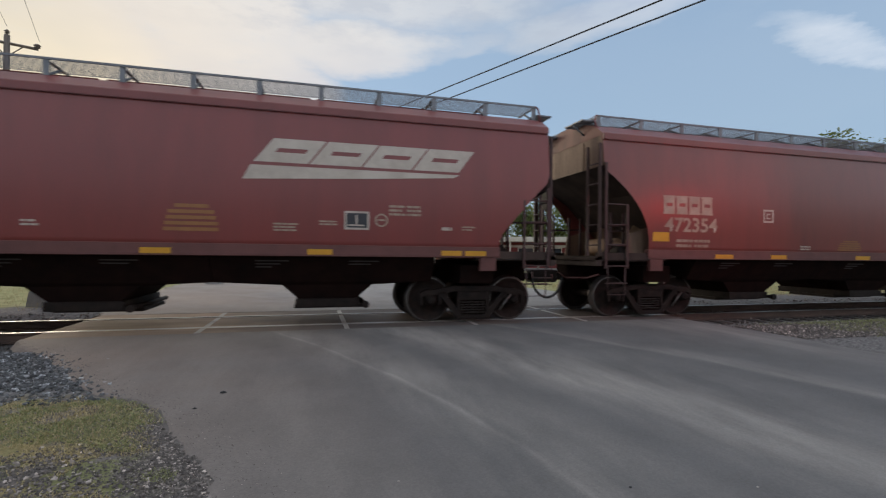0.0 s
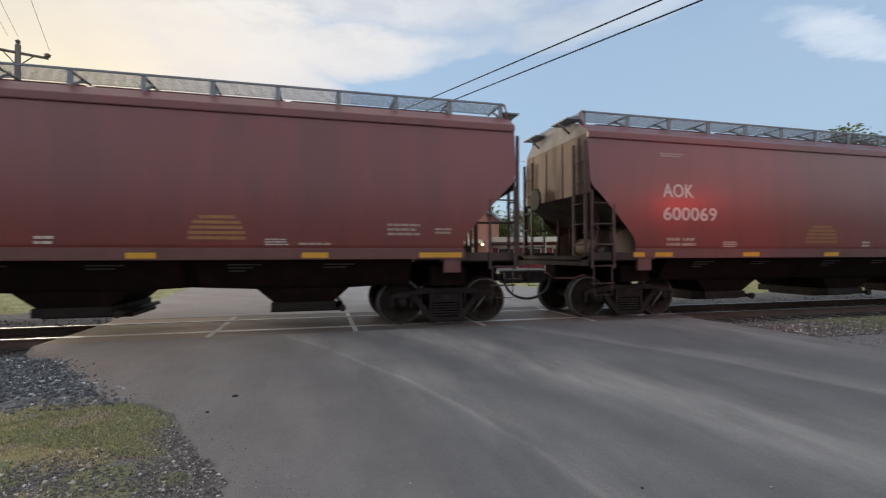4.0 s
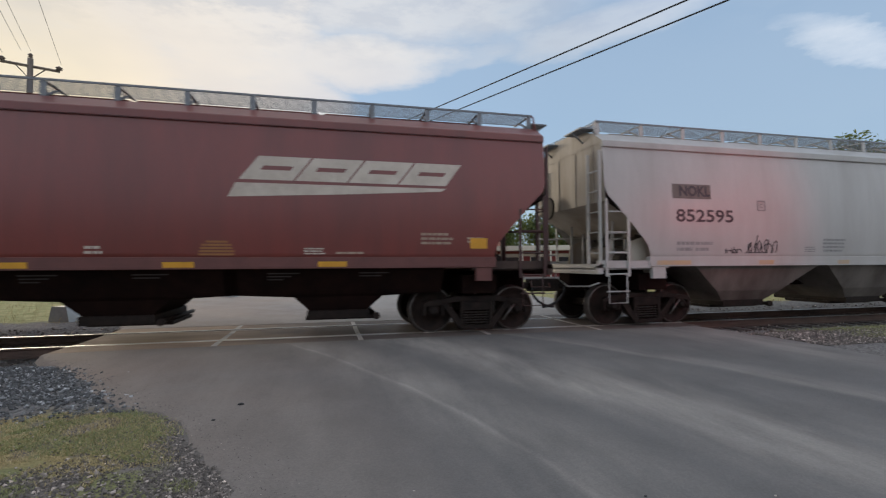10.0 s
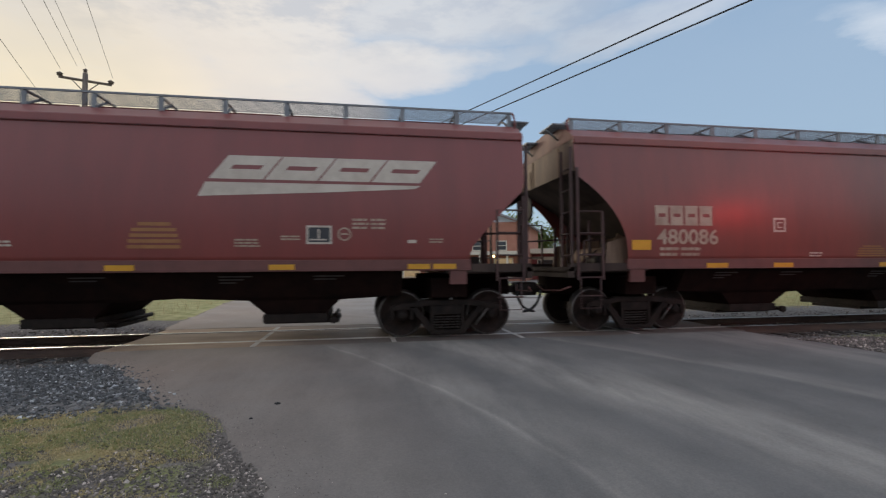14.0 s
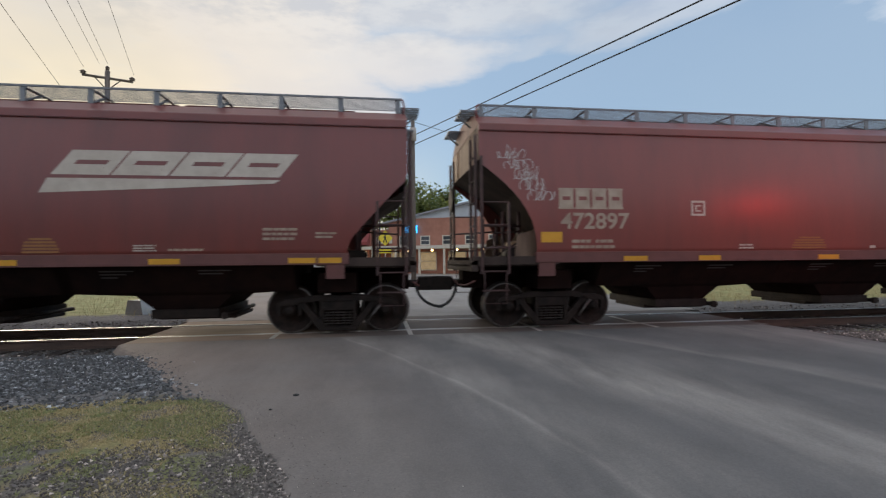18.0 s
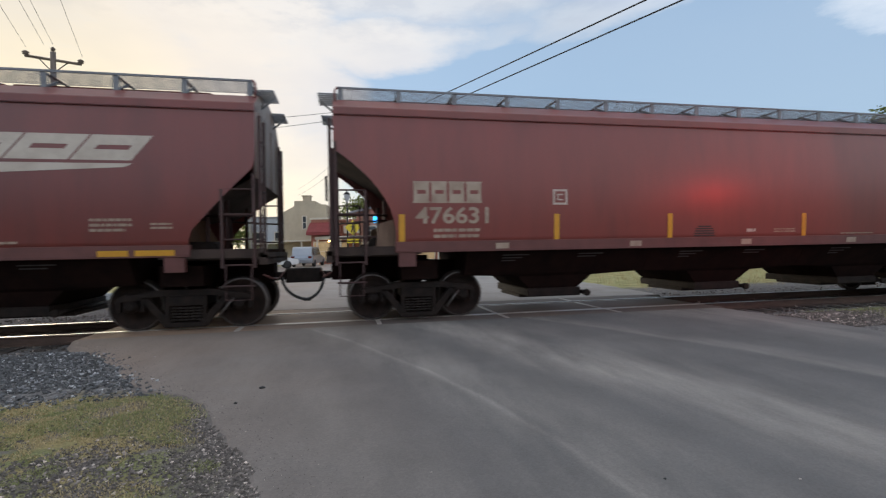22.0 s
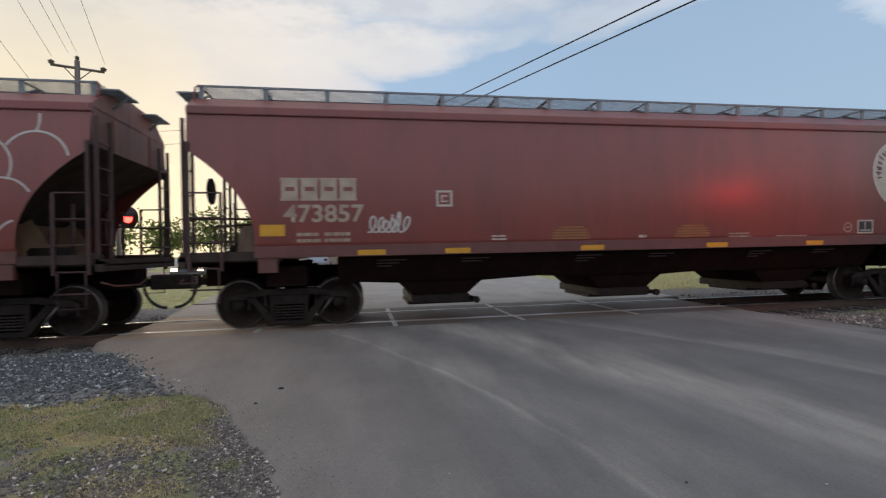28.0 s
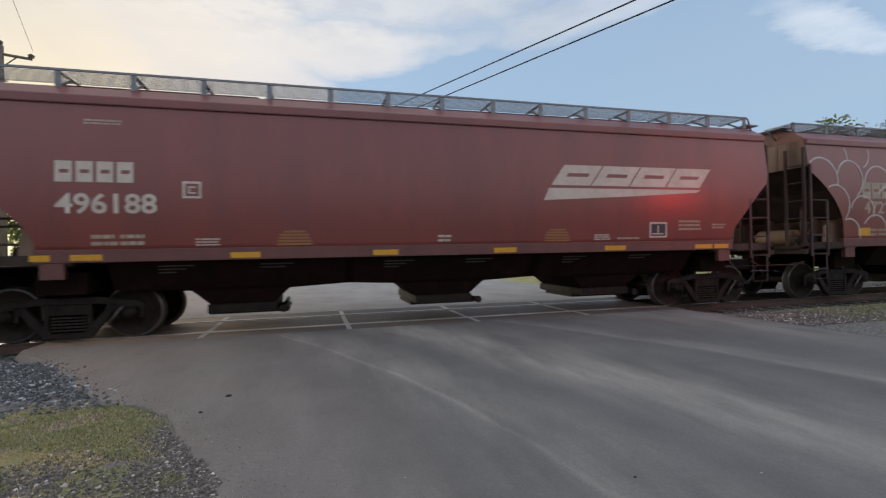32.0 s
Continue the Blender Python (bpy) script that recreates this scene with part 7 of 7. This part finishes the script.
def tree(x, y, h, spread, seed, base=0.3, leaves=2600, size=(0.16, 0.34)):
    rng = random.Random(seed)
    t = tagged(new("tree"), "leafy green tree with an uneven crown", "tree", "trees beyond the track")
    t.matrix_basis = pose(x, y, -0.1)
    bm = B()
    rod(bm, (0, 0, 0), (0.1, 0, h * 0.45), h * 0.022, 10, h * 0.013)
    tips = []
    for k in range(11):
        a = k * 2.4 + rng.uniform(-0.4, 0.4)
        z0 = h * rng.uniform(base, 0.5)
        reach = spread * rng.uniform(0.45, 0.95)
        z1 = h * rng.uniform(max(base + 0.08, 0.42), 0.97)
        if z1 > 0.8 * h:
            reach *= 0.5
        p0 = Vector((0.08, 0, z0))
        p2_ = Vector((reach * math.cos(a), reach * math.sin(a), z1))
        p1 = p0.lerp(p2_, 0.5) + Vector((0, 0, 0.05 * h))
        rod(bm, p0, p1, h * 0.010, 6, h * 0.007)
        rod(bm, p1, p2_, h * 0.007, 6, h * 0.002)
        tips += [p2_, p1.lerp(p2_, 0.6), p1]
    part("trunk", bm, M_BARK, t)
    verts, faces = [], []
    for n in range(leaves):
        c = rng.choice(tips)
        r = spread * 0.34
        p = c + Vector((rng.gauss(0, r * 0.6), rng.gauss(0, r * 0.6), rng.gauss(0, r * 0.42)))
        s = rng.uniform(*size)
        u = Vector((rng.gauss(0, 1), rng.gauss(0, 1), rng.gauss(0, 0.6))).normalized()
        v = u.orthogonal().normalized()
        k = len(verts)
        verts += [p - u * s, p + v * s * 0.5, p + u * s, p - v * s * 0.5]
        faces.append((k, k + 1, k + 2, k + 3))
    part("crown", raw("crown", verts, faces, M_LEAF), None, t)
    return t


for args in ((4.8, 64.0, 13.8, 4.4, 1, 0.3, 5200), (9.5, 68.0, 12.2, 4.0, 9, 0.3, 4200), (-16.5, 57.0, 6.5, 3.3, 2, 0.2, 1000), (-21.5, 58.0, 5.4, 3.0, 3, 0.2, 900), (-12.6, 58.0, 5.9, 2.6, 4, 0.2, 900),
             (22.0, 60.0, 9.0, 4.2, 11, 0.15, 3200), (27.5, 57.0, 8.2, 4.4, 12, 0.12, 3400), (33.0, 54.0, 8.6, 4.6, 13, 0.12, 3600), (38.5, 52.0, 8.0, 4.6, 14, 0.12, 3600),
             (43.5, 49.0, 8.8, 4.8, 15, 0.12, 3800), (49.0, 46.0, 9.4, 5.0, 16, 0.12, 4200), (-27.0, 56.0, 6.8, 4.0, 5, 0.2, 1300), (57.0, 42.0, 15.4, 4.8, 6, 0.3, 6000, (0.2, 0.42)), (63.0, 44.0, 16.3, 5.2, 7, 0.3, 6000, (0.2, 0.42)), (71.0, 44.0, 16.1, 5.2, 8, 0.3, 6000, (0.2, 0.42))):
    tree(*args)


# ---------------------------------------------------------------- unseen woods, added behind the camera to darken the cars' lower reflections
def far_woods():
    rng = random.Random(77)
    verts, faces = [], []
    for k in range(9000):
        a = radians(rng.uniform(98, 262))
        r = rng.uniform(44, 52)
        x, y = r * math.sin(a), r * math.cos(a)
        top = 6.6 + 3.0 * noise.noise((x * 0.09, y * 0.09, 2.0)) + 1.2 * noise.noise((x * 0.4, y * 0.4, 6.0))
        p = Vector((x, y, top * rng.random() ** 0.8))
        s = rng.uniform(0.5, 1.0)
        u = Vector((rng.gauss(0, 1), rng.gauss(0, 1), rng.gauss(0, 0.7))).normalized()
        v = u.orthogonal().normalized()
        i = len(verts)
        verts += [p - u * s, p + v * s * 0.7, p + u * s, p - v * s * 0.7]
        faces.append((i, i + 1, i + 2, i + 3))
    return tagged(part("far_woods", raw("far_woods", verts, faces, M_LEAF)), "unseen tree line added to darken reflections on the cars", "woods", kind="stuff")


far_woods()


# ---------------------------------------------------------------- what moves
def motions():
    stops = [0, 2, 4, 5.5, 7, 8.5, 10, 11.5, 13, 14.5, 16, 18, 20, 22, 24, 26, 28, 30, 32]
    r = 0.457
    turn = 1.40                     # a little under 90 degrees
    spins = [0.0]
    total = run(32.0)
    n = int(math.ceil(total / r / turn))
    times, k = [], 0
    samples = [(32.0 * i / 640, run(32.0 * i / 640) / r) for i in range(641)]
    j = 0
    for i in range(n + 1):
        a = total / r * i / n
        while j < 639 and samples[j + 1][1] < a:
            j += 1
        (t0, a0), (t1, a1) = samples[j], samples[j + 1]
        times.append((t0 + (t1 - t0) * min(1.0, max(0.0, (a - a0) / (a1 - a0))), a))
    for car, x0 in CARS:
        walk(car, [(t, pose(x0 + run(t), TRACK_Y, 0)) for t in stops])
        for ob in car.children:
            if ob.name.split(".")[0] == "wheelset":
                x, z = ob.matrix_basis.translation.x, ob.matrix_basis.translation.z
                walk(ob, [(t, pose(x, 0, z, 0, math.degrees(a), 0)) for t, a in times])


motions()
